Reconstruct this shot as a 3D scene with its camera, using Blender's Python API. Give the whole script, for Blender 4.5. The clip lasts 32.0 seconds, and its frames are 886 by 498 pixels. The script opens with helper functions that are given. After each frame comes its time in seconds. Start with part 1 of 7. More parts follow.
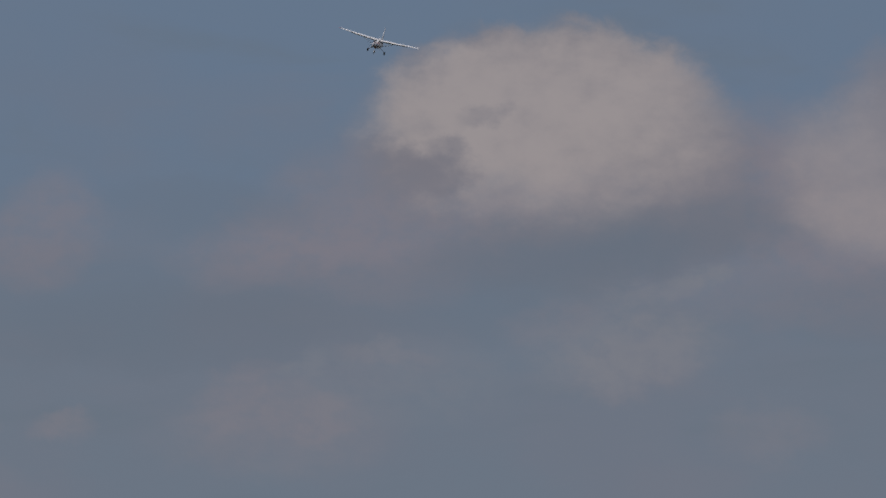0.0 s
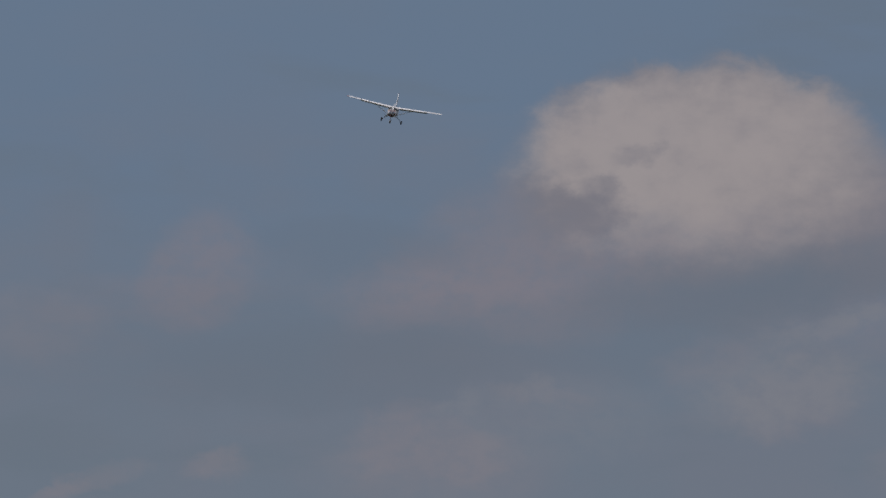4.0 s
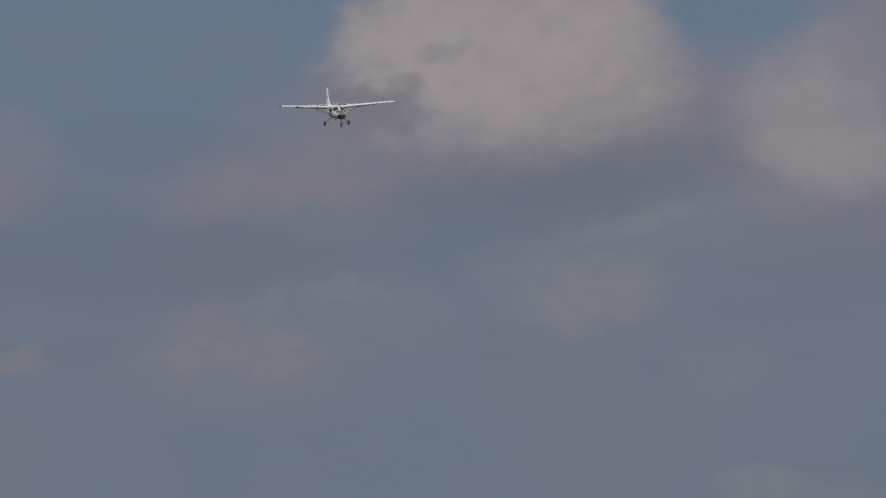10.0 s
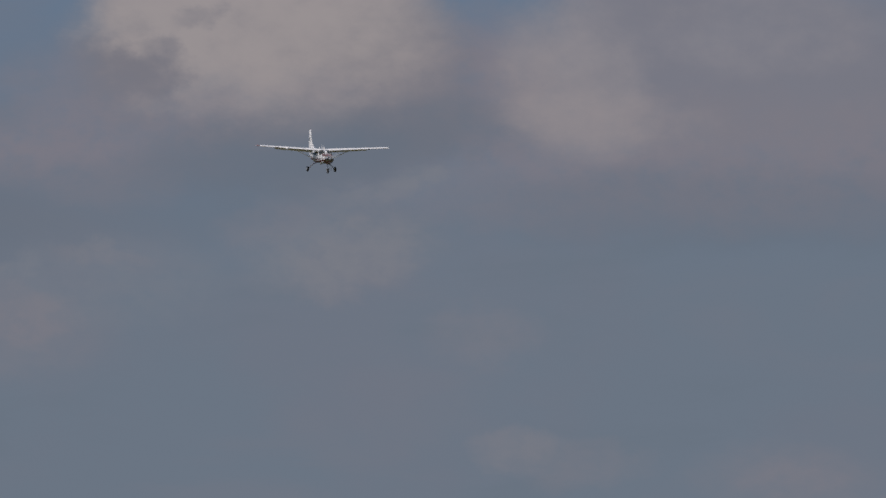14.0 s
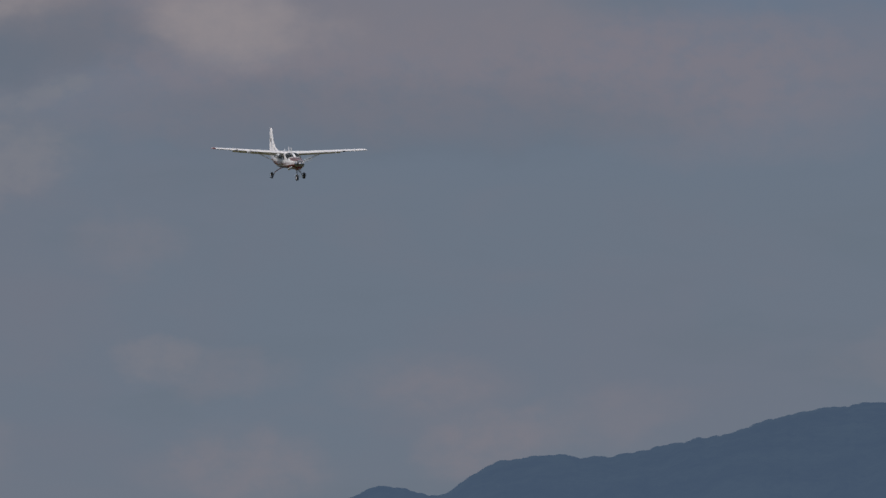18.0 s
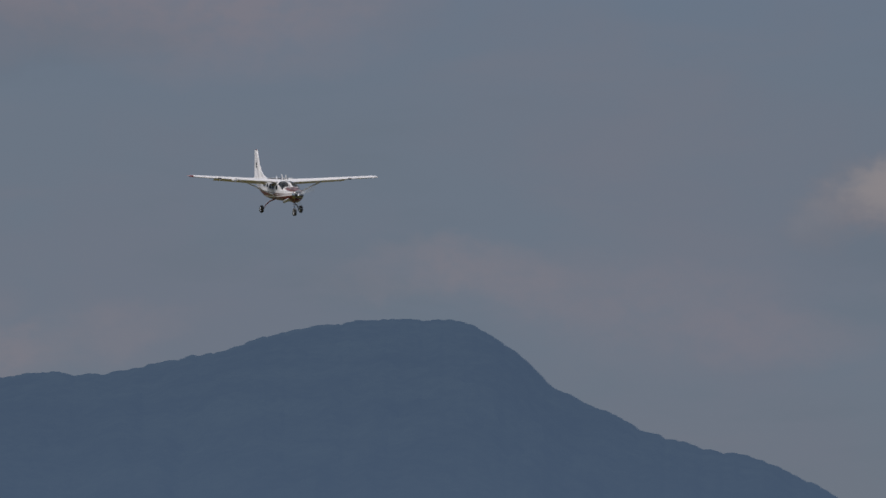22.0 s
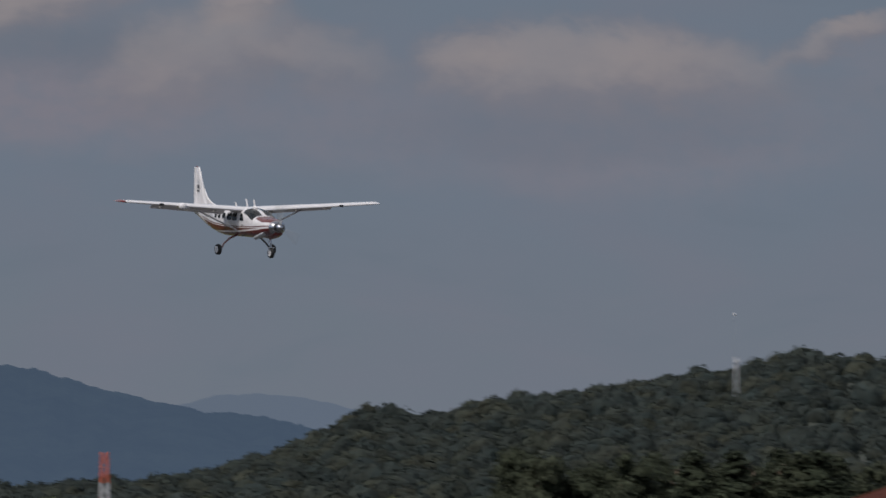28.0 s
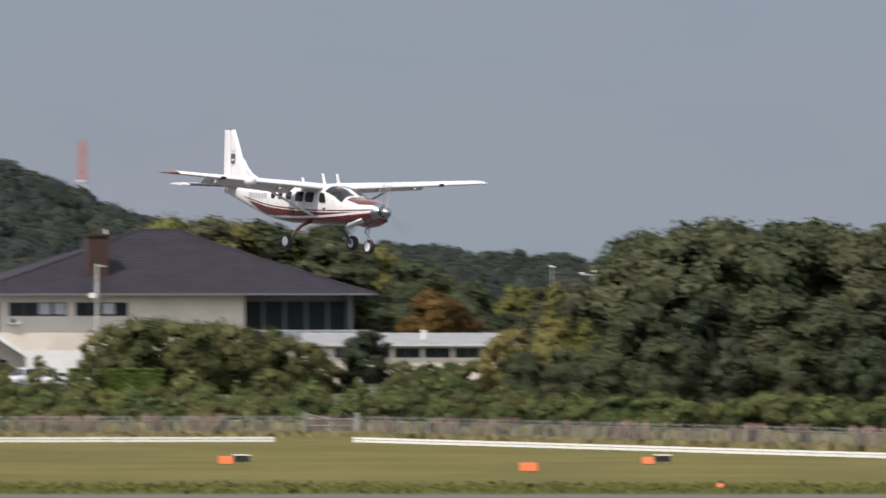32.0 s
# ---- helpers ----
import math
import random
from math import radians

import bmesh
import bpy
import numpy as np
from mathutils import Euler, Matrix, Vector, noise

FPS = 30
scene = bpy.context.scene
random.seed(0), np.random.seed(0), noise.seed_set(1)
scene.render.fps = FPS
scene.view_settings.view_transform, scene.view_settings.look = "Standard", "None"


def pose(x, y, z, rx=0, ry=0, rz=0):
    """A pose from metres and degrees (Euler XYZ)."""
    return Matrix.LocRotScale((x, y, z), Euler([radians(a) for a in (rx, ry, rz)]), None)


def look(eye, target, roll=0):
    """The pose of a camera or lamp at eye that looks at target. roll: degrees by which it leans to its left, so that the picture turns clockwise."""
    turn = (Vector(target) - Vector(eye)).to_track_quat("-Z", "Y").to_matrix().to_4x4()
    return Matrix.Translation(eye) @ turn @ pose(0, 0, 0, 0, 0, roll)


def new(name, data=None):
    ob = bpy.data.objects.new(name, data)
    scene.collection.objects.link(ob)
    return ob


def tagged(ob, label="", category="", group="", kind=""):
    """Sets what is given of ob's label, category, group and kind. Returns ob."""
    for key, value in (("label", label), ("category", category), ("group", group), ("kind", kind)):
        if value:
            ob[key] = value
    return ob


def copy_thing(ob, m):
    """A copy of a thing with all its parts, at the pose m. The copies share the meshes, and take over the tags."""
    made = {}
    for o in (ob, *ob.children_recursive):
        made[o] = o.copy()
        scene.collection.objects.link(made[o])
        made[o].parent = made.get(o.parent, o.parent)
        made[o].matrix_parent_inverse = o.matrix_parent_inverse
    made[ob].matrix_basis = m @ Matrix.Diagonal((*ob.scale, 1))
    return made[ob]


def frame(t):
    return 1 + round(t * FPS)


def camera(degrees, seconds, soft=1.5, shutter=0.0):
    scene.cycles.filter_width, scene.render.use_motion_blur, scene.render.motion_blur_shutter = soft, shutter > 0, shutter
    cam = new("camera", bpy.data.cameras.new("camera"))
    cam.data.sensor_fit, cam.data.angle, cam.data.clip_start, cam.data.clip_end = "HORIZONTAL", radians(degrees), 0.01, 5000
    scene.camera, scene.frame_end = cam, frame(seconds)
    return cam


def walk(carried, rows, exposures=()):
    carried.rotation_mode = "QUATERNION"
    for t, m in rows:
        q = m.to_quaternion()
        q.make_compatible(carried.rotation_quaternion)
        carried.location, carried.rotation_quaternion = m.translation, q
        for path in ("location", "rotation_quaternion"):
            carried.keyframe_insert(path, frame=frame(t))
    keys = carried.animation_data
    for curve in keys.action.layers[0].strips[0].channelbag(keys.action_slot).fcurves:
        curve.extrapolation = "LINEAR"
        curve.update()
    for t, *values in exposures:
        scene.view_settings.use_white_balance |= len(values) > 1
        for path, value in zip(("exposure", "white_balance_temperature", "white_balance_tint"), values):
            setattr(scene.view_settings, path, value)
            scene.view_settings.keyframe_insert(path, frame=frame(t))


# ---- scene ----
# One telephoto camera on a fixed stand follows a light aircraft down its approach.
EYE = 13.7
cam = camera(5.441, 32.0, soft=1.5, shutter=0.4)
EXPOSURES = [(0, 0.0, 6500, 10), (28.0, 0.0, 6500, 10), (28.6, 0.0, 6500, 10), (29.0, 0.15, 6500, 10), (29.5, 0.42, 6600, 10), (30.0, 0.62, 6700, 10), (30.5, 0.78, 6800, 10), (31.0, 0.90, 6900, 10), (32.0, 0.92, 6850, 10)]
walk(cam, [(t, pose(0, 0, EYE, 90 + up, 0, -pan)) for t, pan, up in (
    (0, -24.1597, 4.1045), (0.5, -24.2847, 4.2538), (1, -24.5278, 4.4014), (1.5, -24.7987, 4.5055), (2, -24.8334, 4.4500), (2.5, -24.8507, 4.4014),
    (3, -24.9237, 4.4187), (3.5, -25.0695, 4.4222), (5.5, -25.1042, 4.0124), (6, -25.0695, 3.9847), (6.5, -24.9966, 3.9326), (7, -24.8299, 3.8423),
    (7.5, -24.6806, 3.7555), (8, -24.5695, 3.7607), (8.5, -24.2326, 3.7537), (9, -24.0521, 3.7312), (9.5, -24.0035, 3.7381), (10, -23.8993, 3.7173),
    (10.5, -23.7847, 3.7138), (11, -23.5937, 3.6878), (11.5, -23.3784, 3.6982), (12, -23.1180, 3.6808), (12.5, -23.1458, 3.6287), (13, -23.1874, 3.5975),
    (13.5, -22.7707, 3.5593), (14, -22.4026, 3.4968), (14.5, -22.1630, 3.2537), (16.5, -21.1213, 2.9794), (17, -20.7602, 2.9655), (17.5, -20.4754, 2.9724),
    (18, -20.2080, 2.9394), (18.5, -19.9303, 2.8631), (19, -19.5899, 2.8301), (19.5, -19.3330, 2.7606), (20, -18.8989, 2.7085), (20.5, -18.5447, 2.6599),
    (21, -18.1489, 2.5349), (21.5, -17.6176, 2.4411), (22, -17.0967, 2.4325), (22.5, -16.6071, 2.4203), (23, -16.0619, 2.3752), (23.5, -15.6886, 2.2710),
    (24, -15.1643, 2.1460), (24.5, -14.5774, 1.9793), (25, -13.7024, 1.8404), (25.5, -12.8968, 1.7605), (27.5, -10.4626, 1.5557), (28, -9.1013, 1.3404),
    (28.5, -8.5006, 1.1841), (29, -8.0006, 1.1216), (29.5, -6.2609, 0.9480), (30, -5.4136, 0.7292), (30.5, -4.5489, 0.5973), (31, -2.6981, 0.5139),
    (31.5, -1.3508, 0.3577), (32, 0.0000, 0.1354),
)], exposures=EXPOSURES)

# ---- sun and sky ----
SUN_AZ, SUN_EL = -138.0, 56.0      # degrees clockwise from +y, and above the horizon
sun_way = Vector((math.sin(radians(SUN_AZ)) * math.cos(radians(SUN_EL)), math.cos(radians(SUN_AZ)) * math.cos(radians(SUN_EL)), math.sin(radians(SUN_EL))))
sun = new("sun", bpy.data.lights.new("sun", "SUN"))
sun.data.energy, sun.data.angle, sun.data.color = 2.35, radians(0.53), (1.0, 0.955, 0.90)
sun.matrix_world = look(sun_way * 100, (0, 0, 0))


class Net:
    """Small helper to wire shader nodes."""

    def __init__(self, tree):
        self.tree = tree

    def node(self, kind):
        return self.tree.nodes.new(kind)

    def put(self, socket, value):
        if isinstance(value, bpy.types.NodeSocket):
            self.tree.links.new(value, socket)
        else:
            socket.default_value = value

    def math(self, op, a, b=0.0, c=0.0, clamp=False):
        n = self.node("ShaderNodeMath")
        n.operation, n.use_clamp = op, clamp
        for socket, value in zip(n.inputs, (a, b, c)):
            self.put(socket, value)
        return n.outputs[0]

    def ramp(self, value, lo, hi, to_lo=0.0, to_hi=1.0):
        n = self.node("ShaderNodeMapRange")
        n.interpolation_type = "SMOOTHSTEP"
        for socket, v in zip(n.inputs, (value, lo, hi, to_lo, to_hi)):
            self.put(socket, v)
        return n.outputs[0]

    def mix(self, factor, a, b, blend="MIX"):
        n = self.node("ShaderNodeMix")
        n.data_type, n.blend_type = "RGBA", blend
        self.put(n.inputs[0], factor)
        self.put(n.inputs[6], a)
        self.put(n.inputs[7], b)
        return n.outputs[2]

    def noise(self, vector, scale, detail=4.0, rough=0.55, distortion=0.0):
        n = self.node("ShaderNodeTexNoise")
        if vector is not None:
            self.put(n.inputs["Vector"], vector)
        n.inputs["Scale"].default_value, n.inputs["Detail"].default_value = scale, detail
        n.inputs["Roughness"].default_value, n.inputs["Distortion"].default_value = rough, distortion
        return n.outputs["Fac"]


def make_sky():
    world = bpy.data.worlds.new("sky")
    world.use_nodes = True
    world.node_tree.nodes.clear()
    n = Net(world.node_tree)
    sky = n.node("ShaderNodeTexSky")
    sky.sky_type, sky.sun_disc = "NISHITA", False
    sky.sun_elevation, sky.sun_rotation = radians(SUN_EL), radians(SUN_AZ)
    sky.air_density, sky.dust_density, sky.ozone_density = 1.0, 2.0, 1.5
    clear = n.mix(1.0, sky.outputs[0], (0.13, 0.13, 0.13, 1), "MULTIPLY")
    way = n.node("ShaderNodeTexCoord").outputs["Generated"]
    axis = n.node("ShaderNodeSeparateXYZ")
    n.put(axis.inputs[0], way)
    x, y, z = axis.outputs
    # degrees to the right of +y, and above the horizon
    east = n.math("MULTIPLY", n.math("ARCTAN2", x, y), 57.29578)
    up = n.math("MULTIPLY", n.math("ARCSINE", z), 57.29578)
    flat = n.node("ShaderNodeCombineXYZ")
    n.put(flat.inputs[0], east)
    n.put(flat.inputs[1], n.math("MULTIPLY", up, 1.35))
    p = flat.outputs[0]
    billow = n.math("SUBTRACT", n.noise(p, 3.1, 6, 0.58), 0.5)
    billow2 = n.math("SUBTRACT", n.noise(p, 3.7, 6, 0.58, 0.3), 0.5)
    ragged = n.math("SUBTRACT", n.noise(p, 1.5, 7, 0.62), 0.5)
    ragged2 = n.math("SUBTRACT", n.noise(p, 1.9, 7, 0.62, 0.3), 0.5)
    drift = n.noise(p, 0.55, 5, 0.55)
    fine = n.noise(p, 5.0, 6, 0.6)
    # rims of heaps are knobbly, rims of veils frayed
    knobbly = (n.math("MULTIPLY_ADD", billow, 0.34, east), n.math("MULTIPLY_ADD", billow2, 0.30, up))
    frayed = (n.math("MULTIPLY_ADD", ragged, 0.60, east), n.math("MULTIPLY_ADD", ragged2, 0.34, up))

    def oval(at, e, u, w, h, tilt=0.0):
        """Squared distance from (e, u), in units of the half-axes w and h degrees, and the height in them."""
        c, s = math.cos(radians(tilt)), math.sin(radians(tilt))
        a = n.math("MULTIPLY_ADD", at[0], c / w, n.math("MULTIPLY_ADD", at[1], s / w, -(e * c + u * s) / w))
        b = n.math("MULTIPLY_ADD", at[0], -s / h, n.math("MULTIPLY_ADD", at[1], c / h, (e * s - u * c) / h))
        return n.math("MULTIPLY_ADD", a, a, n.math("MULTIPLY", b, b)), b

    def puff(at, e, u, w, h, tilt=0.0, soft=0.6, full=1.0):
        """A soft oval of cloud."""
        return n.ramp(oval(at, e, u, w, h, tilt)[0], (1 + 0.35 * soft) ** 2, (1 - soft) ** 2, 0.0, full)

    def cover(at, puffs, grow=1.0):
        """Puffs over one another: what they hide together."""
        bare = None
        for e, u, w, h, tilt, soft, full in puffs:
            q = n.ramp(oval(at, e, u, w * grow, h * grow, tilt)[0], (1 + 0.35 * soft) ** 2, (1 - soft) ** 2, 1.0, 1.0 - full)
            bare = q if bare is None else n.math("MULTIPLY", bare, q)
        return n.math("SUBTRACT", 1.0, bare)

    # degrees east and up, half-axes, tilt, softness, density
    SHADES = (
        (-23.08, 4.13, 0.94, 0.21, 6, 0.9, 0.8), (-22.58, 4.28, 0.52, 0.21, 10, 0.9, 0.4), (-24.50, 3.76, 0.90, 0.21, 0, 0.9, 0.35),
        (-25.61, 4.35, 0.52, 0.14, 0, 0.9, 0.3), (-25.74, 3.60, 0.90, 0.21, 0, 0.9, 0.35), (-20.78, 3.74, 1.21, 0.21, 0, 0.9, 0.25),
        (-13.82, 2.43, 0.87, 0.16, 0, 0.9, 0.5), (-11.74, 2.56, 0.76, 0.14, 0, 0.9, 0.55), (-8.18, 2.07, 1.04, 0.17, 0, 0.9, 0.45),
        (-11.30, 2.63, 0.45, 0.14, 0, 0.9, 0.5), (-20.36, 3.77, 1.46, 0.21, 0, 0.9, 0.35), (-26.41, 3.76, 1.15, 0.31, 0, 0.95, 0.3))
    VEILS_NEAR_THE_HEAP = (
        (-23.45, 4.40, 0.95, 0.22, 4, 0.97, 0.65),
        (-25.06, 4.16, 0.52, 0.23, 6, 0.9, 0.62), (-24.67, 4.02, 0.56, 0.21, -4, 0.9, 0.6), (-25.44, 4.04, 0.38, 0.16, 0, 0.95, 0.35),
        (-26.62, 4.21, 0.33, 0.26, 28, 0.95, 0.62), (-26.94, 4.04, 0.42, 0.14, 0, 0.95, 0.3), (-24.08, 4.18, 0.62, 0.24, 0, 0.95, 0.45),
        (-22.41, 4.42, 0.42, 0.34, 0, 0.95, 0.8), (-22.15, 4.58, 0.40, 0.34, 0, 0.97, 0.55), (-22.20, 4.25, 0.38, 0.21, 0, 0.95, 0.5), (-22.22, 4.43, 0.42, 0.28, 0, 0.95, 0.55),
        (-21.83, 3.88, 1.46, 0.21, 0, 0.95, 0.45), (-20.26, 3.88, 1.04, 0.24, 0, 0.95, 0.5), (-24.50, 4.52, 0.52, 0.21, 0, 0.9, 0.55))
    WISPS_LOW_EAST = (
        (-27.47, 2.86, 0.17, 0.07, 18, 0.95, 0.6), (-27.14, 2.96, 0.21, 0.08, 10, 0.95, 0.35), (-26.47, 3.02, 0.16, 0.08, 0, 0.95, 0.35),
        (-27.62, 3.88, 0.35, 0.19, 0, 0.95, 0.35), (-25.47, 3.15, 0.20, 0.17, 30, 0.95, 0.42), (-24.98, 3.10, 0.29, 0.15, -8, 0.95, 0.5),
        (-25.33, 3.35, 0.19, 0.06, 8, 0.95, 0.3), (-24.54, 3.46, 0.26, 0.06, -4, 0.95, 0.32), (-23.48, 3.63, 0.26, 0.12, 10, 0.95, 0.42),
        (-23.00, 3.41, 0.36, 0.18, 14, 0.95, 0.5), (-22.15, 2.97, 0.28, 0.16, 0, 0.95, 0.35), (-26.50, 3.04, 0.16, 0.06, 20, 0.95, 0.3),
        (-27.38, 2.59, 0.56, 0.17, 0, 0.95, 0.3), (-25.19, 2.97, 0.59, 0.21, 0, 0.97, 0.35))
    STREAKS = (
        (-22.81, 3.84, 0.38, 0.08, 16, 0.95, 0.5), (-22.54, 3.93, 0.13, 0.06, 10, 0.95, 0.45), (-25.04, 3.37, 0.12, 0.06, 12, 0.95, 0.4),
        (-24.55, 3.49, 0.12, 0.05, 0, 0.95, 0.3), (-22.90, 3.50, 0.38, 0.14, 8, 0.95, 0.4), (-23.08, 3.36, 0.24, 0.10, 0, 0.95, 0.35),
        (-21.93, 2.25, 0.24, 0.12, 0, 0.95, 0.4), (-24.43, 3.29, 0.56, 0.21, 0, 0.97, 0.3), (-23.03, 3.49, 0.45, 0.17, 0, 0.95, 0.45),
        (-23.24, 3.35, 0.31, 0.14, 0, 0.95, 0.3))
    LOW_VEILS = (
        (-21.99, 2.27, 0.19, 0.10, 8, 0.95, 0.4), (-21.54, 2.17, 0.33, 0.12, 0, 0.95, 0.33), (-20.32, 2.10, 0.45, 0.15, 0, 0.95, 0.33),
        (-19.21, 1.92, 0.42, 0.15, 8, 0.95, 0.35), (-19.97, 1.72, 0.33, 0.17, 10, 0.95, 0.42), (-21.50, 1.57, 0.49, 0.17, 0, 0.95, 0.35),
        (-23.28, 1.72, 0.35, 0.19, 0, 0.95, 0.4), (-17.28, 2.30, 0.45, 0.15, 8, 0.95, 0.3), (-16.76, 2.28, 0.42, 0.16, -14, 0.95, 0.32),
        (-20.23, 2.09, 0.31, 0.09, 0, 0.95, 0.3), (-19.92, 1.74, 0.38, 0.17, 0, 0.95, 0.4), (-21.41, 1.60, 0.38, 0.21, 0, 0.95, 0.4))
    HIGH_BANDS = (
        (-21.50, 4.25, 1.00, 0.26, 0, 0.95, 0.65), (-20.01, 4.15, 1.15, 0.26, -2, 0.9, 0.62), (-18.79, 4.08, 1.15, 0.29, -3, 0.95, 0.6),
        (-19.19, 4.03, 1.46, 0.31, 0, 0.95, 0.4), (-21.10, 3.86, 0.90, 0.24, 0, 0.95, 0.35), (-22.96, 4.39, 0.62, 0.17, 0, 0.95, 0.45),
        (-17.80, 4.17, 0.90, 0.21, 0, 0.95, 0.3), (-18.44, 3.70, 0.83, 0.21, 0, 0.97, 0.35))
    VEILS_TO_THE_WEST = (
        (-11.91, 2.29, 1.15, 0.26, 2, 0.95, 0.55), (-12.95, 2.47, 0.73, 0.16, 0, 0.95, 0.4), (-13.82, 2.17, 0.49, 0.12, 0, 0.95, 0.3),
        (-15.04, 1.88, 0.52, 0.15, 0, 0.95, 0.4), (-15.73, 1.98, 0.66, 0.28, 0, 0.97, 0.25), (-16.84, 2.27, 0.45, 0.17, -12, 0.95, 0.26),
        (-15.90, 2.14, 0.76, 0.21, 0, 0.97, 0.32), (-11.27, 2.25, 0.90, 0.28, 0, 0.95, 0.55), (-9.74, 2.11, 0.56, 0.21, 0, 0.97, 0.3),
        (-6.11, 2.44, 0.66, 0.24, 0, 0.97, 0.4), (-8.29, 2.03, 1.74, 0.28, 0, 0.97, 0.3), (-7.72, 2.05, 0.90, 0.38, 0, 0.97, 0.35))
    HEAPS = (
        (-13.99, 2.78, 0.69, 0.26, 4, 0.62, 0.8), (-13.37, 2.69, 0.43, 0.26, -16, 0.7, 0.62), (-14.72, 2.62, 0.24, 0.18, 20, 0.85, 0.32),
        (-12.31, 2.65, 0.17, 0.14, -10, 0.75, 0.9), (-12.74, 2.75, 0.14, 0.07, 30, 0.8, 0.85), (-12.62, 2.77, 0.08, 0.04, -20, 0.8, 0.6), (-12.12, 2.54, 0.17, 0.08, -30, 0.85, 0.5),
        (-11.49, 2.95, 0.61, 0.28, 14, 0.75, 0.85), (-10.31, 2.84, 0.22, 0.12, 16, 0.75, 0.75), (-10.62, 2.51, 0.59, 0.32, 16, 0.85, 0.62),
        (-9.88, 2.49, 0.45, 0.19, -8, 0.85, 0.5))
    HEAPS_WEST = (
        (-8.32, 2.44, 0.83, 0.29, 0, 0.62, 0.7), (-8.94, 2.51, 0.28, 0.17, 10, 0.8, 0.55), (-7.55, 2.42, 0.56, 0.23, -4, 0.75, 0.55),
        (-6.69, 2.62, 0.38, 0.09, 20, 0.85, 0.6), (-6.51, 2.70, 0.17, 0.08, 10, 0.85, 0.5), (-13.44, 2.90, 0.24, 0.14, 0, 0.8, 0.4))

    # haze thins with height, and blue shows best over the first part of the approach
    blue = n.mix(n.ramp(up, 3.0, 5.4), (0.144, 0.177, 0.226, 1), (0.129, 0.181, 0.260, 1))
    # higher up, unseen, half the sky is bright broken cloud, added as fill light
    broken = n.math("MULTIPLY", n.ramp(n.noise(way, 3.2, 6, 0.6), 0.40, 0.60), 0.85)
    above = n.mix(broken, clear, (0.78, 0.735, 0.69, 1))
    blue = n.mix(n.ramp(up, 5.8, 16.0), blue, above)
    blue = n.mix(n.ramp(up, 2.0, 0.6), blue, (0.151, 0.177, 0.215, 1))
    long = n.node("ShaderNodeCombineXYZ")
    n.put(long.inputs[0], n.math("MULTIPLY", east, 0.6))
    n.put(long.inputs[1], n.math("MULTIPLY", up, 2.0))
    layers = n.noise(long.outputs[0], 0.9, 6, 0.55, 0.4)
    thin = n.ramp(up, 5.6, 4.3, 0.25, 1.0)
    blue = n.mix(n.math("MULTIPLY", n.math("MULTIPLY", n.ramp(drift, 0.40, 0.66), 0.55), thin), blue, (0.157, 0.174, 0.219, 1))
    blue = n.mix(n.math("MULTIPLY", n.math("MULTIPLY", n.ramp(layers, 0.50, 0.70), 0.30), thin), blue, (0.172, 0.180, 0.220, 1))
    blue = n.mix(n.math("MULTIPLY", n.ramp(layers, 0.48, 0.30), 0.35), blue, (0.130, 0.163, 0.204, 1))
    # thin rosy veils
    tatter = n.ramp(fine, 0.28, 0.62, 0.55, 1.0)
    veil = n.math("MULTIPLY", cover(frayed, VEILS_NEAR_THE_HEAP + HIGH_BANDS + VEILS_TO_THE_WEST, 1.15), tatter)
    wisp = n.math("MULTIPLY", cover(knobbly, WISPS_LOW_EAST + LOW_VEILS, 1.2), n.ramp(fine, 0.30, 0.66, 0.5, 1.0))
    blue = n.mix(n.math("MULTIPLY", veil, 0.9), blue, (0.208, 0.192, 0.224, 1))
    blue = n.mix(n.math("MULTIPLY", wisp, 0.95), blue, (0.212, 0.198, 0.226, 1))
    blue = n.mix(n.math("MULTIPLY", cover(frayed, SHADES, 1.25), 0.8), blue, (0.126, 0.152, 0.194, 1))
    blue = n.mix(n.math("MULTIPLY", cover(knobbly, STREAKS, 1.2), n.ramp(fine, 0.30, 0.60, 0.3, 0.9)), blue, (0.192, 0.203, 0.236, 1))
    # the great heap: a lit crown, a shaded hollow under its near shoulder, a foot that melts away
    relief = n.math("MULTIPLY_ADD", n.math("SUBTRACT", fine, 0.5), 0.5, n.math("MULTIPLY", billow, 0.8))
    dome = cover(knobbly, ((-23.56, 4.731, 1.17, 0.78, 0, 0.30, 1), (-23.80, 5.27, 0.28, 0.24, 0, 0.5, 1), (-23.33, 5.26, 0.35, 0.25, 0, 0.5, 1),
                           (-24.22, 5.08, 0.30, 0.26, 0, 0.8, 0.9), (-22.88, 5.08, 0.35, 0.31, 0, 0.6, 1), (-22.55, 4.66, 0.33, 0.40, 0, 0.8, 0.8)))
    dome = n.math("MULTIPLY", dome, n.ramp(n.math("MULTIPLY_ADD", ragged2, 0.5, up), 3.98, 4.70))
    lit = cover(knobbly, ((-23.38, 4.90, 1.05, 0.66, 0, 0.97, 0.72), (-24.20, 4.97, 0.62, 0.38, 8, 0.9, 0.62), (-23.99, 5.07, 0.30, 0.20, 0, 0.95, 0.55),
                          (-23.87, 4.50, 0.55, 0.24, 0, 0.95, 0.45), (-23.55, 4.80, 0.45, 0.32, 0, 0.95, 0.4), (-23.1, 5.12, 0.5, 0.3, 0, 0.95, 0.25)))
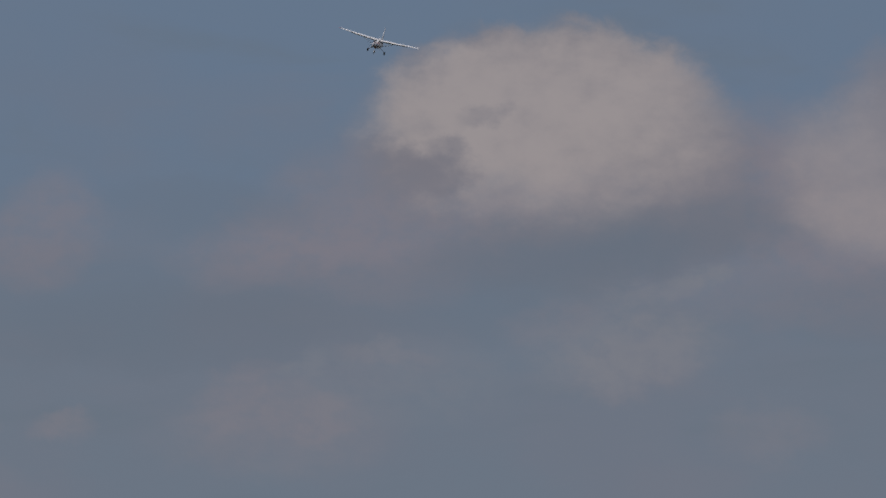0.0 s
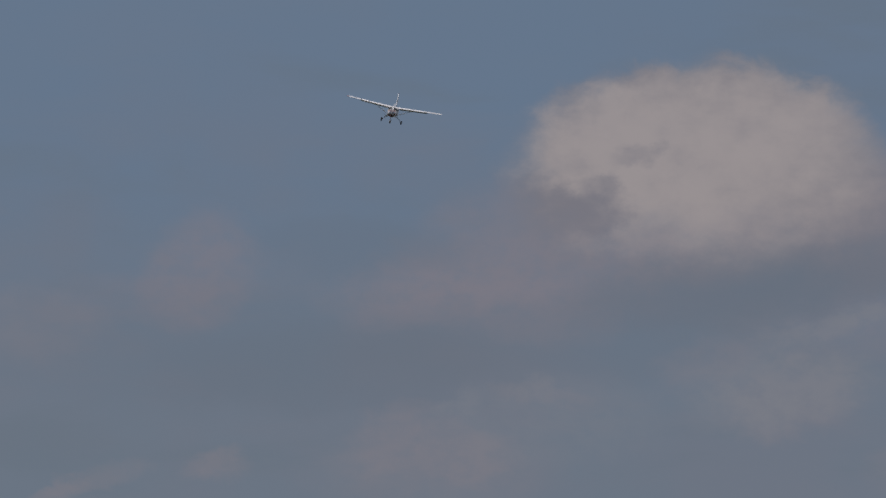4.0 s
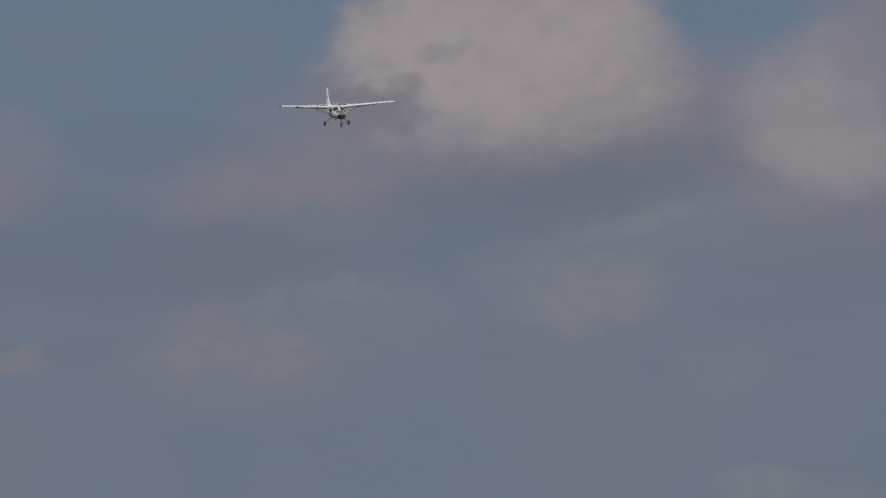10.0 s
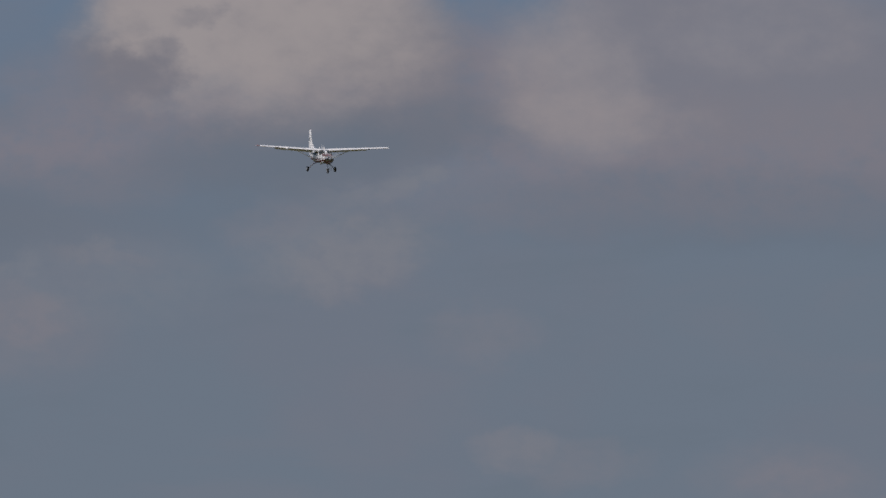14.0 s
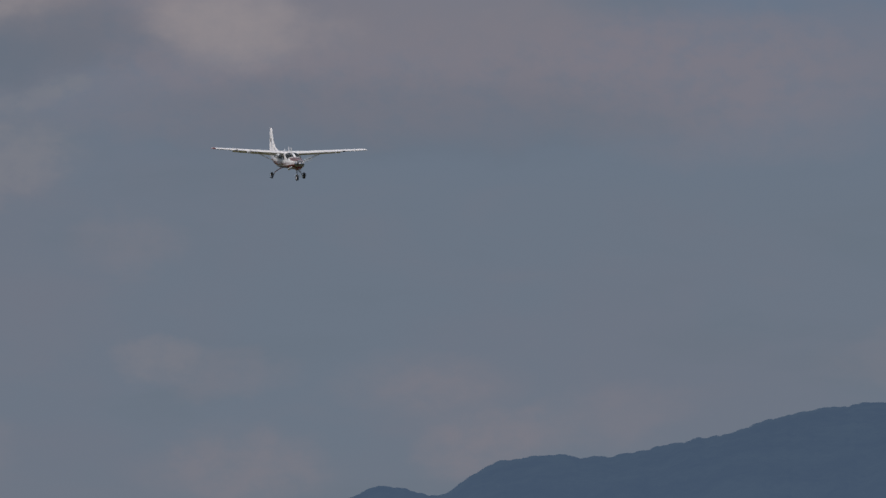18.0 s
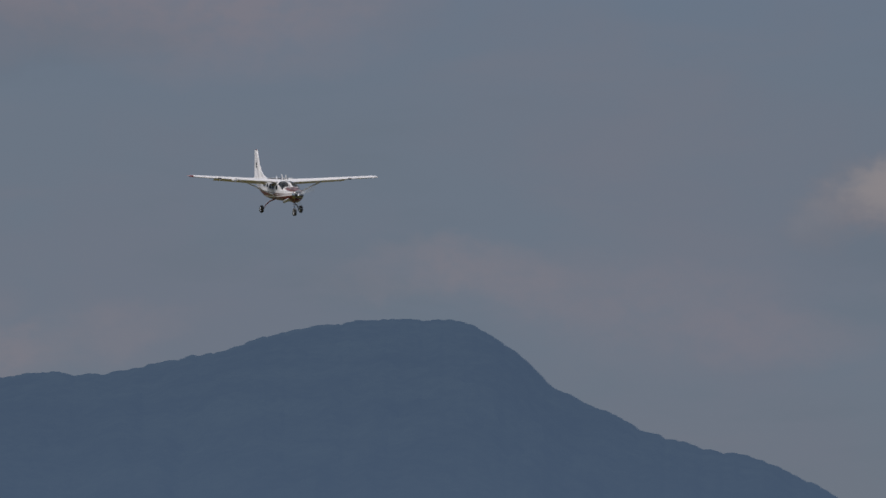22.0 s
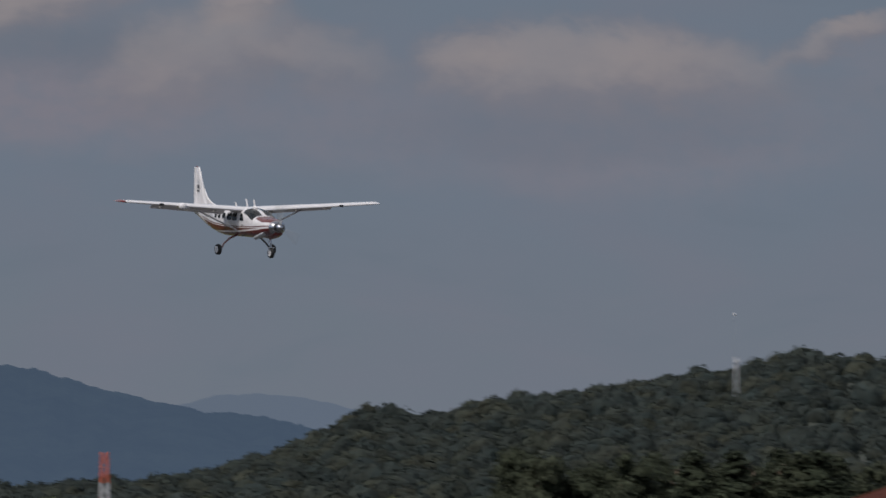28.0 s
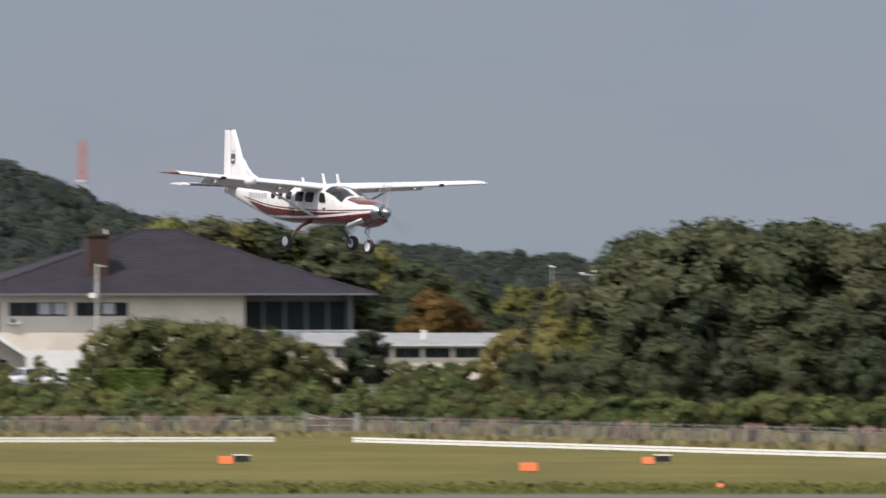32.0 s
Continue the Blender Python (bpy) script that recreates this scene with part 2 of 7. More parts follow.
    lit = n.math("MULTIPLY", lit, n.math("SUBTRACT", 1.0, cover(knobbly, ((-24.54, 4.55, 0.50, 0.22, -6, 0.55, 0.8), (-24.16, 4.60, 0.24, 0.13, 0, 0.7, 0.6), (-23.92, 4.92, 0.15, 0.07, 20, 0.97, 0.42), (-24.12, 4.74, 0.15, 0.08, 0, 0.9, 0.5)))))
    lit = n.math("ADD", lit, n.math("MULTIPLY", relief, 0.95))
    crown = n.mix(n.ramp(lit, 0.0, 1.0), (0.186, 0.180, 0.208, 1), (0.325, 0.290, 0.292, 1))
    colour = n.mix(n.math("MULTIPLY", dome, 0.93), blue, crown)
    # the second heap, lit along its near flank
    second = cover(knobbly, ((-20.60, 4.55, 1.42, 0.86, 0, 0.45, 0.9), (-21.66, 4.50, 0.50, 0.52, 20, 0.7, 0.8), (-21.2, 4.98, 0.5, 0.4, 0, 0.7, 0.8)))
    second = n.math("MULTIPLY", second, n.ramp(n.math("MULTIPLY_ADD", ragged2, 0.5, up), 3.85, 4.28))
    lit2 = cover(frayed, ((-21.66, 4.60, 0.46, 0.62, 34, 0.97, 0.6), (-21.45, 4.25, 0.70, 0.24, 0, 0.97, 0.38), (-20.4, 4.85, 0.8, 0.3, 0, 0.97, 0.35)))
    lit2 = n.math("ADD", lit2, n.math("MULTIPLY", relief, 0.7))
    colour = n.mix(n.math("MULTIPLY", second, 0.85), colour, n.mix(n.ramp(lit2, 0.0, 1.0), (0.196, 0.190, 0.222, 1), (0.298, 0.266, 0.276, 1)))
    # lesser heaps, brightest towards their tops
    bare, bright = None, None
    for e, u, w, h, tilt, soft, full in HEAPS + HEAPS_WEST:
        d, b = oval(knobbly, e, u, w * 1.15, h * 1.15, tilt)
        q = n.ramp(d, (1 + 0.35 * soft) ** 2, (1 - soft) ** 2, 0.0, full)
        q = n.math("MULTIPLY", q, n.ramp(b, -1.1, -0.2, 0.45, 1.0))
        top = n.math("MULTIPLY", q, n.ramp(b, -0.9, 0.4))
        bare = n.math("SUBTRACT", 1.0, q) if bare is None else n.math("MULTIPLY", bare, n.math("SUBTRACT", 1.0, q))
        bright = top if bright is None else n.math("MAXIMUM", bright, top)
    bright = n.math("ADD", bright, n.math("MULTIPLY", relief, 0.6))
    body = n.mix(n.ramp(bright, 0.0, 0.75), (0.186, 0.178, 0.204, 1), (0.272, 0.243, 0.248, 1))
    colour = n.mix(n.math("SUBTRACT", 1.0, bare), colour, body)
    colour = n.mix(n.ramp(up, -0.05, -0.6), colour, (0.10, 0.11, 0.10, 1))
    shown = n.node("ShaderNodeBackground")
    n.put(shown.inputs[0], colour)
    n.put(n.node("ShaderNodeOutputWorld").inputs[0], shown.outputs[0])
    scene.world = world


make_sky()


# ---- materials ----
def material(name, base, rough=0.6, metal=0.0, vary=0.25, grain=4.0, bump=0.0, bump_scale=30.0, coat=0.0, spot=None, island=False, random_tint=0.0):
    """A surface of one paint or stuff, with broad and fine unevenness."""
    m = bpy.data.materials.new(name)
    m.use_nodes = True
    n = Net(m.node_tree)
    s = m.node_tree.nodes["Principled BSDF"]
    at = n.node("ShaderNodeTexCoord").outputs["Object"]
    broad, small = n.noise(at, grain, 3), n.noise(at, grain * 7, 5)
    tone = n.math("ADD", n.math("MULTIPLY", broad, 0.6), n.math("MULTIPLY", small, 0.4))
    dark = tuple(c * (1 - vary) for c in base) + (1,)
    light = tuple(min(1, c * (1 + vary)) for c in base) + (1,)
    colour = n.mix(n.ramp(tone, 0.3, 0.7), dark, light)
    if spot:
        colour = n.mix(n.ramp(n.noise(at, grain * 0.4, 4), 0.5, 0.7), colour, (*spot, 1))
    if island:
        geo = n.node("ShaderNodeNewGeometry").outputs["Random Per Island"]
        colour = n.mix(n.math("MULTIPLY", geo, 0.55), colour, tuple(c * f for c, f in zip(base, (1.5, 1.42, 1.25))) + (1,))
    if random_tint:
        r = n.node("ShaderNodeObjectInfo").outputs["Random"]
        h = n.node("ShaderNodeHueSaturation")
        n.put(h.inputs["Hue"], n.ramp(r, 0, 1, 0.5 - random_tint * 0.25, 0.5 + random_tint * 0.12))
        n.put(h.inputs["Value"], n.ramp(r, 1, 0, 1 - random_tint, 1 + random_tint))
        n.put(h.inputs["Color"], colour)
        colour = h.outputs[0]
    n.put(s.inputs["Base Color"], colour)
    n.put(s.inputs["Roughness"], n.ramp(small, 0.2, 0.8, max(0.02, rough - 0.08), min(1, rough + 0.08)))
    s.inputs["Metallic"].default_value = metal
    s.inputs["Coat Weight"].default_value = coat
    s.inputs["Coat Roughness"].default_value = 0.08
    if bump:
        b = n.node("ShaderNodeBump")
        b.inputs["Strength"].default_value, b.inputs["Distance"].default_value = bump, 1.0 / bump_scale
        n.put(b.inputs["Height"], n.noise(at, bump_scale, 4))
        n.put(s.inputs["Normal"], b.outputs[0])
    return m


def leaf_material(name, base, tint=0.12, through_light=0.34, grain=4.0, spread=0.22):
    """Foliage: every spray a little lighter or darker, a little light coming through."""
    m = material(name, base, 0.7, vary=0.15, grain=grain * 0.12, random_tint=tint)
    n = Net(m.node_tree)
    s = m.node_tree.nodes["Principled BSDF"]
    s.inputs["Specular IOR Level"].default_value = 0.06
    at = n.node("ShaderNodeTexCoord").outputs["Object"]
    bough = n.ramp(n.noise(at, grain * 0.2, 4, 0.6), 0.36, 0.64, 0.72, 1.22)
    spray = n.ramp(n.node("ShaderNodeNewGeometry").outputs["Random Per Island"], 0, 1, 1 - spread, 1 + 1.15 * spread)
    shade = n.math("MULTIPLY", bough, spray)
    grey = n.node("ShaderNodeCombineColor")
    for k in range(3):
        n.put(grey.inputs[k], shade)
    n.put(s.inputs["Base Color"], n.mix(1.0, s.inputs["Base Color"].links[0].from_socket, grey.outputs[0], "MULTIPLY"))
    t = n.node("ShaderNodeBsdfTranslucent")
    n.put(t.inputs[0], s.inputs["Base Color"].links[0].from_socket)
    b = n.node("ShaderNodeMixShader")
    b.inputs[0].default_value = through_light
    n.put(b.inputs[1], s.outputs[0])
    n.put(b.inputs[2], t.outputs[0])
    out = [k for k in m.node_tree.nodes if k.type == "OUTPUT_MATERIAL"][0]
    n.put(out.inputs[0], b.outputs[0])
    return m


def glass_material(name, base, rough=0.06):
    m = material(name, base, rough, vary=0.15, grain=1.0)
    m.node_tree.nodes["Principled BSDF"].inputs["Specular IOR Level"].default_value = 0.7
    return m


def hazed_material(name, wood, air, share, thin=None):
    """A wooded range far off: its trees, with haze put in as a bluish glow, which thins from share to thin as the slope
    climbs 150 m.
    """
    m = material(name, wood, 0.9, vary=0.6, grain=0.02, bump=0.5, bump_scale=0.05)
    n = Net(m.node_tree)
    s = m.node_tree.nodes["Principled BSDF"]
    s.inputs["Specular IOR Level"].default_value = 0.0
    # the emission stands in for haze in front of the slope
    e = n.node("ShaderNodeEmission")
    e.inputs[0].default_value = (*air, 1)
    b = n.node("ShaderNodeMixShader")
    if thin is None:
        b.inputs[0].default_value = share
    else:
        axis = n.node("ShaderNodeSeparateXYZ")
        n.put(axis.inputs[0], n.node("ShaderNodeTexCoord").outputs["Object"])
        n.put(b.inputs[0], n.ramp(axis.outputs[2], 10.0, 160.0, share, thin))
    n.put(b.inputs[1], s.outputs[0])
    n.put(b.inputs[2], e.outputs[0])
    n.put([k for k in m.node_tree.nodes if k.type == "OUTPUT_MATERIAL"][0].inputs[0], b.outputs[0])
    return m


def net_material(name, base, cover):
    """Woven wire: mostly air."""
    m = material(name, base, 0.5, metal=0.4, vary=0.2, grain=1.0)
    n = Net(m.node_tree)
    b = n.node("ShaderNodeMixShader")
    b.inputs[0].default_value = cover
    n.put(b.inputs[1], n.node("ShaderNodeBsdfTransparent").outputs[0])
    n.put(b.inputs[2], m.node_tree.nodes["Principled BSDF"].outputs[0])
    n.put([k for k in m.node_tree.nodes if k.type == "OUTPUT_MATERIAL"][0].inputs[0], b.outputs[0])
    return m


WHITE = material("white_paint", (0.645, 0.628, 0.638), 0.35, vary=0.04, grain=1.2, coat=0.3)
WHITE_PLAIN = material("white_board", (0.70, 0.70, 0.68), 0.6, vary=0.08, grain=0.8)
PLASTER = material("pale_plaster", (0.68, 0.61, 0.53), 0.8, vary=0.07, grain=0.4, spot=(0.60, 0.54, 0.47))
GREY_WALL = material("grey_render", (0.50, 0.51, 0.53), 0.8, vary=0.08, grain=0.5)
CONCRETE = material("concrete", (0.42, 0.41, 0.39), 0.85, vary=0.18, grain=0.8, spot=(0.33, 0.32, 0.30))
STONE = material("wall_stone", (0.20, 0.17, 0.14), 0.9, vary=0.3, grain=1.5, random_tint=0.25)
RED_TILE = material("red_roof_tile", (0.060, 0.023, 0.014), 0.75, vary=0.25, grain=1.2, spot=(0.050, 0.019, 0.013), random_tint=0.1)
def dull(m):
    m.node_tree.nodes["Principled BSDF"].inputs["Specular IOR Level"].default_value = 0.1
    return m


GREY_TILE = material("slate_roof_tile", (0.028, 0.026, 0.036), 0.75, vary=0.18, grain=0.5, spot=(0.026, 0.023, 0.029), random_tint=0.1)
dull(RED_TILE)
dull(GREY_TILE)
BRICK = material("red_brick", (0.045, 0.021, 0.017), 0.85, vary=0.2, grain=2.0)
GLASS = glass_material("window_glass", (0.028, 0.034, 0.037))
CAR_GLASS = glass_material("car_glass", (0.010, 0.012, 0.014), 0.04)
STEEL = material("galvanised_steel", (0.48, 0.49, 0.50), 0.45, metal=0.7, vary=0.15, grain=2)
DARK_STEEL = material("dark_steel", (0.10, 0.10, 0.11), 0.5, metal=0.5, vary=0.2, grain=2)
CHROME = material("polished_metal", (0.36, 0.36, 0.38), 0.16, metal=1.0, vary=0.05, grain=2)
RUBBER = material("tyre_rubber", (0.022, 0.022, 0.023), 0.8, vary=0.2, grain=6)
BLACK = material("black_paint", (0.02, 0.02, 0.022), 0.4, vary=0.2, grain=3)
ORANGE = material("orange_board", (0.58, 0.13, 0.032), 0.6, vary=0.1, grain=1)
MAST_RED = material("mast_orange_red", (0.55, 0.12, 0.06), 0.6, vary=0.12, grain=1)
MAST_WHITE = material("mast_white", (0.55, 0.55, 0.56), 0.6, vary=0.1, grain=1)
DEEP_RED = material("deep_red_paint", (0.12, 0.014, 0.013), 0.3, vary=0.1, grain=1.5, coat=0.4)
BARK = material("bark", (0.09, 0.065, 0.045), 0.95, vary=0.3, grain=3)
ASPHALT = material("asphalt", (0.060, 0.060, 0.062), 0.9, vary=0.2, grain=0.2, spot=(0.075, 0.074, 0.072))
LEAF_BROAD = leaf_material("broad_leaves", (0.067, 0.079, 0.045), 0.12, 0.32)
WEED = leaf_material("weeds", (0.094, 0.101, 0.032), 0.0)
LEAF_BRIGHT = leaf_material("bright_hedge_leaves", (0.106, 0.142, 0.035), 0.0)
LEAF_YOUNG = leaf_material("young_needles", (0.146, 0.165, 0.071), 0.12)
LEAF_CEDAR = leaf_material("cedar_needles", (0.069, 0.081, 0.048), 0.12)
LEAF_SCRUB = leaf_material("scrub_leaves", (0.106, 0.128, 0.052), 0.12, 0.32)
LEAF_DARK = leaf_material("dark_needles", (0.048, 0.058, 0.038), 0.12, 0.3)
LEAF_PINE = leaf_material("pine_needles", (0.164, 0.173, 0.060), 0.12)
LEAF_LIME = leaf_material("yellow_green_leaves", (0.146, 0.145, 0.051), 0.12)
LEAF_RUST = leaf_material("rusty_leaves", (0.061, 0.027, 0.019), 0.15)
LEAF_AMBER = leaf_material("amber_leaves", (0.110, 0.074, 0.025), 0.1)
LEAF_HEDGE = leaf_material("hedge_leaves", (0.086, 0.096, 0.042), 0.12)
# bluish cast: haze over the hill, put into the leaf colour
LEAF_HILL = leaf_material("hazy_hill_leaves", (0.038, 0.047, 0.043), 0.0, 0.3, grain=1.3, spread=0.10)


def tint_drifts(m, size, tone):
    """Wide drifts of another tone over a wood."""
    n = Net(m.node_tree)
    s = m.node_tree.nodes["Principled BSDF"]
    at = n.node("ShaderNodeTexCoord").outputs["Object"]
    was = s.inputs["Base Color"].links[0].from_socket
    n.put(s.inputs["Base Color"], n.mix(n.ramp(n.noise(at, size, 4, 0.6), 0.45, 0.62), was, n.mix(1.0, was, (*tone, 1), "MULTIPLY")))


tint_drifts(LEAF_HILL, 0.045, (1.28, 1.12, 0.92))
tint_drifts(LEAF_HILL, 0.13, (0.74, 0.80, 0.84))
DRY = leaf_material("dry_reeds", (0.127, 0.094, 0.064), 0.2)
PALE_GRASS = leaf_material("pale_dry_grass", (0.165, 0.145, 0.070), 0.0)
GRASS_BLADE = leaf_material("grass_blades", (0.098, 0.097, 0.031), 0.0)
# ranges and far pylon, haze mixed into each as emission
FAR_RANGE = hazed_material("far_wooded_range", (0.026, 0.034, 0.028), (0.065, 0.101, 0.165), 0.90, 0.80)
MID_RANGE = hazed_material("middle_wooded_range", (0.026, 0.034, 0.028), (0.062, 0.092, 0.142), 0.86, 0.70)
FAR_STEEL = hazed_material("far_steel", (0.20, 0.21, 0.22), (0.085, 0.112, 0.158), 0.85)
HAZE_RANGE = hazed_material("palest_range", (0.02, 0.03, 0.035), (0.116, 0.146, 0.196), 0.97)
NETTING = net_material("wire_netting", (0.32, 0.33, 0.33), 0.12)


def ground_material():
    m = material("field_grass", (0.105, 0.110, 0.030), 0.95, vary=0.25, grain=0.05)
    n = Net(m.node_tree)
    s = m.node_tree.nodes["Principled BSDF"]
    at = n.node("ShaderNodeTexCoord").outputs["Object"]
    patch, mown = n.noise(at, 0.05, 5, 0.65), n.noise(at, 0.35, 6, 0.75)
    c = n.mix(n.ramp(patch, 0.35, 0.65), (0.074, 0.071, 0.019, 1), (0.114, 0.096, 0.029, 1))
    c = n.mix(n.math("MULTIPLY", n.ramp(mown, 0.4, 0.7), 0.5), c, (0.118, 0.098, 0.040, 1))
    # a strip of ranker, greener grass beside the asphalt
    axis = n.node("ShaderNodeSeparateXYZ")
    n.put(axis.inputs[0], at)
    edge = n.math("ADD", axis.outputs[1], n.math("MULTIPLY", n.math("SUBTRACT", mown, 0.5), 26.0))
    c = n.mix(n.math("MULTIPLY", n.ramp(edge, 600.0, 584.0), 0.7), c, (0.064, 0.078, 0.024, 1))
    n.put(s.inputs["Base Color"], c)
    s.inputs["Specular IOR Level"].default_value = 0.1
    return m


FIELD = ground_material()
VERGE = material("rough_verge", (0.060, 0.062, 0.026), 1.0, vary=0.4, grain=0.25, spot=(0.095, 0.075, 0.045))
HOUSE_STONE = material("house_stone", (0.32, 0.315, 0.305), 0.85, vary=0.12, grain=1.0, spot=(0.19, 0.187, 0.18))
# dark grey; shade of the gallery recess and right side wall is in it
SHADE_GREY = material("shade_grey_render", (0.16, 0.16, 0.17), 0.8, vary=0.12, grain=0.6)
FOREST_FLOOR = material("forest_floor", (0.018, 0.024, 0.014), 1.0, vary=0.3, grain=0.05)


# ---- mesh helpers ----
def box(bm, x0, x1, y0, y1, z0, z1, m=None):
    v = [bm.verts.new(Vector((x, y, z)) if m is None else m @ Vector((x, y, z))) for z in (z0, z1) for x, y in ((x0, y0), (x1, y0), (x1, y1), (x0, y1))]
    for a in ((3, 2, 1, 0), (4, 5, 6, 7), (0, 1, 5, 4), (1, 2, 6, 5), (2, 3, 7, 6), (3, 0, 4, 7)):
        bm.faces.new([v[i] for i in a])
    return bm


def tube(bm, a, b, r0, r1=None, sides=8, caps=True):
    """A straight round bar from a to b."""
    a, b, r1 = Vector(a), Vector(b), r0 if r1 is None else r1
    turn = (b - a).to_track_quat("Z", "Y").to_matrix()
    rings = []
    for p, r in ((a, r0), (b, r1)):
        rings.append([bm.verts.new(p + turn @ Vector((r * math.cos(k * math.tau / sides), r * math.sin(k * math.tau / sides), 0))) for k in range(sides)])
    for k in range(sides):
        bm.faces.new((rings[0][k], rings[0][(k + 1) % sides], rings[1][(k + 1) % sides], rings[1][k]))
    if caps:
        bm.faces.new(rings[0][::-1])
        bm.faces.new(rings[1])
    return bm


def loft(bm, rings, caps=True):
    """Skin over rings of equally many points."""
    vs = [[bm.verts.new(p) for p in ring] for ring in rings]
    k = len(vs[0])
    for r, s in zip(vs, vs[1:]):
        for i in range(k):
            bm.faces.new((r[i], r[(i + 1) % k], s[(i + 1) % k], s[i]))
    if caps:
        bm.faces.new(vs[0][::-1])
        bm.faces.new(vs[-1])
    return bm


def turned(bm, profile, m, sides=20):
    """A round body: profile of (along, radius), about the x axis of m."""
    loft(bm, [[m @ Vector((a, r * math.cos(k * math.tau / sides), r * math.sin(k * math.tau / sides))) for k in range(sides)] for a, r in profile])
    return bm


def mesh_of(name, bm, mat, smooth=False):
    bmesh.ops.recalc_face_normals(bm, faces=bm.faces)
    me = bpy.data.meshes.new(name)
    bm.to_mesh(me)
    bm.free()
    me.materials.append(mat)
    if smooth:
        me.shade_smooth()
    return me


def part(name, bm, mat, parent, label="", smooth=False, angle=35):
    me = mesh_of(name, bm, mat)
    if smooth:
        me.shade_smooth()
        me.set_sharp_from_angle(angle=radians(angle))
    ob = new(name, me)
    ob.parent = parent
    return tagged(ob, label)


def share(name, me, parent, m, label=""):
    ob = new(name, me)
    ob.parent, ob.matrix_basis = parent, m
    return tagged(ob, label)


def thing(name, label, category, group="", kind="", at=None):
    ob = new(name)
    ob.empty_display_size = 0.2
    if at is not None:
        ob.matrix_basis = at
    return tagged(ob, label, category, group, kind)


def mesh_quick(name, verts, faces, mat, smooth=False, normals=None):
    """A mesh from arrays of corners and of three- or four-sided faces; normals: for rounded shading, one a corner."""
    verts, faces = np.asarray(verts, np.float32), np.asarray(faces, np.int32)
    me = bpy.data.meshes.new(name)
    k = faces.shape[1]
    me.vertices.add(len(verts))
    me.vertices.foreach_set("co", verts.ravel())
    me.loops.add(faces.size)
    me.loops.foreach_set("vertex_index", faces.ravel())
    me.polygons.add(len(faces))
    me.polygons.foreach_set("loop_start", np.arange(len(faces), dtype=np.int32) * k)
    me.update(calc_edges=True)
    me.materials.append(mat)
    if smooth or normals is not None:
        me.shade_smooth()
    if normals is not None:
        me.normals_split_custom_set_from_vertices(np.asarray(normals, np.float32).tolist())
    return me


def spot(az, far, z=0.0, turn=0.0):
    """A pose at az degrees clockwise from +y, far metres from the stand."""
    return pose(far * math.sin(radians(az)), far * math.cos(radians(az)), z, 0, 0, turn)


def clumps(rng, places, ways, sizes):
    """Leaf clumps: bent four-cornered sprays that face along ways."""
    k = len(places)
    ways = ways / np.linalg.norm(ways, axis=1, keepdims=True)
    other = rng.normal(size=(k, 3))
    a = np.cross(ways, other)
    a /= np.linalg.norm(a, axis=1, keepdims=True)
    b = np.cross(ways, a)
    s = sizes[:, None]
    corner = [places + s * (a * u + b * v + ways * w) for u, v, w in ((-1, -0.55, -0.2), (0.15, -0.75, 0.15), (1, 0.2, -0.2), (-0.2, 0.85, 0.1))]
    verts = np.stack(corner, 1).reshape(-1, 3)
    return verts, np.arange(4 * k).reshape(-1, 4)


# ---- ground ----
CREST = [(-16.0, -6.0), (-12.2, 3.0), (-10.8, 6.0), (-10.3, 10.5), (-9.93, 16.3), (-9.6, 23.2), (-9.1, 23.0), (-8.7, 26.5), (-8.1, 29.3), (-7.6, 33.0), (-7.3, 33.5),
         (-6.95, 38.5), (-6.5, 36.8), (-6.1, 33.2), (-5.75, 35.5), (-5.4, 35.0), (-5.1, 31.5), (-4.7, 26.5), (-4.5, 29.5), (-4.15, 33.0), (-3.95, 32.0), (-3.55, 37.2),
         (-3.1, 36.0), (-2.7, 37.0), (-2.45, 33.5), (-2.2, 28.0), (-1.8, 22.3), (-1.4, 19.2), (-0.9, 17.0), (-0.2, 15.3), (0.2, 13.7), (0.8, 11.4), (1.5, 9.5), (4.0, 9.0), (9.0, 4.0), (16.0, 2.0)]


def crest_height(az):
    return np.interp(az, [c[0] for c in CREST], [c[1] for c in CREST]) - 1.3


def smooth01(v):
    v = np.clip(v, 0, 1)
    return v * v * (3 - 2 * v)


def ground_height(x, y):
    """The field is level; a bank lifts the car park; a wooded hill stands behind."""
    x, y = np.asarray(x, float), np.asarray(y, float)
    r, az = np.hypot(x, y), np.degrees(np.arctan2(x, y))
    front = smooth01((r - 808) / 75) * (y > 0) * smooth01((az + 20) / 4) * smooth01((14 - az) / 4)
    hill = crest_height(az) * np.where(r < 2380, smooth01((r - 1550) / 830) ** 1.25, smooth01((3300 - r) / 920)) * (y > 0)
    rough = 0.5 * np.sin(x * 0.031 + 1.3) * np.sin(y * 0.027) * smooth01((r - 1100) / 300)
    return 2.1 * front + np.maximum(hill, 0) + rough


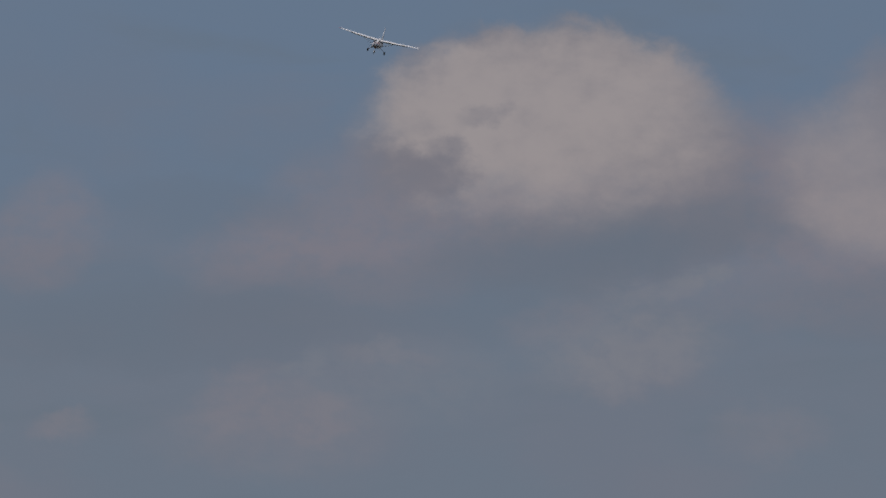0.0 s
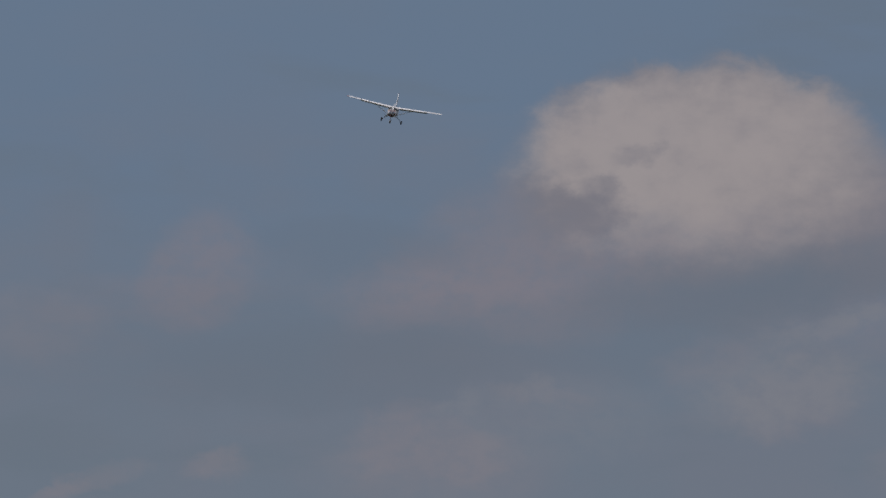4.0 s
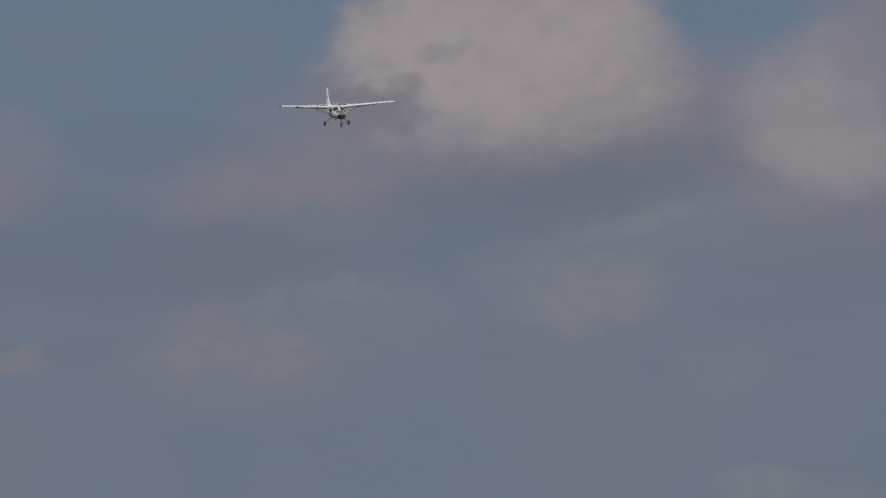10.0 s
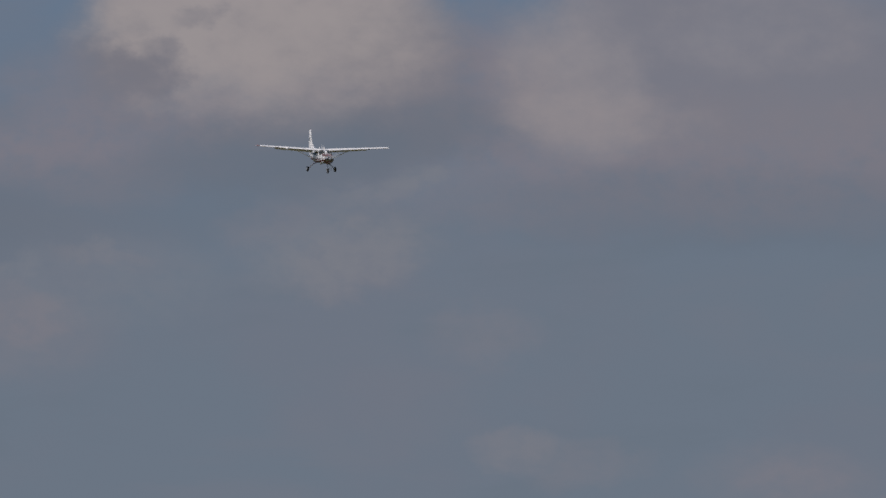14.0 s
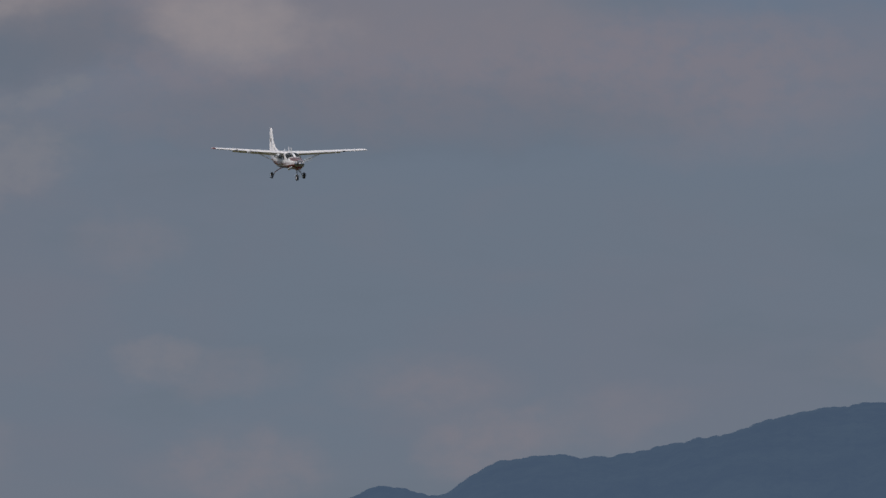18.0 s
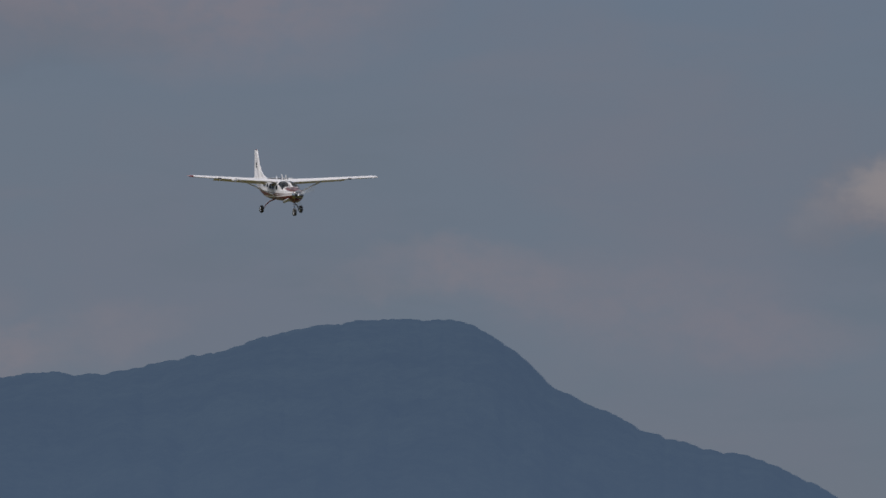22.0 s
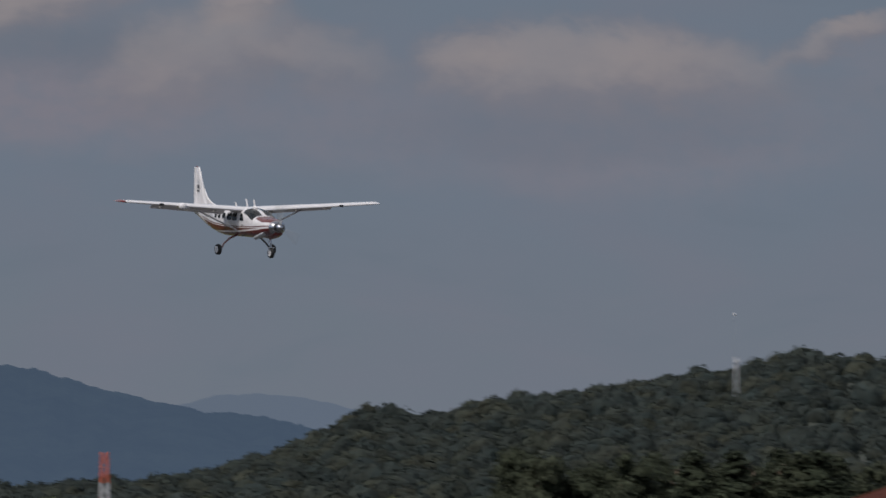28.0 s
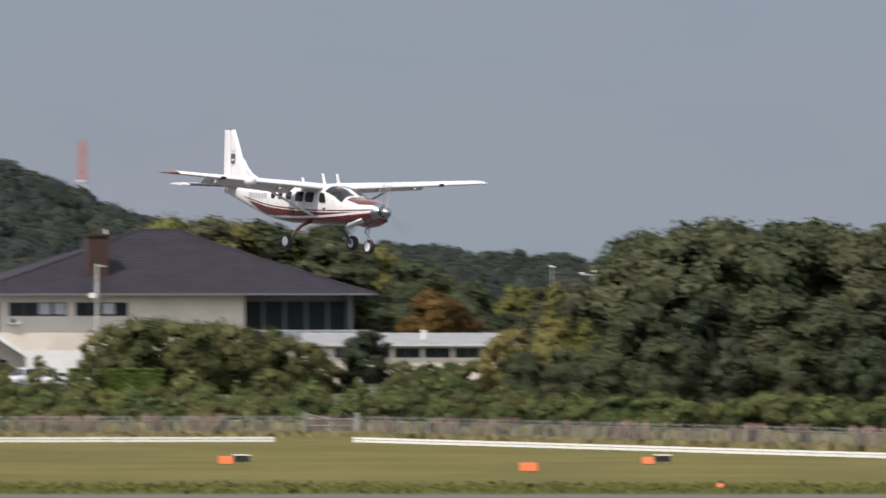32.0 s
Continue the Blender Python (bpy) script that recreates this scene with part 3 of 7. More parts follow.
def make_ground():
    xs = np.unique(np.concatenate([np.linspace(-9000, -900, 28), np.linspace(-900, 700, 201), np.linspace(700, 9000, 28)]))
    ys = np.unique(np.concatenate([np.linspace(-4000, 560, 20), np.linspace(560, 1100, 91), np.linspace(1100, 3400, 93), np.linspace(3400, 9000, 12)]))
    gx, gy = np.meshgrid(xs, ys)
    gz = ground_height(gx, gy)
    k = len(xs)
    idx = np.arange(gx.size).reshape(gx.shape)
    faces = np.stack([idx[:-1, :-1], idx[:-1, 1:], idx[1:, 1:], idx[1:, :-1]], -1).reshape(-1, 4)
    me = mesh_quick("ground", np.stack([gx, gy, gz], -1).reshape(-1, 3), faces, FIELD, True)
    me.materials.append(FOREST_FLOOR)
    r = np.hypot(gx, gy)[:-1, :-1].ravel()
    me.materials.append(VERGE)
    ahead = gy[:-1, :-1].ravel() > 0
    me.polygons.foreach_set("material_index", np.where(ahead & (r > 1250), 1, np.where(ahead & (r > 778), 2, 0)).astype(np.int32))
    tagged(new("ground", me), "level mown airfield grass rising to wooded hills", "ground", kind="structure")
    bm = bmesh.new()
    box(bm, -420, 420, -200, 571, -0.3, 0.012)
    tagged(new("taxiway", mesh_of("taxiway", bm, ASPHALT)), "dark worn asphalt apron beside the grass", "taxiway", kind="structure")


def make_car_park():
    """The asphalt of the car park lies a hand above the bank."""
    azs, rs = np.linspace(-7.2, -1.9, 40), np.linspace(893, 1034, 16)
    a, r = np.meshgrid(np.radians(azs), rs)
    x, y = r * np.sin(a), r * np.cos(a)
    v = np.stack([x, y, ground_height(x, y) + 0.03], -1).reshape(-1, 3)
    idx = np.arange(a.size).reshape(a.shape)
    f = np.stack([idx[:-1, :-1], idx[:-1, 1:], idx[1:, 1:], idx[1:, :-1]], -1).reshape(-1, 4)
    tagged(new("car_park", mesh_quick("car_park", v, f, ASPHALT, True)), "grey asphalt car park on a low bank", "car park", kind="structure")


make_ground()
make_car_park()


# ---- ranges beyond ----
def crown_bumps(x, y, cell, rng):
    """Height, 0 to 1, of a canopy of round crowns over the plane: one to a cell, set unevenly."""
    gx, gy = np.floor(x / cell).astype(int), np.floor(y / cell).astype(int)
    table = rng.random((4096, 3))
    out = np.zeros_like(x)
    for i in (-1, 0, 1):
        for j in (-1, 0, 1):
            cx, cy = gx + i, gy + j
            r = table[(cx * 7919 + cy * 104729) % 4096]
            d = np.hypot(x - (cx + r[..., 0]) * cell, y - (cy + r[..., 1]) * cell) / (cell * (0.55 + 0.45 * r[..., 2]))
            out = np.maximum(out, np.sqrt(np.clip(1 - d * d, 0, 1)) * (0.55 + 0.45 * r[..., 2]))
    return out


def make_range(name, label, profile, far, depth, mat, seed, rough, step=0.012):
    """A wooded range as a body with two slopes, clothed in crowns; profile: degrees and height of its crest above the eye."""
    azs = np.arange(profile[0][0], profile[-1][0], step)
    top = np.interp(azs, [p[0] for p in profile], [p[1] for p in profile])
    k = np.ones(21) / 21
    top = np.convolve(np.pad(top, 10, mode="edge"), k, mode="valid")
    rng = np.random.default_rng(seed)
    # single trees stand out along the crest
    for cell, lift in ((0.06, 0.9), (0.13, 1.0), (0.028, 0.7)):
        top = top + rough * lift * crown_bumps(azs, np.zeros_like(azs), cell, rng)
    steps = np.concatenate([np.linspace(0, 1, 130), [1.02]])
    s = steps[:, None]
    r = far - depth * (1 - s) + 0 * azs
    a = np.radians(azs) + 0 * s
    x, y = r * np.sin(a), r * np.cos(a)
    # broad spurs, broken by lesser ones
    spur = np.sin(azs * 5.3 + 1.7 * np.sin(azs * 2.1 + 3 * s) + 5 * s) + 0.5 * np.sin(azs * 14.0 + 2.0 * np.sin(azs * 5.0) - 9 * s)
    z = (top + EYE - rough * 4.9) * smooth01(s) ** 0.8 - 6 * (1 - s) + 3.0 * spur * np.sin(math.pi * np.clip(s, 0, 1))
    z = z + rough * 3.2 * crown_bumps(x, y, 11.0, rng) * np.clip(s * 8, 0, 1) + rough * 1.2 * crown_bumps(x, y, 6.0, rng)
    back = np.stack([x[-1] * 1.05, y[-1] * 1.05, 0 * azs - 10], -1)
    v = np.concatenate([np.stack([x, y, z], -1), back[None]])
    idx = np.arange(v.shape[0] * v.shape[1]).reshape(v.shape[:2])
    faces = np.stack([idx[:-1, :-1], idx[:-1, 1:], idx[1:, 1:], idx[1:, :-1]], -1).reshape(-1, 4)
    tagged(new(name, mesh_quick(name, v.reshape(-1, 3), faces, mat, True)), label, "mountain", kind="structure")


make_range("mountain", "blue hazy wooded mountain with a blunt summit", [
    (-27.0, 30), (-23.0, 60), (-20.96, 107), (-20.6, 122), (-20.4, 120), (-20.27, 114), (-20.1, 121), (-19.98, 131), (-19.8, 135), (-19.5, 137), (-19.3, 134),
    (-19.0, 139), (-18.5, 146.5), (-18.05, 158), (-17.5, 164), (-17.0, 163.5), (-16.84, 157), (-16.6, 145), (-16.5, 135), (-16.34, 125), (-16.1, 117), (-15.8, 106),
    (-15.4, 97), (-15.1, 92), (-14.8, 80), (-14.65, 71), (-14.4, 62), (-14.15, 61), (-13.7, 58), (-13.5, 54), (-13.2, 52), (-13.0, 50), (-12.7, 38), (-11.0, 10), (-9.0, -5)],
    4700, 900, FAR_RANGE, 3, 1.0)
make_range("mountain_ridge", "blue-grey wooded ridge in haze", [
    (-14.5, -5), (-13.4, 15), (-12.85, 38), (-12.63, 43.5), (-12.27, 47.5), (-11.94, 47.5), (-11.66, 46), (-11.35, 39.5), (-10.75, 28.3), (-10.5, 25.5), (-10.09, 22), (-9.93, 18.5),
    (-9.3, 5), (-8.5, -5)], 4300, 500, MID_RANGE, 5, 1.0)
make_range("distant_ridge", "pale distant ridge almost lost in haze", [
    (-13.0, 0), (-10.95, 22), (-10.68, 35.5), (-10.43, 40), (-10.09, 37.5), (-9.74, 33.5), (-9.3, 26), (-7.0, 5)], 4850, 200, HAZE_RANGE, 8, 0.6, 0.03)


# ---- the aircraft: x forward, y to its left, z up from the wheels' level ----
HULL_X = (-7.15, -6.65, -6.0, -5.0, -3.9, -2.9, -2.0, 0.6, 1.45, 1.75, 2.1, 2.42, 2.68, 3.06, 3.40, 3.67, 3.85)
HULL_LOW = (2.02, 1.90, 1.72, 1.45, 1.20, 1.03, 0.95, 0.95, 0.95, 0.95, 0.96, 0.98, 1.00, 1.06, 1.13, 1.22, 1.32)
HULL_TOP = (2.30, 2.35, 2.38, 2.42, 2.46, 2.50, 2.53, 2.56, 2.40, 2.25, 2.13, 2.09, 2.07, 2.05, 2.00, 1.92, 1.80)
HULL_WIDE = (0.06, 0.16, 0.29, 0.47, 0.64, 0.76, 0.81, 0.81, 0.80, 0.79, 0.77, 0.74, 0.71, 0.66, 0.57, 0.46, 0.34)
HULL_SQUARE = (2.0, 2.1, 2.2, 2.5, 2.8, 3.0, 3.2, 3.2, 3.2, 3.1, 3.0, 2.8, 2.7, 2.5, 2.3, 2.1, 2.0)


def hull(x):
    low, top, wide, square = (float(np.interp(x, HULL_X, v)) for v in (HULL_LOW, HULL_TOP, HULL_WIDE, HULL_SQUARE))
    return (low + top) / 2, (top - low) / 2, wide, square


def hull_side(x, z, side, proud=0.0):
    mid, half, wide, square = hull(x)
    q = min(0.999, abs((z - mid) / half))
    return Vector((x, side * (wide * (1 - q**square) ** (1 / square) + proud), z))


def hull_over(x, angle, proud=0.0):
    """The hull's skin at x, angle degrees up from its left side."""
    mid, half, wide, square = hull(x)
    c, s = math.cos(radians(angle)), math.sin(radians(angle))
    y = math.copysign(abs(c) ** (2 / square), c)
    z = math.copysign(abs(s) ** (2 / square), s)
    return Vector((x, (wide + proud) * y, mid + (half + proud) * z))


def livery_material():
    """White over deep red, parted by two pale coachlines, with a red nose top."""
    m = material("livery", (0.632, 0.615, 0.625), 0.3, vary=0.03, grain=1.0, coat=0.4)
    n = Net(m.node_tree)
    s = m.node_tree.nodes["Principled BSDF"]
    axis = n.node("ShaderNodeSeparateXYZ")
    n.put(axis.inputs[0], n.node("ShaderNodeTexCoord").outputs["Object"])
    x, y, z = axis.outputs
    # the band's upper rim sags amidships and climbs to nose and tail
    rise = n.math("ADD", 1.56, n.math("MULTIPLY", n.math("MULTIPLY", x, x), 0.010))
    rise = n.math("ADD", rise, n.ramp(x, -2.6, -5.2, 0.0, 0.10))
    under = n.math("SUBTRACT", rise, z)
    band = n.ramp(under, 0.0, 0.012)
    line = n.math("MULTIPLY", n.ramp(under, 0.055, 0.065), n.ramp(under, 0.105, 0.095))
    sweep = n.math("ADD", 0.20, n.math("MULTIPLY", n.math("SUBTRACT", 1.0, x), 0.055))
    line2 = n.math("MULTIPLY", n.ramp(n.math("SUBTRACT", under, sweep), 0.0, 0.01), n.ramp(n.math("SUBTRACT", under, sweep), 0.10, 0.09))
    line2 = n.math("MULTIPLY", line2, n.ramp(x, -3.4, -3.2))
    red = n.math("MULTIPLY", band, n.math("SUBTRACT", 1.0, n.math("MAXIMUM", line, line2)))
    bonnet = n.math("MULTIPLY", n.ramp(z, 1.83, 1.85), n.ramp(n.math("ADD", x, n.math("MULTIPLY", z, 0.25)), 2.62, 2.65))
    fore = n.math("MULTIPLY", bonnet, n.ramp(n.math("ABSOLUTE", y), 0.62, 0.60))
    red = n.math("MAXIMUM", red, fore)
    # the band ends behind the cabin on a slant, and the tail stays white
    aft = n.ramp(n.math("ADD", x, n.math("MULTIPLY", z, 2.5)), -0.45, -0.39)
    red = n.math("MULTIPLY", red, aft)
    tone = s.inputs["Base Color"].links[0].from_socket
    n.put(s.inputs["Base Color"], n.mix(red, tone, (0.092, 0.011, 0.010, 1)))
    return m


LIVERY = livery_material()
BLADE_GREY = material("blade_paint", (0.26, 0.27, 0.28), 0.5, vary=0.1, grain=3)


def aerofoil(chord, thick, front, back, y, x0, z0, twist=0.0):
    """A ring round the section between two shares of the chord."""
    share_of = [front + (back - front) * (0.5 - 0.5 * math.cos(math.pi * k / 9)) for k in range(10)]

    def half(s):
        return thick * chord * 5 * (0.2969 * math.sqrt(max(s, 0)) - 0.126 * s - 0.3516 * s**2 + 0.2843 * s**3 - 0.1015 * s**4) + 0.004

    ring = [(s, 0.03 * chord * math.sin(math.pi * s) + half(s)) for s in share_of]
    ring += [(s, 0.03 * chord * math.sin(math.pi * s) - 0.8 * half(s)) for s in reversed(share_of)]
    c, sn = math.cos(radians(twist)), math.sin(radians(twist))
    out = []
    for s, z in ring:
        dx, dz = -(s - front) * chord, z
        out.append(Vector((x0 - front * chord + dx * c + dz * sn, y, z0 + dz * c + dx * sn)))
    return out


def wing_at(y):
    """Chord, leading edge and height of the wing at y metres out."""
    q = abs(y) / 7.94
    chord = 1.98 if abs(y) < 1.0 else 1.98 - 0.78 * (abs(y) - 1.0) / 6.94
    return chord, 0.56 - 0.30 * q, 2.385 + 0.0567 * abs(y)


def wing_piece(y0, y1, front, back, drop=0.0, aft=0.0, low=0.0, cuts=8):
    bm = bmesh.new()
    rings = []
    for k in range(cuts + 1):
        y = y0 + (y1 - y0) * k / cuts
        chord, edge, z = wing_at(y)
        rings.append(aerofoil(chord, 0.155 - 0.03 * abs(y) / 7.94, front, back, y, edge - aft, z - low, drop))
    return loft(bm, rings)


def wheel_parts(parent, at, radius, width, rim_label):
    bm = bmesh.new()
    m = at @ pose(0, 0, 0, 0, 0, 90)
    turned(bm, [(-width * 0.5, radius * 0.62), (-width * 0.5, radius * 0.86), (-width * 0.3, radius * 0.98), (0, radius), (width * 0.3, radius * 0.98), (width * 0.5, radius * 0.86), (width * 0.5, radius * 0.62)], m, 24)
    tyre = part("tyre", bm, RUBBER, parent, "black rubber tyre", True, 50)
    bm = bmesh.new()
    turned(bm, [(-width * 0.52, 0.03), (-width * 0.56, radius * 0.3), (-width * 0.51, radius * 0.63), (width * 0.51, radius * 0.63), (width * 0.56, radius * 0.3), (width * 0.52, 0.03)], m, 20)
    part("rim", bm, WHITE, parent, rim_label, True, 40)
    return tyre


def make_plane():
    ob = thing("airplane", "white and deep red high-wing turboprop airplane descending, wheels down", "airplane")
    bm = bmesh.new()
    stations = np.concatenate([np.linspace(-7.15, -2.0, 26), np.linspace(-1.6, 1.3, 8), np.linspace(1.45, 3.85, 28)])
    loft(bm, [[hull_over(float(x), k * 10) for k in range(36)] for x in stations])
    body = part("fuselage", bm, LIVERY, ob, "white fuselage with deep red lower band and nose top", True, 50)

    def skin_pane(name, rows, label, proud=0.012):
        bm = bmesh.new()
        outer = [[bm.verts.new(p) for p in row] for row in rows]
        for a, b in zip(outer, outer[1:]):
            for i in range(len(a) - 1):
                bm.faces.new((a[i], a[i + 1], b[i + 1], b[i]))
        bmesh.ops.solidify(bm, geom=bm.faces[:], thickness=0.01)
        return part(name, bm, GLASS, body, label, True, 60)

    # cockpit glazing either side of a centre post
    for side in (1, -1):
        rows = []
        for k in range(8):
            x = 0.80 + 1.20 * k / 7
            a0, a1 = 34 - 12 * k / 7, 87.0
            rows.append([hull_over(x, 90 - side * (90 - (a0 + (a1 - a0) * j / 8)), 0.012) for j in range(9)])
        skin_pane("windshield", rows, "dark curved windshield pane")
        # door window with a raked front edge, then the cabin windows
        for x0, x1, z0, z1, rake in ((0.50, 1.00, 1.84, 2.24, 0.20), (-0.46, 0.12, 1.84, 2.24, 0.0), (-1.14, -0.58, 1.84, 2.24, 0.0), (-1.80, -1.40, 1.90, 2.22, 0.0), (-2.36, -2.02, 1.90, 2.22, 0.0), (-2.88, -2.58, 1.91, 2.21, 0.0)):
            rows = []
            for k in range(5):
                z = z0 + (z1 - z0) * k / 4
                inset = 0.05 if k in (0, 4) else 0.0
                hi = x1 + 0.0 - rake * k / 4
                rows.append([hull_side(x0 + inset + (hi - x0 - 2 * inset) * j / 4, z, side, 0.012) for j in range(5)])
            skin_pane("window", rows, "dark cabin window")
        # lettering on the rear flank, kept as plain bars
        for k in range(6):
            x0 = -3.25 - 0.26 * k
            bm = bmesh.new()
            q = [bm.verts.new(hull_side(x, z, side, 0.006)) for x, z in ((x0, 1.88), (x0 - 0.17, 1.89), (x0 - 0.17, 2.10), (x0, 2.10))]
            bm.faces.new(q)
            bmesh.ops.solidify(bm, geom=bm.faces[:], thickness=0.005)
            part("marking", bm, GREY_WALL, body, "grey marking")
        # door outline with handle
        bm = bmesh.new()
        p = hull_side(0.85, 1.62, side, 0.015)
        box(bm, p.x - 0.09, p.x + 0.09, p.y - 0.015, p.y + 0.015, p.z - 0.02, p.z + 0.02)
        part("door_handle", bm, DARK_STEEL, body)
        bm = bmesh.new()
        tube(bm, hull_side(1.1, 1.12, side, -0.03), hull_side(0.4, 1.02, side, 0.05), 0.03)
        part("boarding_step", bm, DARK_STEEL, body)

    for side, name in ((1, "left"), (-1, "right")):
        wing = part("wing", wing_piece(0.0, side * 7.55, 0.0, 0.72, cuts=12), WHITE, ob, "white straight wing", True, 40)
        part("flap", wing_piece(side * 0.95, side * 5.5, 0.73, 1.0, 28, 0.12, 0.055), WHITE, wing, "lowered white flap", True, 40)
        part("aileron", wing_piece(side * 5.55, side * 7.55, 0.725, 1.0, 2), WHITE, wing, "", True, 40)
        # rounded tip, red on the right-hand wing
        bm = bmesh.new()
        rings = []
        for k in range(5):
            q = k / 4
            y = 7.555 + 0.385 * q
            chord, edge, z = wing_at(y)
            f = math.sqrt(max(0.02, 1 - q**2.2))
            rings.append([Vector((p.x * (0.55 + 0.45 * f) + 0.0, p.y, z + (p.z - z) * f)) for p in aerofoil(chord, 0.125, 0.0, 1.0, side * y, edge, z)])
        loft(bm, rings)
        part("wing_tip", bm, DEEP_RED if side < 0 else WHITE, wing, "deep red wing tip" if side < 0 else "white wing tip", True, 50)
        # landing lights in the leading edge, flap track fairings, strut
        chord, edge, z = wing_at(5.45)
        bm = bmesh.new()
        box(bm, edge - 0.20, edge + 0.025, side * 5.45 - 0.14, side * 5.45 + 0.14, z - 0.06, z + 0.06)
        bmesh.ops.bevel(bm, geom=bm.edges[:], offset=0.03, segments=2, affect="EDGES")
        part("landing_light", bm, BLACK, wing, "dark landing light bay")
        for y in (1.7, 3.3, 5.0):
            chord, edge, z = wing_at(y)
            bm = bmesh.new()
            turned(bm, [(0.0, 0.01), (0.15, 0.06), (0.55, 0.07), (0.95, 0.02)], Matrix.Translation((edge - chord * 0.62 - 0.75, side * y, z - 0.17)), 10)
            part("flap_track", bm, WHITE, wing, "", True)
        chord, edge, z = wing_at(3.35)
        foot, head = hull_side(-0.02, 1.32, side, -0.02), Vector((edge - 0.62, side * 3.35, z - 0.08))
        bm = bmesh.new()
        rings = []
        for q in (0, 0.06, 0.5, 0.94, 1):
            p, w = foot.lerp(head, q), 0.30 if q in (0, 1) else 0.21
            rings.append([p + Vector((w * 0.5 * math.cos(a * math.tau / 12), 0, 0.045 * math.sin(a * math.tau / 12))) for a in range(12)])
        loft(bm, rings)
        part("wing_strut", bm, WHITE, ob, "white wing strut", True, 50)
    # radar pod hung on the right wing's leading edge
    chord, edge, z = wing_at(4.25)
    bm = bmesh.new()
    turned(bm, [(-0.75, 0.02), (-0.45, 0.12), (0.0, 0.2), (0.22, 0.2), (0.38, 0.14), (0.45, 0.02)], Matrix.Translation((edge - 0.02, -4.25, z - 0.02)), 18)
    part("radar_pod", bm, WHITE, ob, "white rounded radar pod", True)

    # tail
    def fin_ring(z, front, back, thick):
        n = 9
        xs = [front + (back - front) * k / n for k in range(n + 1)]
        h = [thick * math.sin(math.pi * min(1, (k / n) ** 0.6)) + 0.008 for k in range(n + 1)]
        return [Vector((x, w, z)) for x, w in zip(xs, h)] + [Vector((x, -w, z)) for x, w in zip(reversed(xs), reversed(h))]

    bm = bmesh.new()
    loft(bm, [fin_ring(2.28, -5.30, -6.72, 0.10), fin_ring(3.0, -5.72, -6.78, 0.085), fin_ring(3.8, -6.16, -6.86, 0.065), fin_ring(4.52, -6.55, -6.95, 0.05), fin_ring(4.60, -6.62, -6.96, 0.03)])
    fin = part("fin", bm, WHITE, ob, "tall white tail fin with a dark emblem", True, 50)
    bm = bmesh.new()
    loft(bm, [fin_ring(2.2, -6.76, -7.24, 0.05), fin_ring(3.0, -6.80, -7.28, 0.045), fin_ring(4.58, -6.98, -7.32, 0.03)])
    part("rudder", bm, WHITE, fin, "white rudder", True, 50)
    bm = bmesh.new()
    loft(bm, [fin_ring(2.40, -3.5, -5.7, 0.05), fin_ring(2.52, -4.1, -5.7, 0.045), fin_ring(2.66, -4.75, -5.75, 0.04), fin_ring(2.85, -5.27, -5.8, 0.035), fin_ring(3.1, -5.60, -5.9, 0.03), fin_ring(3.4, -5.86, -6.05, 0.02)])
    part("dorsal_fin", bm, WHITE, fin, "", True, 50)
    bm = bmesh.new()
    tube(bm, (-6.9, 0, 4.58), (-6.9, 0, 4.645), 0.05, 0.03, 10)
    part("beacon", bm, DEEP_RED, fin, "red beacon lamp")
    for side in (1, -1):
        bm = bmesh.new()
        box(bm, -6.70, -6.44, side * 0.086 - 0.006, side * 0.086 + 0.006, 3.22, 3.62)
        part("emblem", bm, DARK_STEEL, fin, "dark emblem")
        bm = bmesh.new()
        box(bm, -6.66, -6.48, side * 0.094 - 0.003, side * 0.094 + 0.003, 3.34, 3.40)
        part("emblem_bar", bm, WHITE_PLAIN, fin)
        bm = bmesh.new()
        box(bm, -6.66, -6.48, side * 0.080 - 0.006, side * 0.080 + 0.006, 3.70, 3.80)
        part("crest", bm, GREY_WALL, fin, "small grey mark")
        bm = bmesh.new()
        loft(bm, [aerofoil(1.38 - 0.42 * k / 4, 0.10, 0.0, 0.68, side * (0.05 + 2.8 * k / 4), -5.95 - 0.18 * k / 4, 2.30) for k in range(5)])
        stab = part("tailplane", bm, WHITE, ob, "white tailplane", True, 40)
        bm = bmesh.new()
        loft(bm, [aerofoil(1.38 - 0.42 * k / 4, 0.10, 0.69, 1.0, side * (0.12 + 2.73 * k / 4), -5.95 - 0.18 * k / 4, 2.30) for k in range(5)])
        part("elevator", bm, WHITE, stab, "", True, 40)
        bm = bmesh.new()
        rings = []
        for k in range(5):
            y = side * (0.10 + 2.4 * k / 4)
            rings.append([Vector((p.x + 0.012, p.y, 2.30 + (p.z - 2.30) * 1.12)) for p in aerofoil(1.38 - 0.42 * abs(y) / 3.0, 0.10, 0.0, 0.17, y, -5.95 - 0.06 * abs(y), 2.30)])
        loft(bm, rings)
        part("de_icing_boot", bm, BLACK, stab, "black rubber leading edge", True, 40)

    # undercarriage
    for side in (1, -1):
        bm = bmesh.new()
        pts = [(Vector((-0.45, side * 0.55, 1.02)), 0.17, 0.05), (Vector((-0.45, side * 0.95, 0.86)), 0.15, 0.045), (Vector((-0.44, side * 1.28, 0.58)), 0.12, 0.04), (Vector((-0.42, side * 1.50, 0.24)), 0.09, 0.035)]
        loft(bm, [[p + Vector((w * math.cos(a * math.tau / 10), side * 0.4 * t * math.sin(a * math.tau / 10), t * math.sin(a * math.tau / 10))) for a in range(10)] for p, w, t in pts])
        leg = part("main_gear_leg", bm, DEEP_RED if side < 0 else DARK_STEEL, ob, "sprung main gear leg", True, 50)
        bm = bmesh.new()
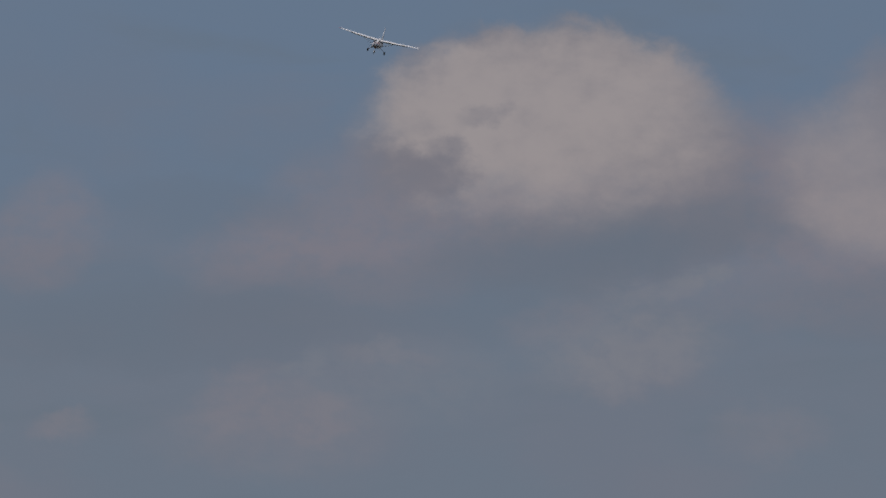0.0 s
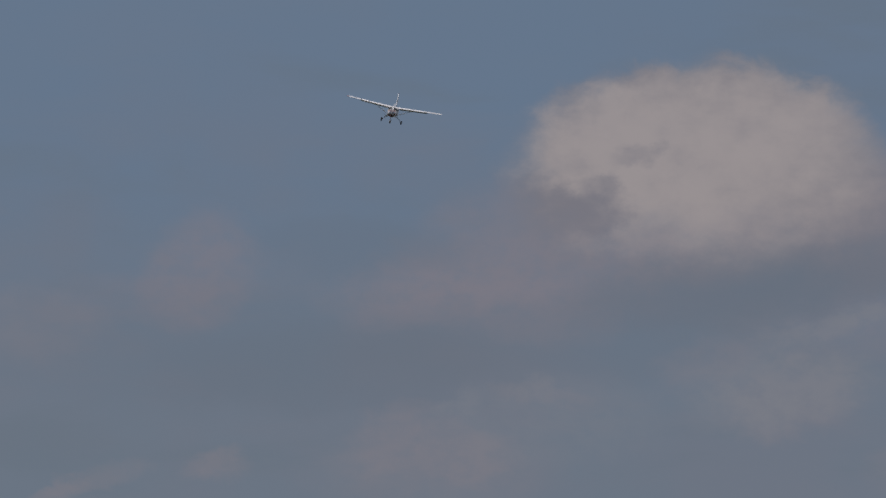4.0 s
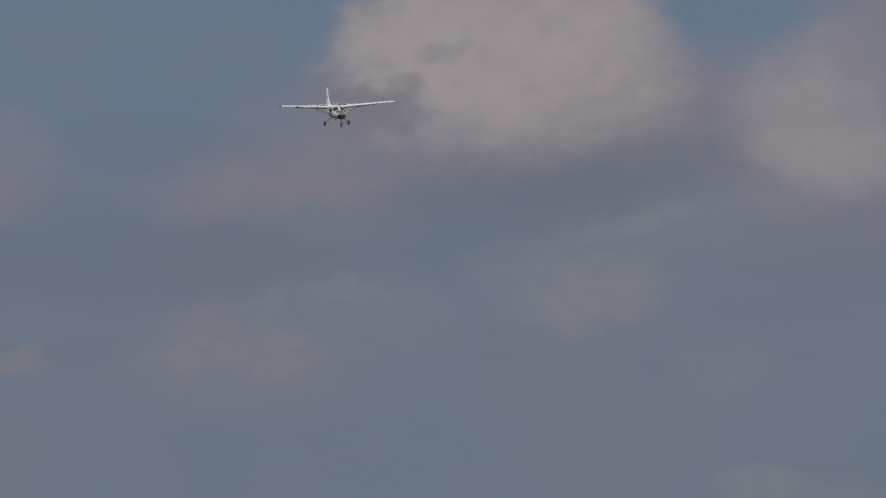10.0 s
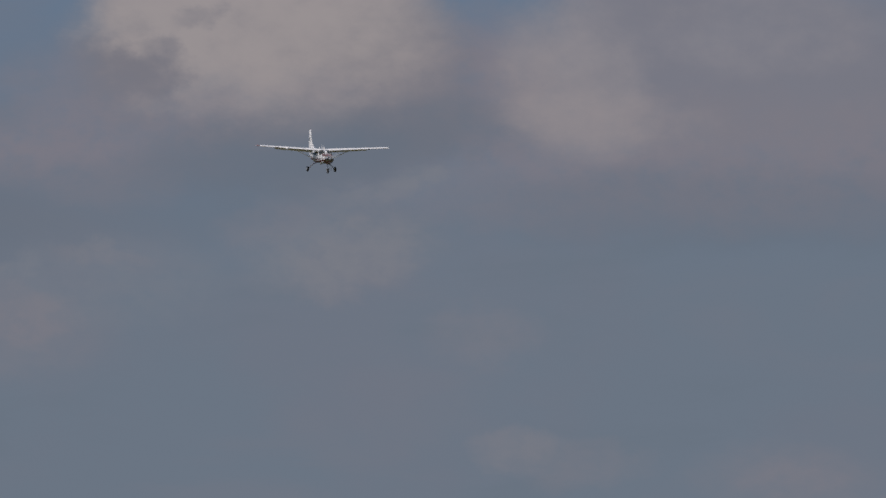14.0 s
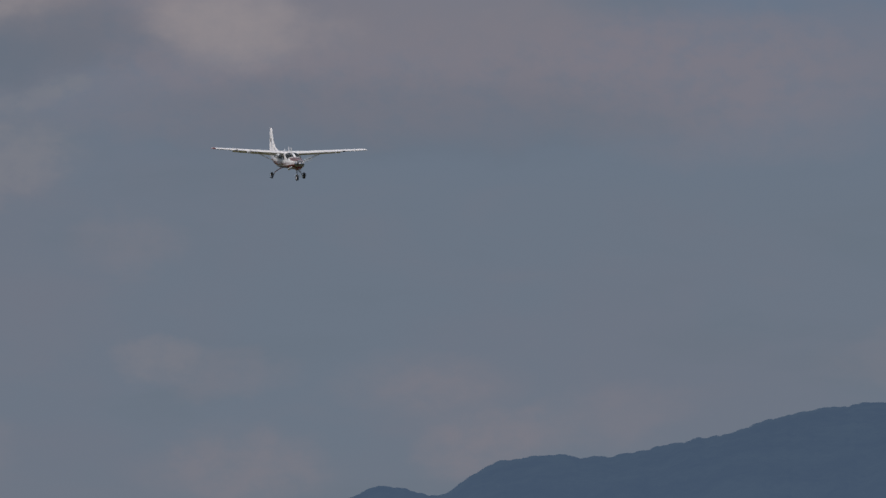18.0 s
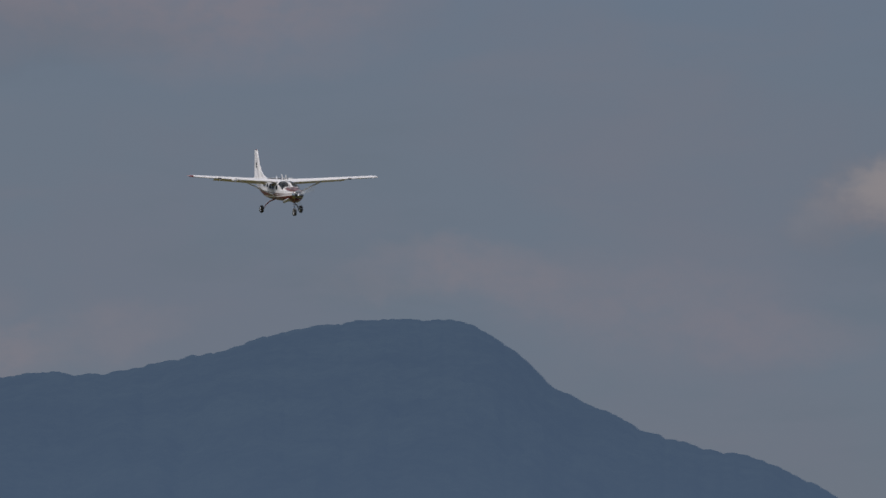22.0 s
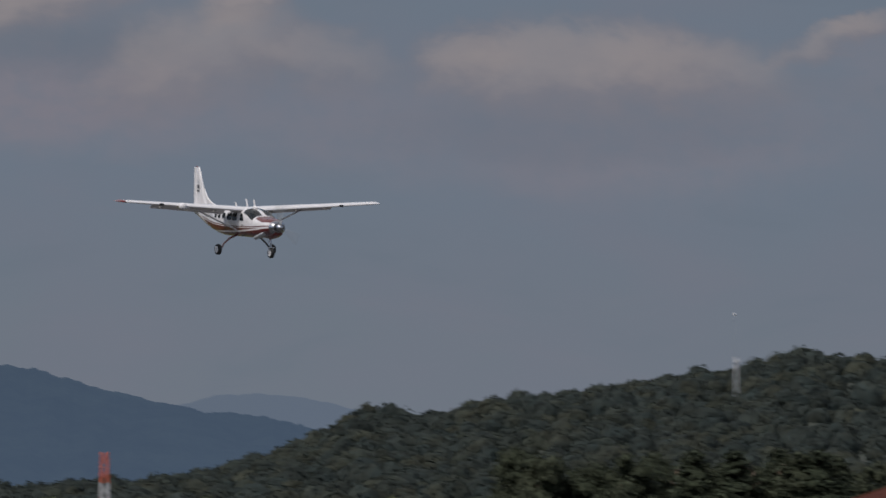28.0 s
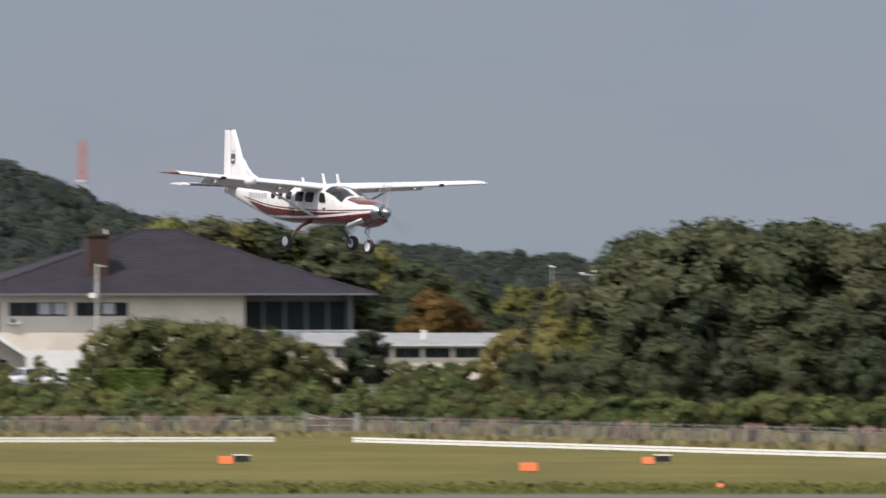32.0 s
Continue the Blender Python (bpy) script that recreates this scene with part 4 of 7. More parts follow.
        tube(bm, (-0.42, side * 1.45, 0.23), (-0.42, side * 1.68, 0.23), 0.06, 0.06, 10)
        part("axle", bm, DARK_STEEL, leg)
        wheel_parts(leg, Matrix.Translation((-0.42, side * 1.64, 0.23)), 0.30, 0.22, "white wheel hub")
    bm = bmesh.new()
    tube(bm, (2.72, 0, 1.15), (2.84, 0, 0.72), 0.075, 0.07, 12)
    tube(bm, (2.84, 0, 0.76), (2.90, 0, 0.36), 0.05, 0.05, 12)
    nose_leg = part("nose_gear_leg", bm, CHROME, ob, "bright metal nose gear strut", True, 50)
    bm = bmesh.new()
    for s in (1, -1):
        loft(bm, [[Vector((2.90 + 0.035 * math.cos(a * math.tau / 8), s * w + 0.015 * math.sin(a * math.tau / 8), z)) for a in range(8)] for z, w in ((0.46, 0.10), (0.34, 0.14), (0.16, 0.14))])
    box(bm, 2.84, 2.96, -0.15, 0.15, 0.42, 0.48)
    part("fork", bm, WHITE, nose_leg, "white fork", True, 40)
    bm = bmesh.new()
    tube(bm, (2.76, 0, 0.98), (2.60, 0, 0.76), 0.025)
    tube(bm, (2.60, 0, 0.76), (2.88, 0, 0.48), 0.025)
    part("torque_link", bm, WHITE, nose_leg)
    wheel_parts(nose_leg, Matrix.Translation((2.92, 0, 0.16)), 0.29, 0.2, "white wheel hub")

    # nose: bright intake lip, chin intake, exhaust, spinner and blades
    bm = bmesh.new()
    loft(bm, [[hull_over(x, k * 12, 0.014) for k in range(30)] for x in (3.60, 3.70, 3.79, 3.855)])
    part("intake_lip", bm, CHROME, ob, "polished metal nose ring", True, 50)
    for s in (1, -1):
        bm = bmesh.new()
        turned(bm, [(0.0, 0.11), (0.012, 0.115), (0.02, 0.09)], Matrix.Translation((3.855, s * 0.19, 1.53)), 14)
        part("air_intake", bm, BLACK, ob, "dark air intake")
    bm = bmesh.new()
    loft(bm, [[Vector((x, w * math.cos(a * math.tau / 16), z + h * math.sin(a * math.tau / 16))) for a in range(16)] for x, w, h, z in ((3.78, 0.26, 0.10, 1.24), (3.4, 0.30, 0.13, 1.12), (2.9, 0.28, 0.12, 1.03), (2.5, 0.2, 0.05, 1.0))])
    part("chin_cowl", bm, DEEP_RED, ob, "deep red chin cowling", True, 50)
    bm = bmesh.new()
    path = [Vector((3.15, -0.52, 1.22)), Vector((2.95, -0.68, 1.12)), Vector((2.78, -0.74, 1.04)), Vector((2.52, -0.75, 0.98))]
    loft(bm, [[p + Vector((0.25 * 0.12 * math.sin(a * math.tau / 14), 0.12 * math.cos(a * math.tau / 14), 0.12 * math.sin(a * math.tau / 14))) for a in range(14)] for p in path])
    part("exhaust_pipe", bm, STEEL, ob, "wide metal exhaust pipe", True, 50)
    # roof aerials
    for x, h in ((0.78, 0.46), (-0.20, 0.46), (-1.6, 0.25)):
        bm = bmesh.new()
        box(bm, x - 0.10, x + 0.08, -0.018, 0.018, 2.47, 2.55 + h, Matrix.Shear("YZ", 4, (0, 0)))
        for v in bm.verts:
            if v.co.z > 2.51:
                v.co.x += -0.24 if v.co.x > x - 0.05 else -0.18
        part("aerial", bm, WHITE, ob, "white blade aerial")
    bm = bmesh.new()
    turned(bm, [(-0.3, 0.01), (-0.15, 0.10), (0.1, 0.11), (0.3, 0.02)], Matrix.Translation((0.75, 0, 2.56)), 14)
    part("roof_fairing", bm, WHITE, ob, "", True)
    # propeller about its own hub
    bm = bmesh.new()
    turned(bm, [(0.0, 0.20), (0.06, 0.22), (0.16, 0.19), (0.28, 0.12), (0.36, 0.03)], Matrix.Identity(4), 24)
    prop = part("propeller", bm, CHROME, ob, "polished spinner with dark blades", True, 60)
    prop.location = (3.86, 0, 1.57)
    for k in range(3):
        turn = pose(0, 0, 0, k * 120, 0, 0)
        bm = bmesh.new()
        rings = []
        for r, w, tw in ((0.12, 0.05, 70), (0.3, 0.06, 55), (0.6, 0.075, 40), (0.95, 0.07, 28), (1.25, 0.055, 20), (1.34, 0.03, 18)):
            c, s = math.cos(radians(tw)), math.sin(radians(tw))
            rings.append([turn @ Vector((0.1 + w * math.cos(a * math.tau / 10) * s + 0.015 * math.sin(a * math.tau / 10) * c, w * math.cos(a * math.tau / 10) * c, r)) for a in range(10)])
        loft(bm, rings)
        part("blade", bm, BLADE_GREY, prop, "dark propeller blade", True, 50)
    return ob, prop


plane, propeller = make_plane()


# ---- woods ----
def ball(grade):
    """Corners and triangles of a coarse round blob."""
    bm = bmesh.new()
    bmesh.ops.create_icosphere(bm, subdivisions=grade, radius=1.0)
    v = np.array([x.co for x in bm.verts])
    f = np.array([[q.index for q in face.verts] for face in bm.faces])
    bm.free()
    return v, f


FINE_BALL, COARSE_BALL = ball(2), ball(1)


def blobs(rng, centres, across, up, rough, shape):
    """Many uneven blobs in one: corners, triangles and rounded normals."""
    k = len(centres)
    BALL_V, BALL_F = shape
    wob = 1 + rng.normal(scale=rough, size=(k, len(BALL_V)))
    v = centres[:, None] + BALL_V[None] * wob[..., None] * np.stack([across, across, up], -1)[:, None]
    f = BALL_F[None] + (np.arange(k) * len(BALL_V))[:, None, None]
    nrm = np.broadcast_to(BALL_V[None], v.shape) + rng.normal(scale=0.25, size=v.shape)
    return v.reshape(-1, 3), f.reshape(-1, 3), nrm.reshape(-1, 3)


def as_triangles(quads):
    return np.concatenate([quads[:, [0, 1, 2]], quads[:, [0, 2, 3]]])


def hill_woods():
    """The crowns that cover the hill: rounded bodies set with leaf clumps."""
    rng = np.random.default_rng(11)
    k = 7000
    far = np.sqrt(rng.uniform(1780**2, 2450**2, k))
    az = rng.uniform(-12.4, 3.6, k)
    x, y = far * np.sin(np.radians(az)), far * np.cos(np.radians(az))
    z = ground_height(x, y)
    radius = rng.uniform(2.2, 3.9, k) * np.where(rng.random(k) < 0.12, 1.25, 1.0)
    tall = radius * rng.uniform(0.6, 0.95, k) + rng.uniform(0, 1.6, k) * rng.random(k)
    centre = np.stack([x, y, z + tall * 0.25 + np.where(rng.random(k) < 0.08, 1.3, 0.0)], -1)
    v1, f1, n1 = blobs(rng, centre, radius * 0.86, tall * 0.82, 0.11, FINE_BALL)
    n1 = n1 + np.array([0, -0.25, 0.35])
    # sprays stand off the crowns, deep enough to hide their round bodies
    each = 60
    way = rng.normal(size=(k, each, 3))
    way[..., 2] = np.abs(way[..., 2]) * 1.1 - 0.2
    way[..., 1] -= 0.35
    way /= np.linalg.norm(way, axis=2, keepdims=True)
    place = centre[:, None] + way * rng.uniform(0.84, 1.0, (k, each))[..., None] * np.stack([radius, radius, tall], -1)[:, None]
    face = way + rng.normal(scale=0.3, size=way.shape)
    v2, f2 = clumps(rng, place.reshape(-1, 3), face.reshape(-1, 3), rng.uniform(0.28, 0.62, k * each))
    n2 = np.repeat((way + np.array([0, -0.25, 0.45]) + rng.normal(scale=0.1, size=way.shape)).reshape(-1, 3), 4, 0)
    v = np.concatenate([v1, v2])
    f = np.concatenate([f1, as_triangles(f2) + len(v1)])
    nrm = np.concatenate([n1, n2])
    nrm /= np.linalg.norm(nrm, axis=1, keepdims=True)
    tagged(new("hill_forest", mesh_quick("hill_forest", v, f, LEAF_HILL, True, nrm)), "dense dark green broadleaf forest covering a hill", "forest", kind="stuff")


hill_woods()


def crown_mesh(name, seed, mat, lobes, count, size, solid=True, loose=0.0):
    """A crown of leaf sprays, deep and uneven, over lobes given as (x, y, z, radius across, radius up)."""
    rng = np.random.default_rng(seed)
    lobes = np.array(lobes, float)
    heart = lobes[:, :3].mean(0) - np.array([0, 0, 1.2])
    shell = lobes
    if solid:
        # the dense inside, so that hollows between lobes stay shallow
        inner = lobes[::2].copy()
        inner[:, :2] = heart[:2] + 0.72 * (inner[:, :2] - heart[:2])
        inner[:, 2] -= 0.12 * inner[:, 4]
        inner[:, 3:] *= 1.22
        lobes = np.concatenate([lobes, inner])
    v1, f1, n1 = blobs(rng, lobes[:, :3], lobes[:, 3] * (0.82 - 0.3 * loose), lobes[:, 4] * (0.82 - 0.3 * loose), 0.2, COARSE_BALL)
    around = v1 - heart
    n1 = 0.15 * n1 + around / np.linalg.norm(around, axis=1, keepdims=True)
    weight = shell[:, 3] ** 1.8
    pick = rng.choice(len(shell), count, p=weight / weight.sum())
    way = rng.normal(size=(count, 3))
    way[:, 2] += 0.2
    way /= np.linalg.norm(way, axis=1, keepdims=True)
    reach = np.where(rng.random(count) < 0.12, rng.uniform(1.1, 1.45 + loose, count), rng.uniform(0.78, 1.16 + loose, count))[:, None]
    place = shell[pick, :3] + way * reach * shell[pick][:, [3, 3, 4]]
    whole = place - heart
    whole /= np.linalg.norm(whole, axis=1, keepdims=True)
    v2, f2 = clumps(rng, place, 0.7 * way + 0.5 * whole + rng.normal(scale=0.45, size=way.shape), rng.uniform(0.5, 1.25, count) * size)
    n2 = np.repeat(0.30 * way + 0.85 * whole + rng.normal(scale=0.28, size=way.shape), 4, 0)
    v = np.concatenate([v1, v2])
    f = np.concatenate([f1, as_triangles(f2) + len(v1)])
    nrm = np.concatenate([n1, n2])
    nrm /= np.linalg.norm(nrm, axis=1, keepdims=True)
    return mesh_quick(name, v, f, mat, True, nrm)


def broad_lobes(seed, tall, wide, start=0.25, k=46):
    r = random.Random(seed)
    out = []
    for i in range(k):
        q = (i + r.random()) / k
        h = start + (1 - start) * q
        reach = wide * (0.3 + 0.7 * math.sin(math.pi * min(1, 0.15 + 0.85 * q)) ** 0.7) * (1.0 - 0.5 * max(0, q - 0.6))
        a = r.uniform(0, math.tau)
        d = reach * r.uniform(0.2, 0.92) ** 0.7
        rad = wide * r.uniform(0.17, 0.36) * (1.1 - 0.35 * q)
        out.append((d * math.cos(a), d * math.sin(a), tall * h - rad * 0.6, rad, rad * r.uniform(0.65, 0.9)))
    return out


def cone_lobes(seed, tall, wide, k=34):
    r = random.Random(seed)
    out = []
    for i in range(k):
        q = (i + 0.5) / k
        reach = wide * (1 - q) ** 0.75
        a = i * 2.4 + r.uniform(-0.4, 0.4)
        rad = 0.15 * wide + 0.36 * reach * r.uniform(0.75, 1.25)
        out.append((0.6 * reach * math.cos(a), 0.6 * reach * math.sin(a), tall * (0.08 + 0.9 * q), rad, rad * 0.75))
    return out


def pad_lobes(seed, tall, wide):
    r = random.Random(seed)
    out = []
    for i in range(7):
        q = i / 6
        a = i * 2.2 + r.uniform(-0.3, 0.3)
        d = wide * (1 - q) * 0.65
        out.append((d * math.cos(a), d * math.sin(a), tall * (0.32 + 0.63 * q), wide * (0.5 - 0.24 * q), 0.14 * wide))
    return out


def shaggy_lobes(seed, tall, wide):
    """A loose young conifer: uneven tiers of drooping boughs and a wispy top."""
    r = random.Random(seed)
    out = []
    for i in range(15):
        q = (i + r.random()) / 15
        reach = wide * (1 - q) ** 0.8 * r.uniform(0.45, 1.25)
        a = r.uniform(0, math.tau)
        rad = (0.10 + 0.22 * (1 - q)) * wide * r.uniform(0.7, 1.2)
        out.append((0.75 * reach * math.cos(a), 0.75 * reach * math.sin(a), tall * (0.08 + 0.88 * q), rad, rad * r.uniform(0.6, 1.3)))
    return out


def trunk_mesh(name, seed, tall, thick, limbs=5):
    r = random.Random(seed)
    bm = bmesh.new()
    p, rad = Vector((0, 0, -0.4)), thick
    for k in range(5):
        q = p + Vector((r.uniform(-0.05, 0.05) * tall, r.uniform(-0.05, 0.05) * tall, tall * 0.19))
        tube(bm, p, q, rad, rad * 0.75, 7, caps=k in (0, 4))
        if k > 0:
            for _ in range(limbs // 4 + 1):
                a = r.uniform(0, math.tau)
                tube(bm, q, q + Vector((math.cos(a), math.sin(a), r.uniform(0.5, 1.1))) * tall * 0.09, rad * 0.5, rad * 0.15, 5)
        p, rad = q, rad * 0.75
    return mesh_of(name, bm, BARK, True)


# every kind of tree: crown meshes and a trunk, 10 m tall, to be scaled
KINDS = {}


def kind_of_tree(key, mat, lobes, count, size, trunk_tall, seeds):
    KINDS[key] = ([crown_mesh("crown", s, mat, lobes(s), count, size, key != "pine", {"scrub": 0.5, "young_pine": 0.45, "bush": 0.25, "pine": 0.25, "lime": 0.2}.get(key, 0.1)) for s in seeds], trunk_mesh("trunk", seeds[0], trunk_tall, 0.22))


kind_of_tree("broad", LEAF_BROAD, lambda s: broad_lobes(s, 10, 4.0), 9000, 0.15, 8.0, (1, 2, 3, 4))
kind_of_tree("dark", LEAF_DARK, lambda s: broad_lobes(s, 10, 3.6, 0.12, 44), 6500, 0.15, 8.0, (5, 6, 7))
kind_of_tree("cedar", LEAF_DARK, lambda s: cone_lobes(s, 10, 2.3), 6000, 0.13, 9.0, (8, 9, 10))
kind_of_tree("green_cedar", LEAF_CEDAR, lambda s: cone_lobes(s, 10, 2.6), 6000, 0.13, 9.0, (31, 32))
kind_of_tree("lime", LEAF_LIME, lambda s: broad_lobes(s, 10, 3.8), 6500, 0.15, 8.0, (11, 12))
kind_of_tree("lime_cone", LEAF_LIME, lambda s: cone_lobes(s, 10, 3.0), 6000, 0.14, 9.0, (33,))
kind_of_tree("rust", LEAF_RUST, lambda s: broad_lobes(s, 10, 4.6), 4500, 0.18, 8.0, (13,))
kind_of_tree("amber", LEAF_AMBER, lambda s: broad_lobes(s, 10, 4.2), 4500, 0.18, 8.0, (14,))
kind_of_tree("pine", LEAF_PINE, lambda s: pad_lobes(s, 10, 5.0), 3600, 0.2, 9.4, (15, 16, 17))
kind_of_tree("young_pine", LEAF_YOUNG, lambda s: shaggy_lobes(s, 10, 3.6), 4200, 0.18, 9.6, (18, 19, 20))
kind_of_tree("bush", LEAF_HEDGE, lambda s: broad_lobes(s, 10, 5.6, 0.05, 36), 5200, 0.20, 6.0, (21, 22, 23))
kind_of_tree("scrub", LEAF_SCRUB, lambda s: broad_lobes(s, 10, 6.4, 0.02, 30), 3600, 0.25, 6.0, (24, 25, 26))
WORDS = {
    "broad": ("broadleaf_tree", "spreading green broadleaf tree with a full crown", "tree"),
    "dark": ("evergreen_tree", "dense dark evergreen tree in shade", "tree"),
    "cedar": ("cedar_tree", "tall dark conical cedar tree", "tree"),
    "green_cedar": ("conifer_tree", "green conical conifer tree", "tree"),
    "lime": ("light_green_tree", "yellow-green leafy tree in sunlight", "tree"),
    "lime_cone": ("light_conifer_tree", "pointed yellow-green conifer tree", "tree"),
    "rust": ("maple_tree", "small maple tree with rusty red leaves", "tree"),
    "amber": ("autumn_tree", "broadleaf tree turning amber yellow", "tree"),
    "pine": ("garden_pine", "trained garden pine with layered pads of needles", "tree"),
    "young_pine": ("young_pine", "feathery young pine tree behind the fence", "tree"),
    "bush": ("bush", "large rounded clipped green bush", "bush"),
    "scrub": ("scrub_bush", "rough low green scrub behind the airfield fence", "bush"),
}
tree_rng = random.Random(77)


def plant(key, az, far, tall, wide=1.0, group=""):
    """A tree of a kind at a place, tall metres, wide times its usual spread."""
    crowns, trunk = KINDS[key]
    name, label, category = WORDS[key]
    m = spot(az, far)
    x, y = m.translation.x, m.translation.y
    s = tall / 10
    at = Matrix.Translation((x, y, float(ground_height(x, y)))) @ pose(0, 0, 0, 0, 0, tree_rng.uniform(0, 360)) @ Matrix.Diagonal((s * wide, s * wide, s, 1))
    ob = thing(name, label, category, group, at=at)
    share("trunk", trunk, ob, Matrix.Identity(4))
    share("crown", tree_rng.choice(crowns), ob, Matrix.Identity(4))
    return ob


def jit(a):
    return tree_rng.uniform(-a, a)


# tall wood close behind the fence
for az, far, tall, key in ((1.02, 838, 12.0, "broad"), (1.14, 826, 15.5, "broad"), (1.32, 842, 17.5, "dark"), (1.48, 826, 17.8, "broad"), (1.66, 840, 18.4, "broad"), (1.84, 828, 18.0, "dark"),
                           (2.02, 840, 18.6, "broad"), (2.2, 826, 18.2, "broad"), (2.38, 838, 18.4, "dark"), (2.56, 824, 18.0, "broad"), (2.74, 836, 17.8, "broad"), (2.95, 822, 17.5, "dark"),
                           (3.15, 834, 17.5, "broad"), (3.4, 822, 17.0, "broad"), (3.7, 830, 17.0, "dark"), (4.0, 820, 16.5, "broad"),
                           (1.2, 808, 11.0, "broad"), (1.6, 806, 12.0, "dark"), (2.0, 806, 12.5, "broad"), (2.4, 804, 12.0, "broad"), (2.8, 802, 12.0, "dark"), (3.2, 800, 12.0, "broad"),
                           (1.0, 806, 8.5, "broad"), (1.4, 800, 8.5, "broad"), (1.8, 799, 8.0, "dark"), (2.2, 797, 8.5, "broad"), (2.6, 795, 8.0, "broad"), (3.0, 793, 8.0, "dark")):
    plant("broad" if key == "dark" and far > 806 else key, az + jit(0.03), far, tall + jit(0.4) - (1.0 if far > 820 else 0.3), 1.0, "wood behind the fence")
for az, far, tall, key in ((0.70, 830, 12.2, "lime_cone"), (0.80, 836, 11.5, "green_cedar"), (0.88, 815, 9.5, "lime_cone"), (0.60, 838, 9.0, "green_cedar"), (0.42, 842, 7.6, "lime"), (0.52, 820, 6.5, "broad"), (0.75, 812, 7.0, "broad")):
    plant(key, az, far, tall)
# trees round the car park and the houses
for az, far, tall, key in ((-4.70, 1052, 19.0, "cedar"), (-4.82, 1056, 17.5, "cedar"), (-4.58, 1050, 17.0, "cedar"), (-4.94, 1050, 16.0, "green_cedar"), (-5.10, 1048, 13.5, "green_cedar"), (-5.25, 1046, 15.0, "green_cedar"),
                           (-4.48, 1056, 14.5, "cedar"), (-4.66, 1060, 18.4, "cedar"), (-4.76, 1046, 16.5, "cedar"), (-5.17, 1052, 11.5, "cedar")):
    plant(key, az, far, tall, 1.35, "cedars beside the house")
for az, far, tall, key in ((-3.52, 1010, 15.0, "broad"), (-3.40, 1020, 13.0, "broad"), (-3.66, 1016, 11.5, "broad"), (-3.30, 1012, 11.0, "dark"), (-4.20, 1030, 6.2, "rust"), (-4.08, 1033, 5.6, "rust"), (-0.06, 1058, 9.6, "amber"), (0.06, 1062, 8.2, "amber")):
    plant(key, az, far, tall)
for k in range(46):
    az = -8.6 + 5.9 * k / 45 + jit(0.05)
    tall = 12.5 + jit(1.6) - (2.0 if -6.3 < az < -5.3 else 0)
    plant("dark", az, 1140 + jit(16), tall - (1.5 if -7.8 < az < -6.6 else 0), 1.15, "dark trees behind the house")
for az, tall, wide in ((-7.56, 13.7, 1.7), (-7.31, 13.6, 1.9), (-7.04, 13.9, 1.8), (-6.92, 13.5, 1.9), (-6.79, 13.7, 1.9), (-6.68, 13.0, 1.7)):
    plant("cedar", az, 1116 + jit(4), tall, wide, "dark trees behind the house")
for k in range(13):
    az = -1.75 + 2.6 * k / 12 + jit(0.06)
    plant("broad" if k % 2 else "lime", az, 1150 + jit(25), float(np.interp(az, (-1.2, -0.9, -0.78, -0.5, -0.29, 0.16, 0.75), (17.9, 17.0, 15.8, 14.8, 13.4, 10.4, 9.0))) + jit(0.5), 1.1, "trees behind the clubhouse")
plant("broad", -0.68, 1152, 18.0, 0.6, "trees behind the clubhouse")
for k in range(12):
    plant("dark" if k % 3 else "broad", -0.2 + 1.7 * k / 11 + jit(0.05), 1085 + jit(20), (9.5 if k < 2 else 7.0) + jit(1.2), 1.2, "trees behind the clubhouse")
for k in range(24):
    az = -11.7 + 4.6 * k / 23 + jit(0.06)
    plant(("lime", "broad", "dark", "broad")[k % 4], az, 905 + jit(22), 7.8 + jit(1.4), 1.25, "trees beyond the field's edge")
for k in range(14):
    plant(("broad", "lime", "dark")[k % 3], -8.6 + 2.0 * k / 13 + jit(0.05), 838 + jit(16), 6.0 + jit(1.2), 1.2, "trees beyond the field's edge")
plant("dark", -6.42, 802, 8.4, 1.15)
plant("dark", -6.5, 806, 6.6, 1.1)
plant("dark", -6.32, 808, 6.2, 1.1)
for k in range(9):
    plant("pine", -5.05 + 1.12 * k / 8 + jit(0.03), 1036 + jit(4), 6.2 + jit(0.9), 0.95, "garden pines behind the car park")
for k in range(4):
    plant("pine", -6.02 + 0.62 * k / 3 + jit(0.04), 1034 + jit(4), 6.0 + jit(0.6), 0.85, "garden pines behind the car park")
for k in range(22):
    plant("young_pine", -4.98 + 2.75 * k / 21 + jit(0.05), 846 + jit(10), 5.4 + jit(1.1), 1.1, "young pines before the car park")
for az, tall in ((-2.03, 6.6), (-1.90, 7.2), (-1.77, 7.3), (-1.64, 7.0), (-1.52, 6.8), (-1.40, 6.9), (-1.28, 6.6), (-1.17, 6.0), (-1.06, 6.2), (-0.96, 5.6), (-0.84, 5.0), (-0.46, 6.0), (-0.7, 3.0), (-0.24, 3.1), (-0.1, 3.0), (0.05, 3.1), (0.2, 3.3)):
    plant("dark" if tall == 6.0 else "bush", az, 882 + jit(6), tall, 1.35 if tall == 6.0 else 0.95 if tall > 4 else 1.3, "bushes before the clubhouse")
for k in range(130):
    az = -8.7 + 12.4 * k / 129 + jit(0.05)
    low = 0.45 if -6.25 < az < -5.35 else 0.8 if az < -1.3 else 1.0
    plant(("scrub", "scrub", "bush")[k % 3], az, 800 + jit(12) - (20 if az > 0.3 else 0), (3.2 + jit(0.6)) * low, 1.1, "scrub behind the fence")
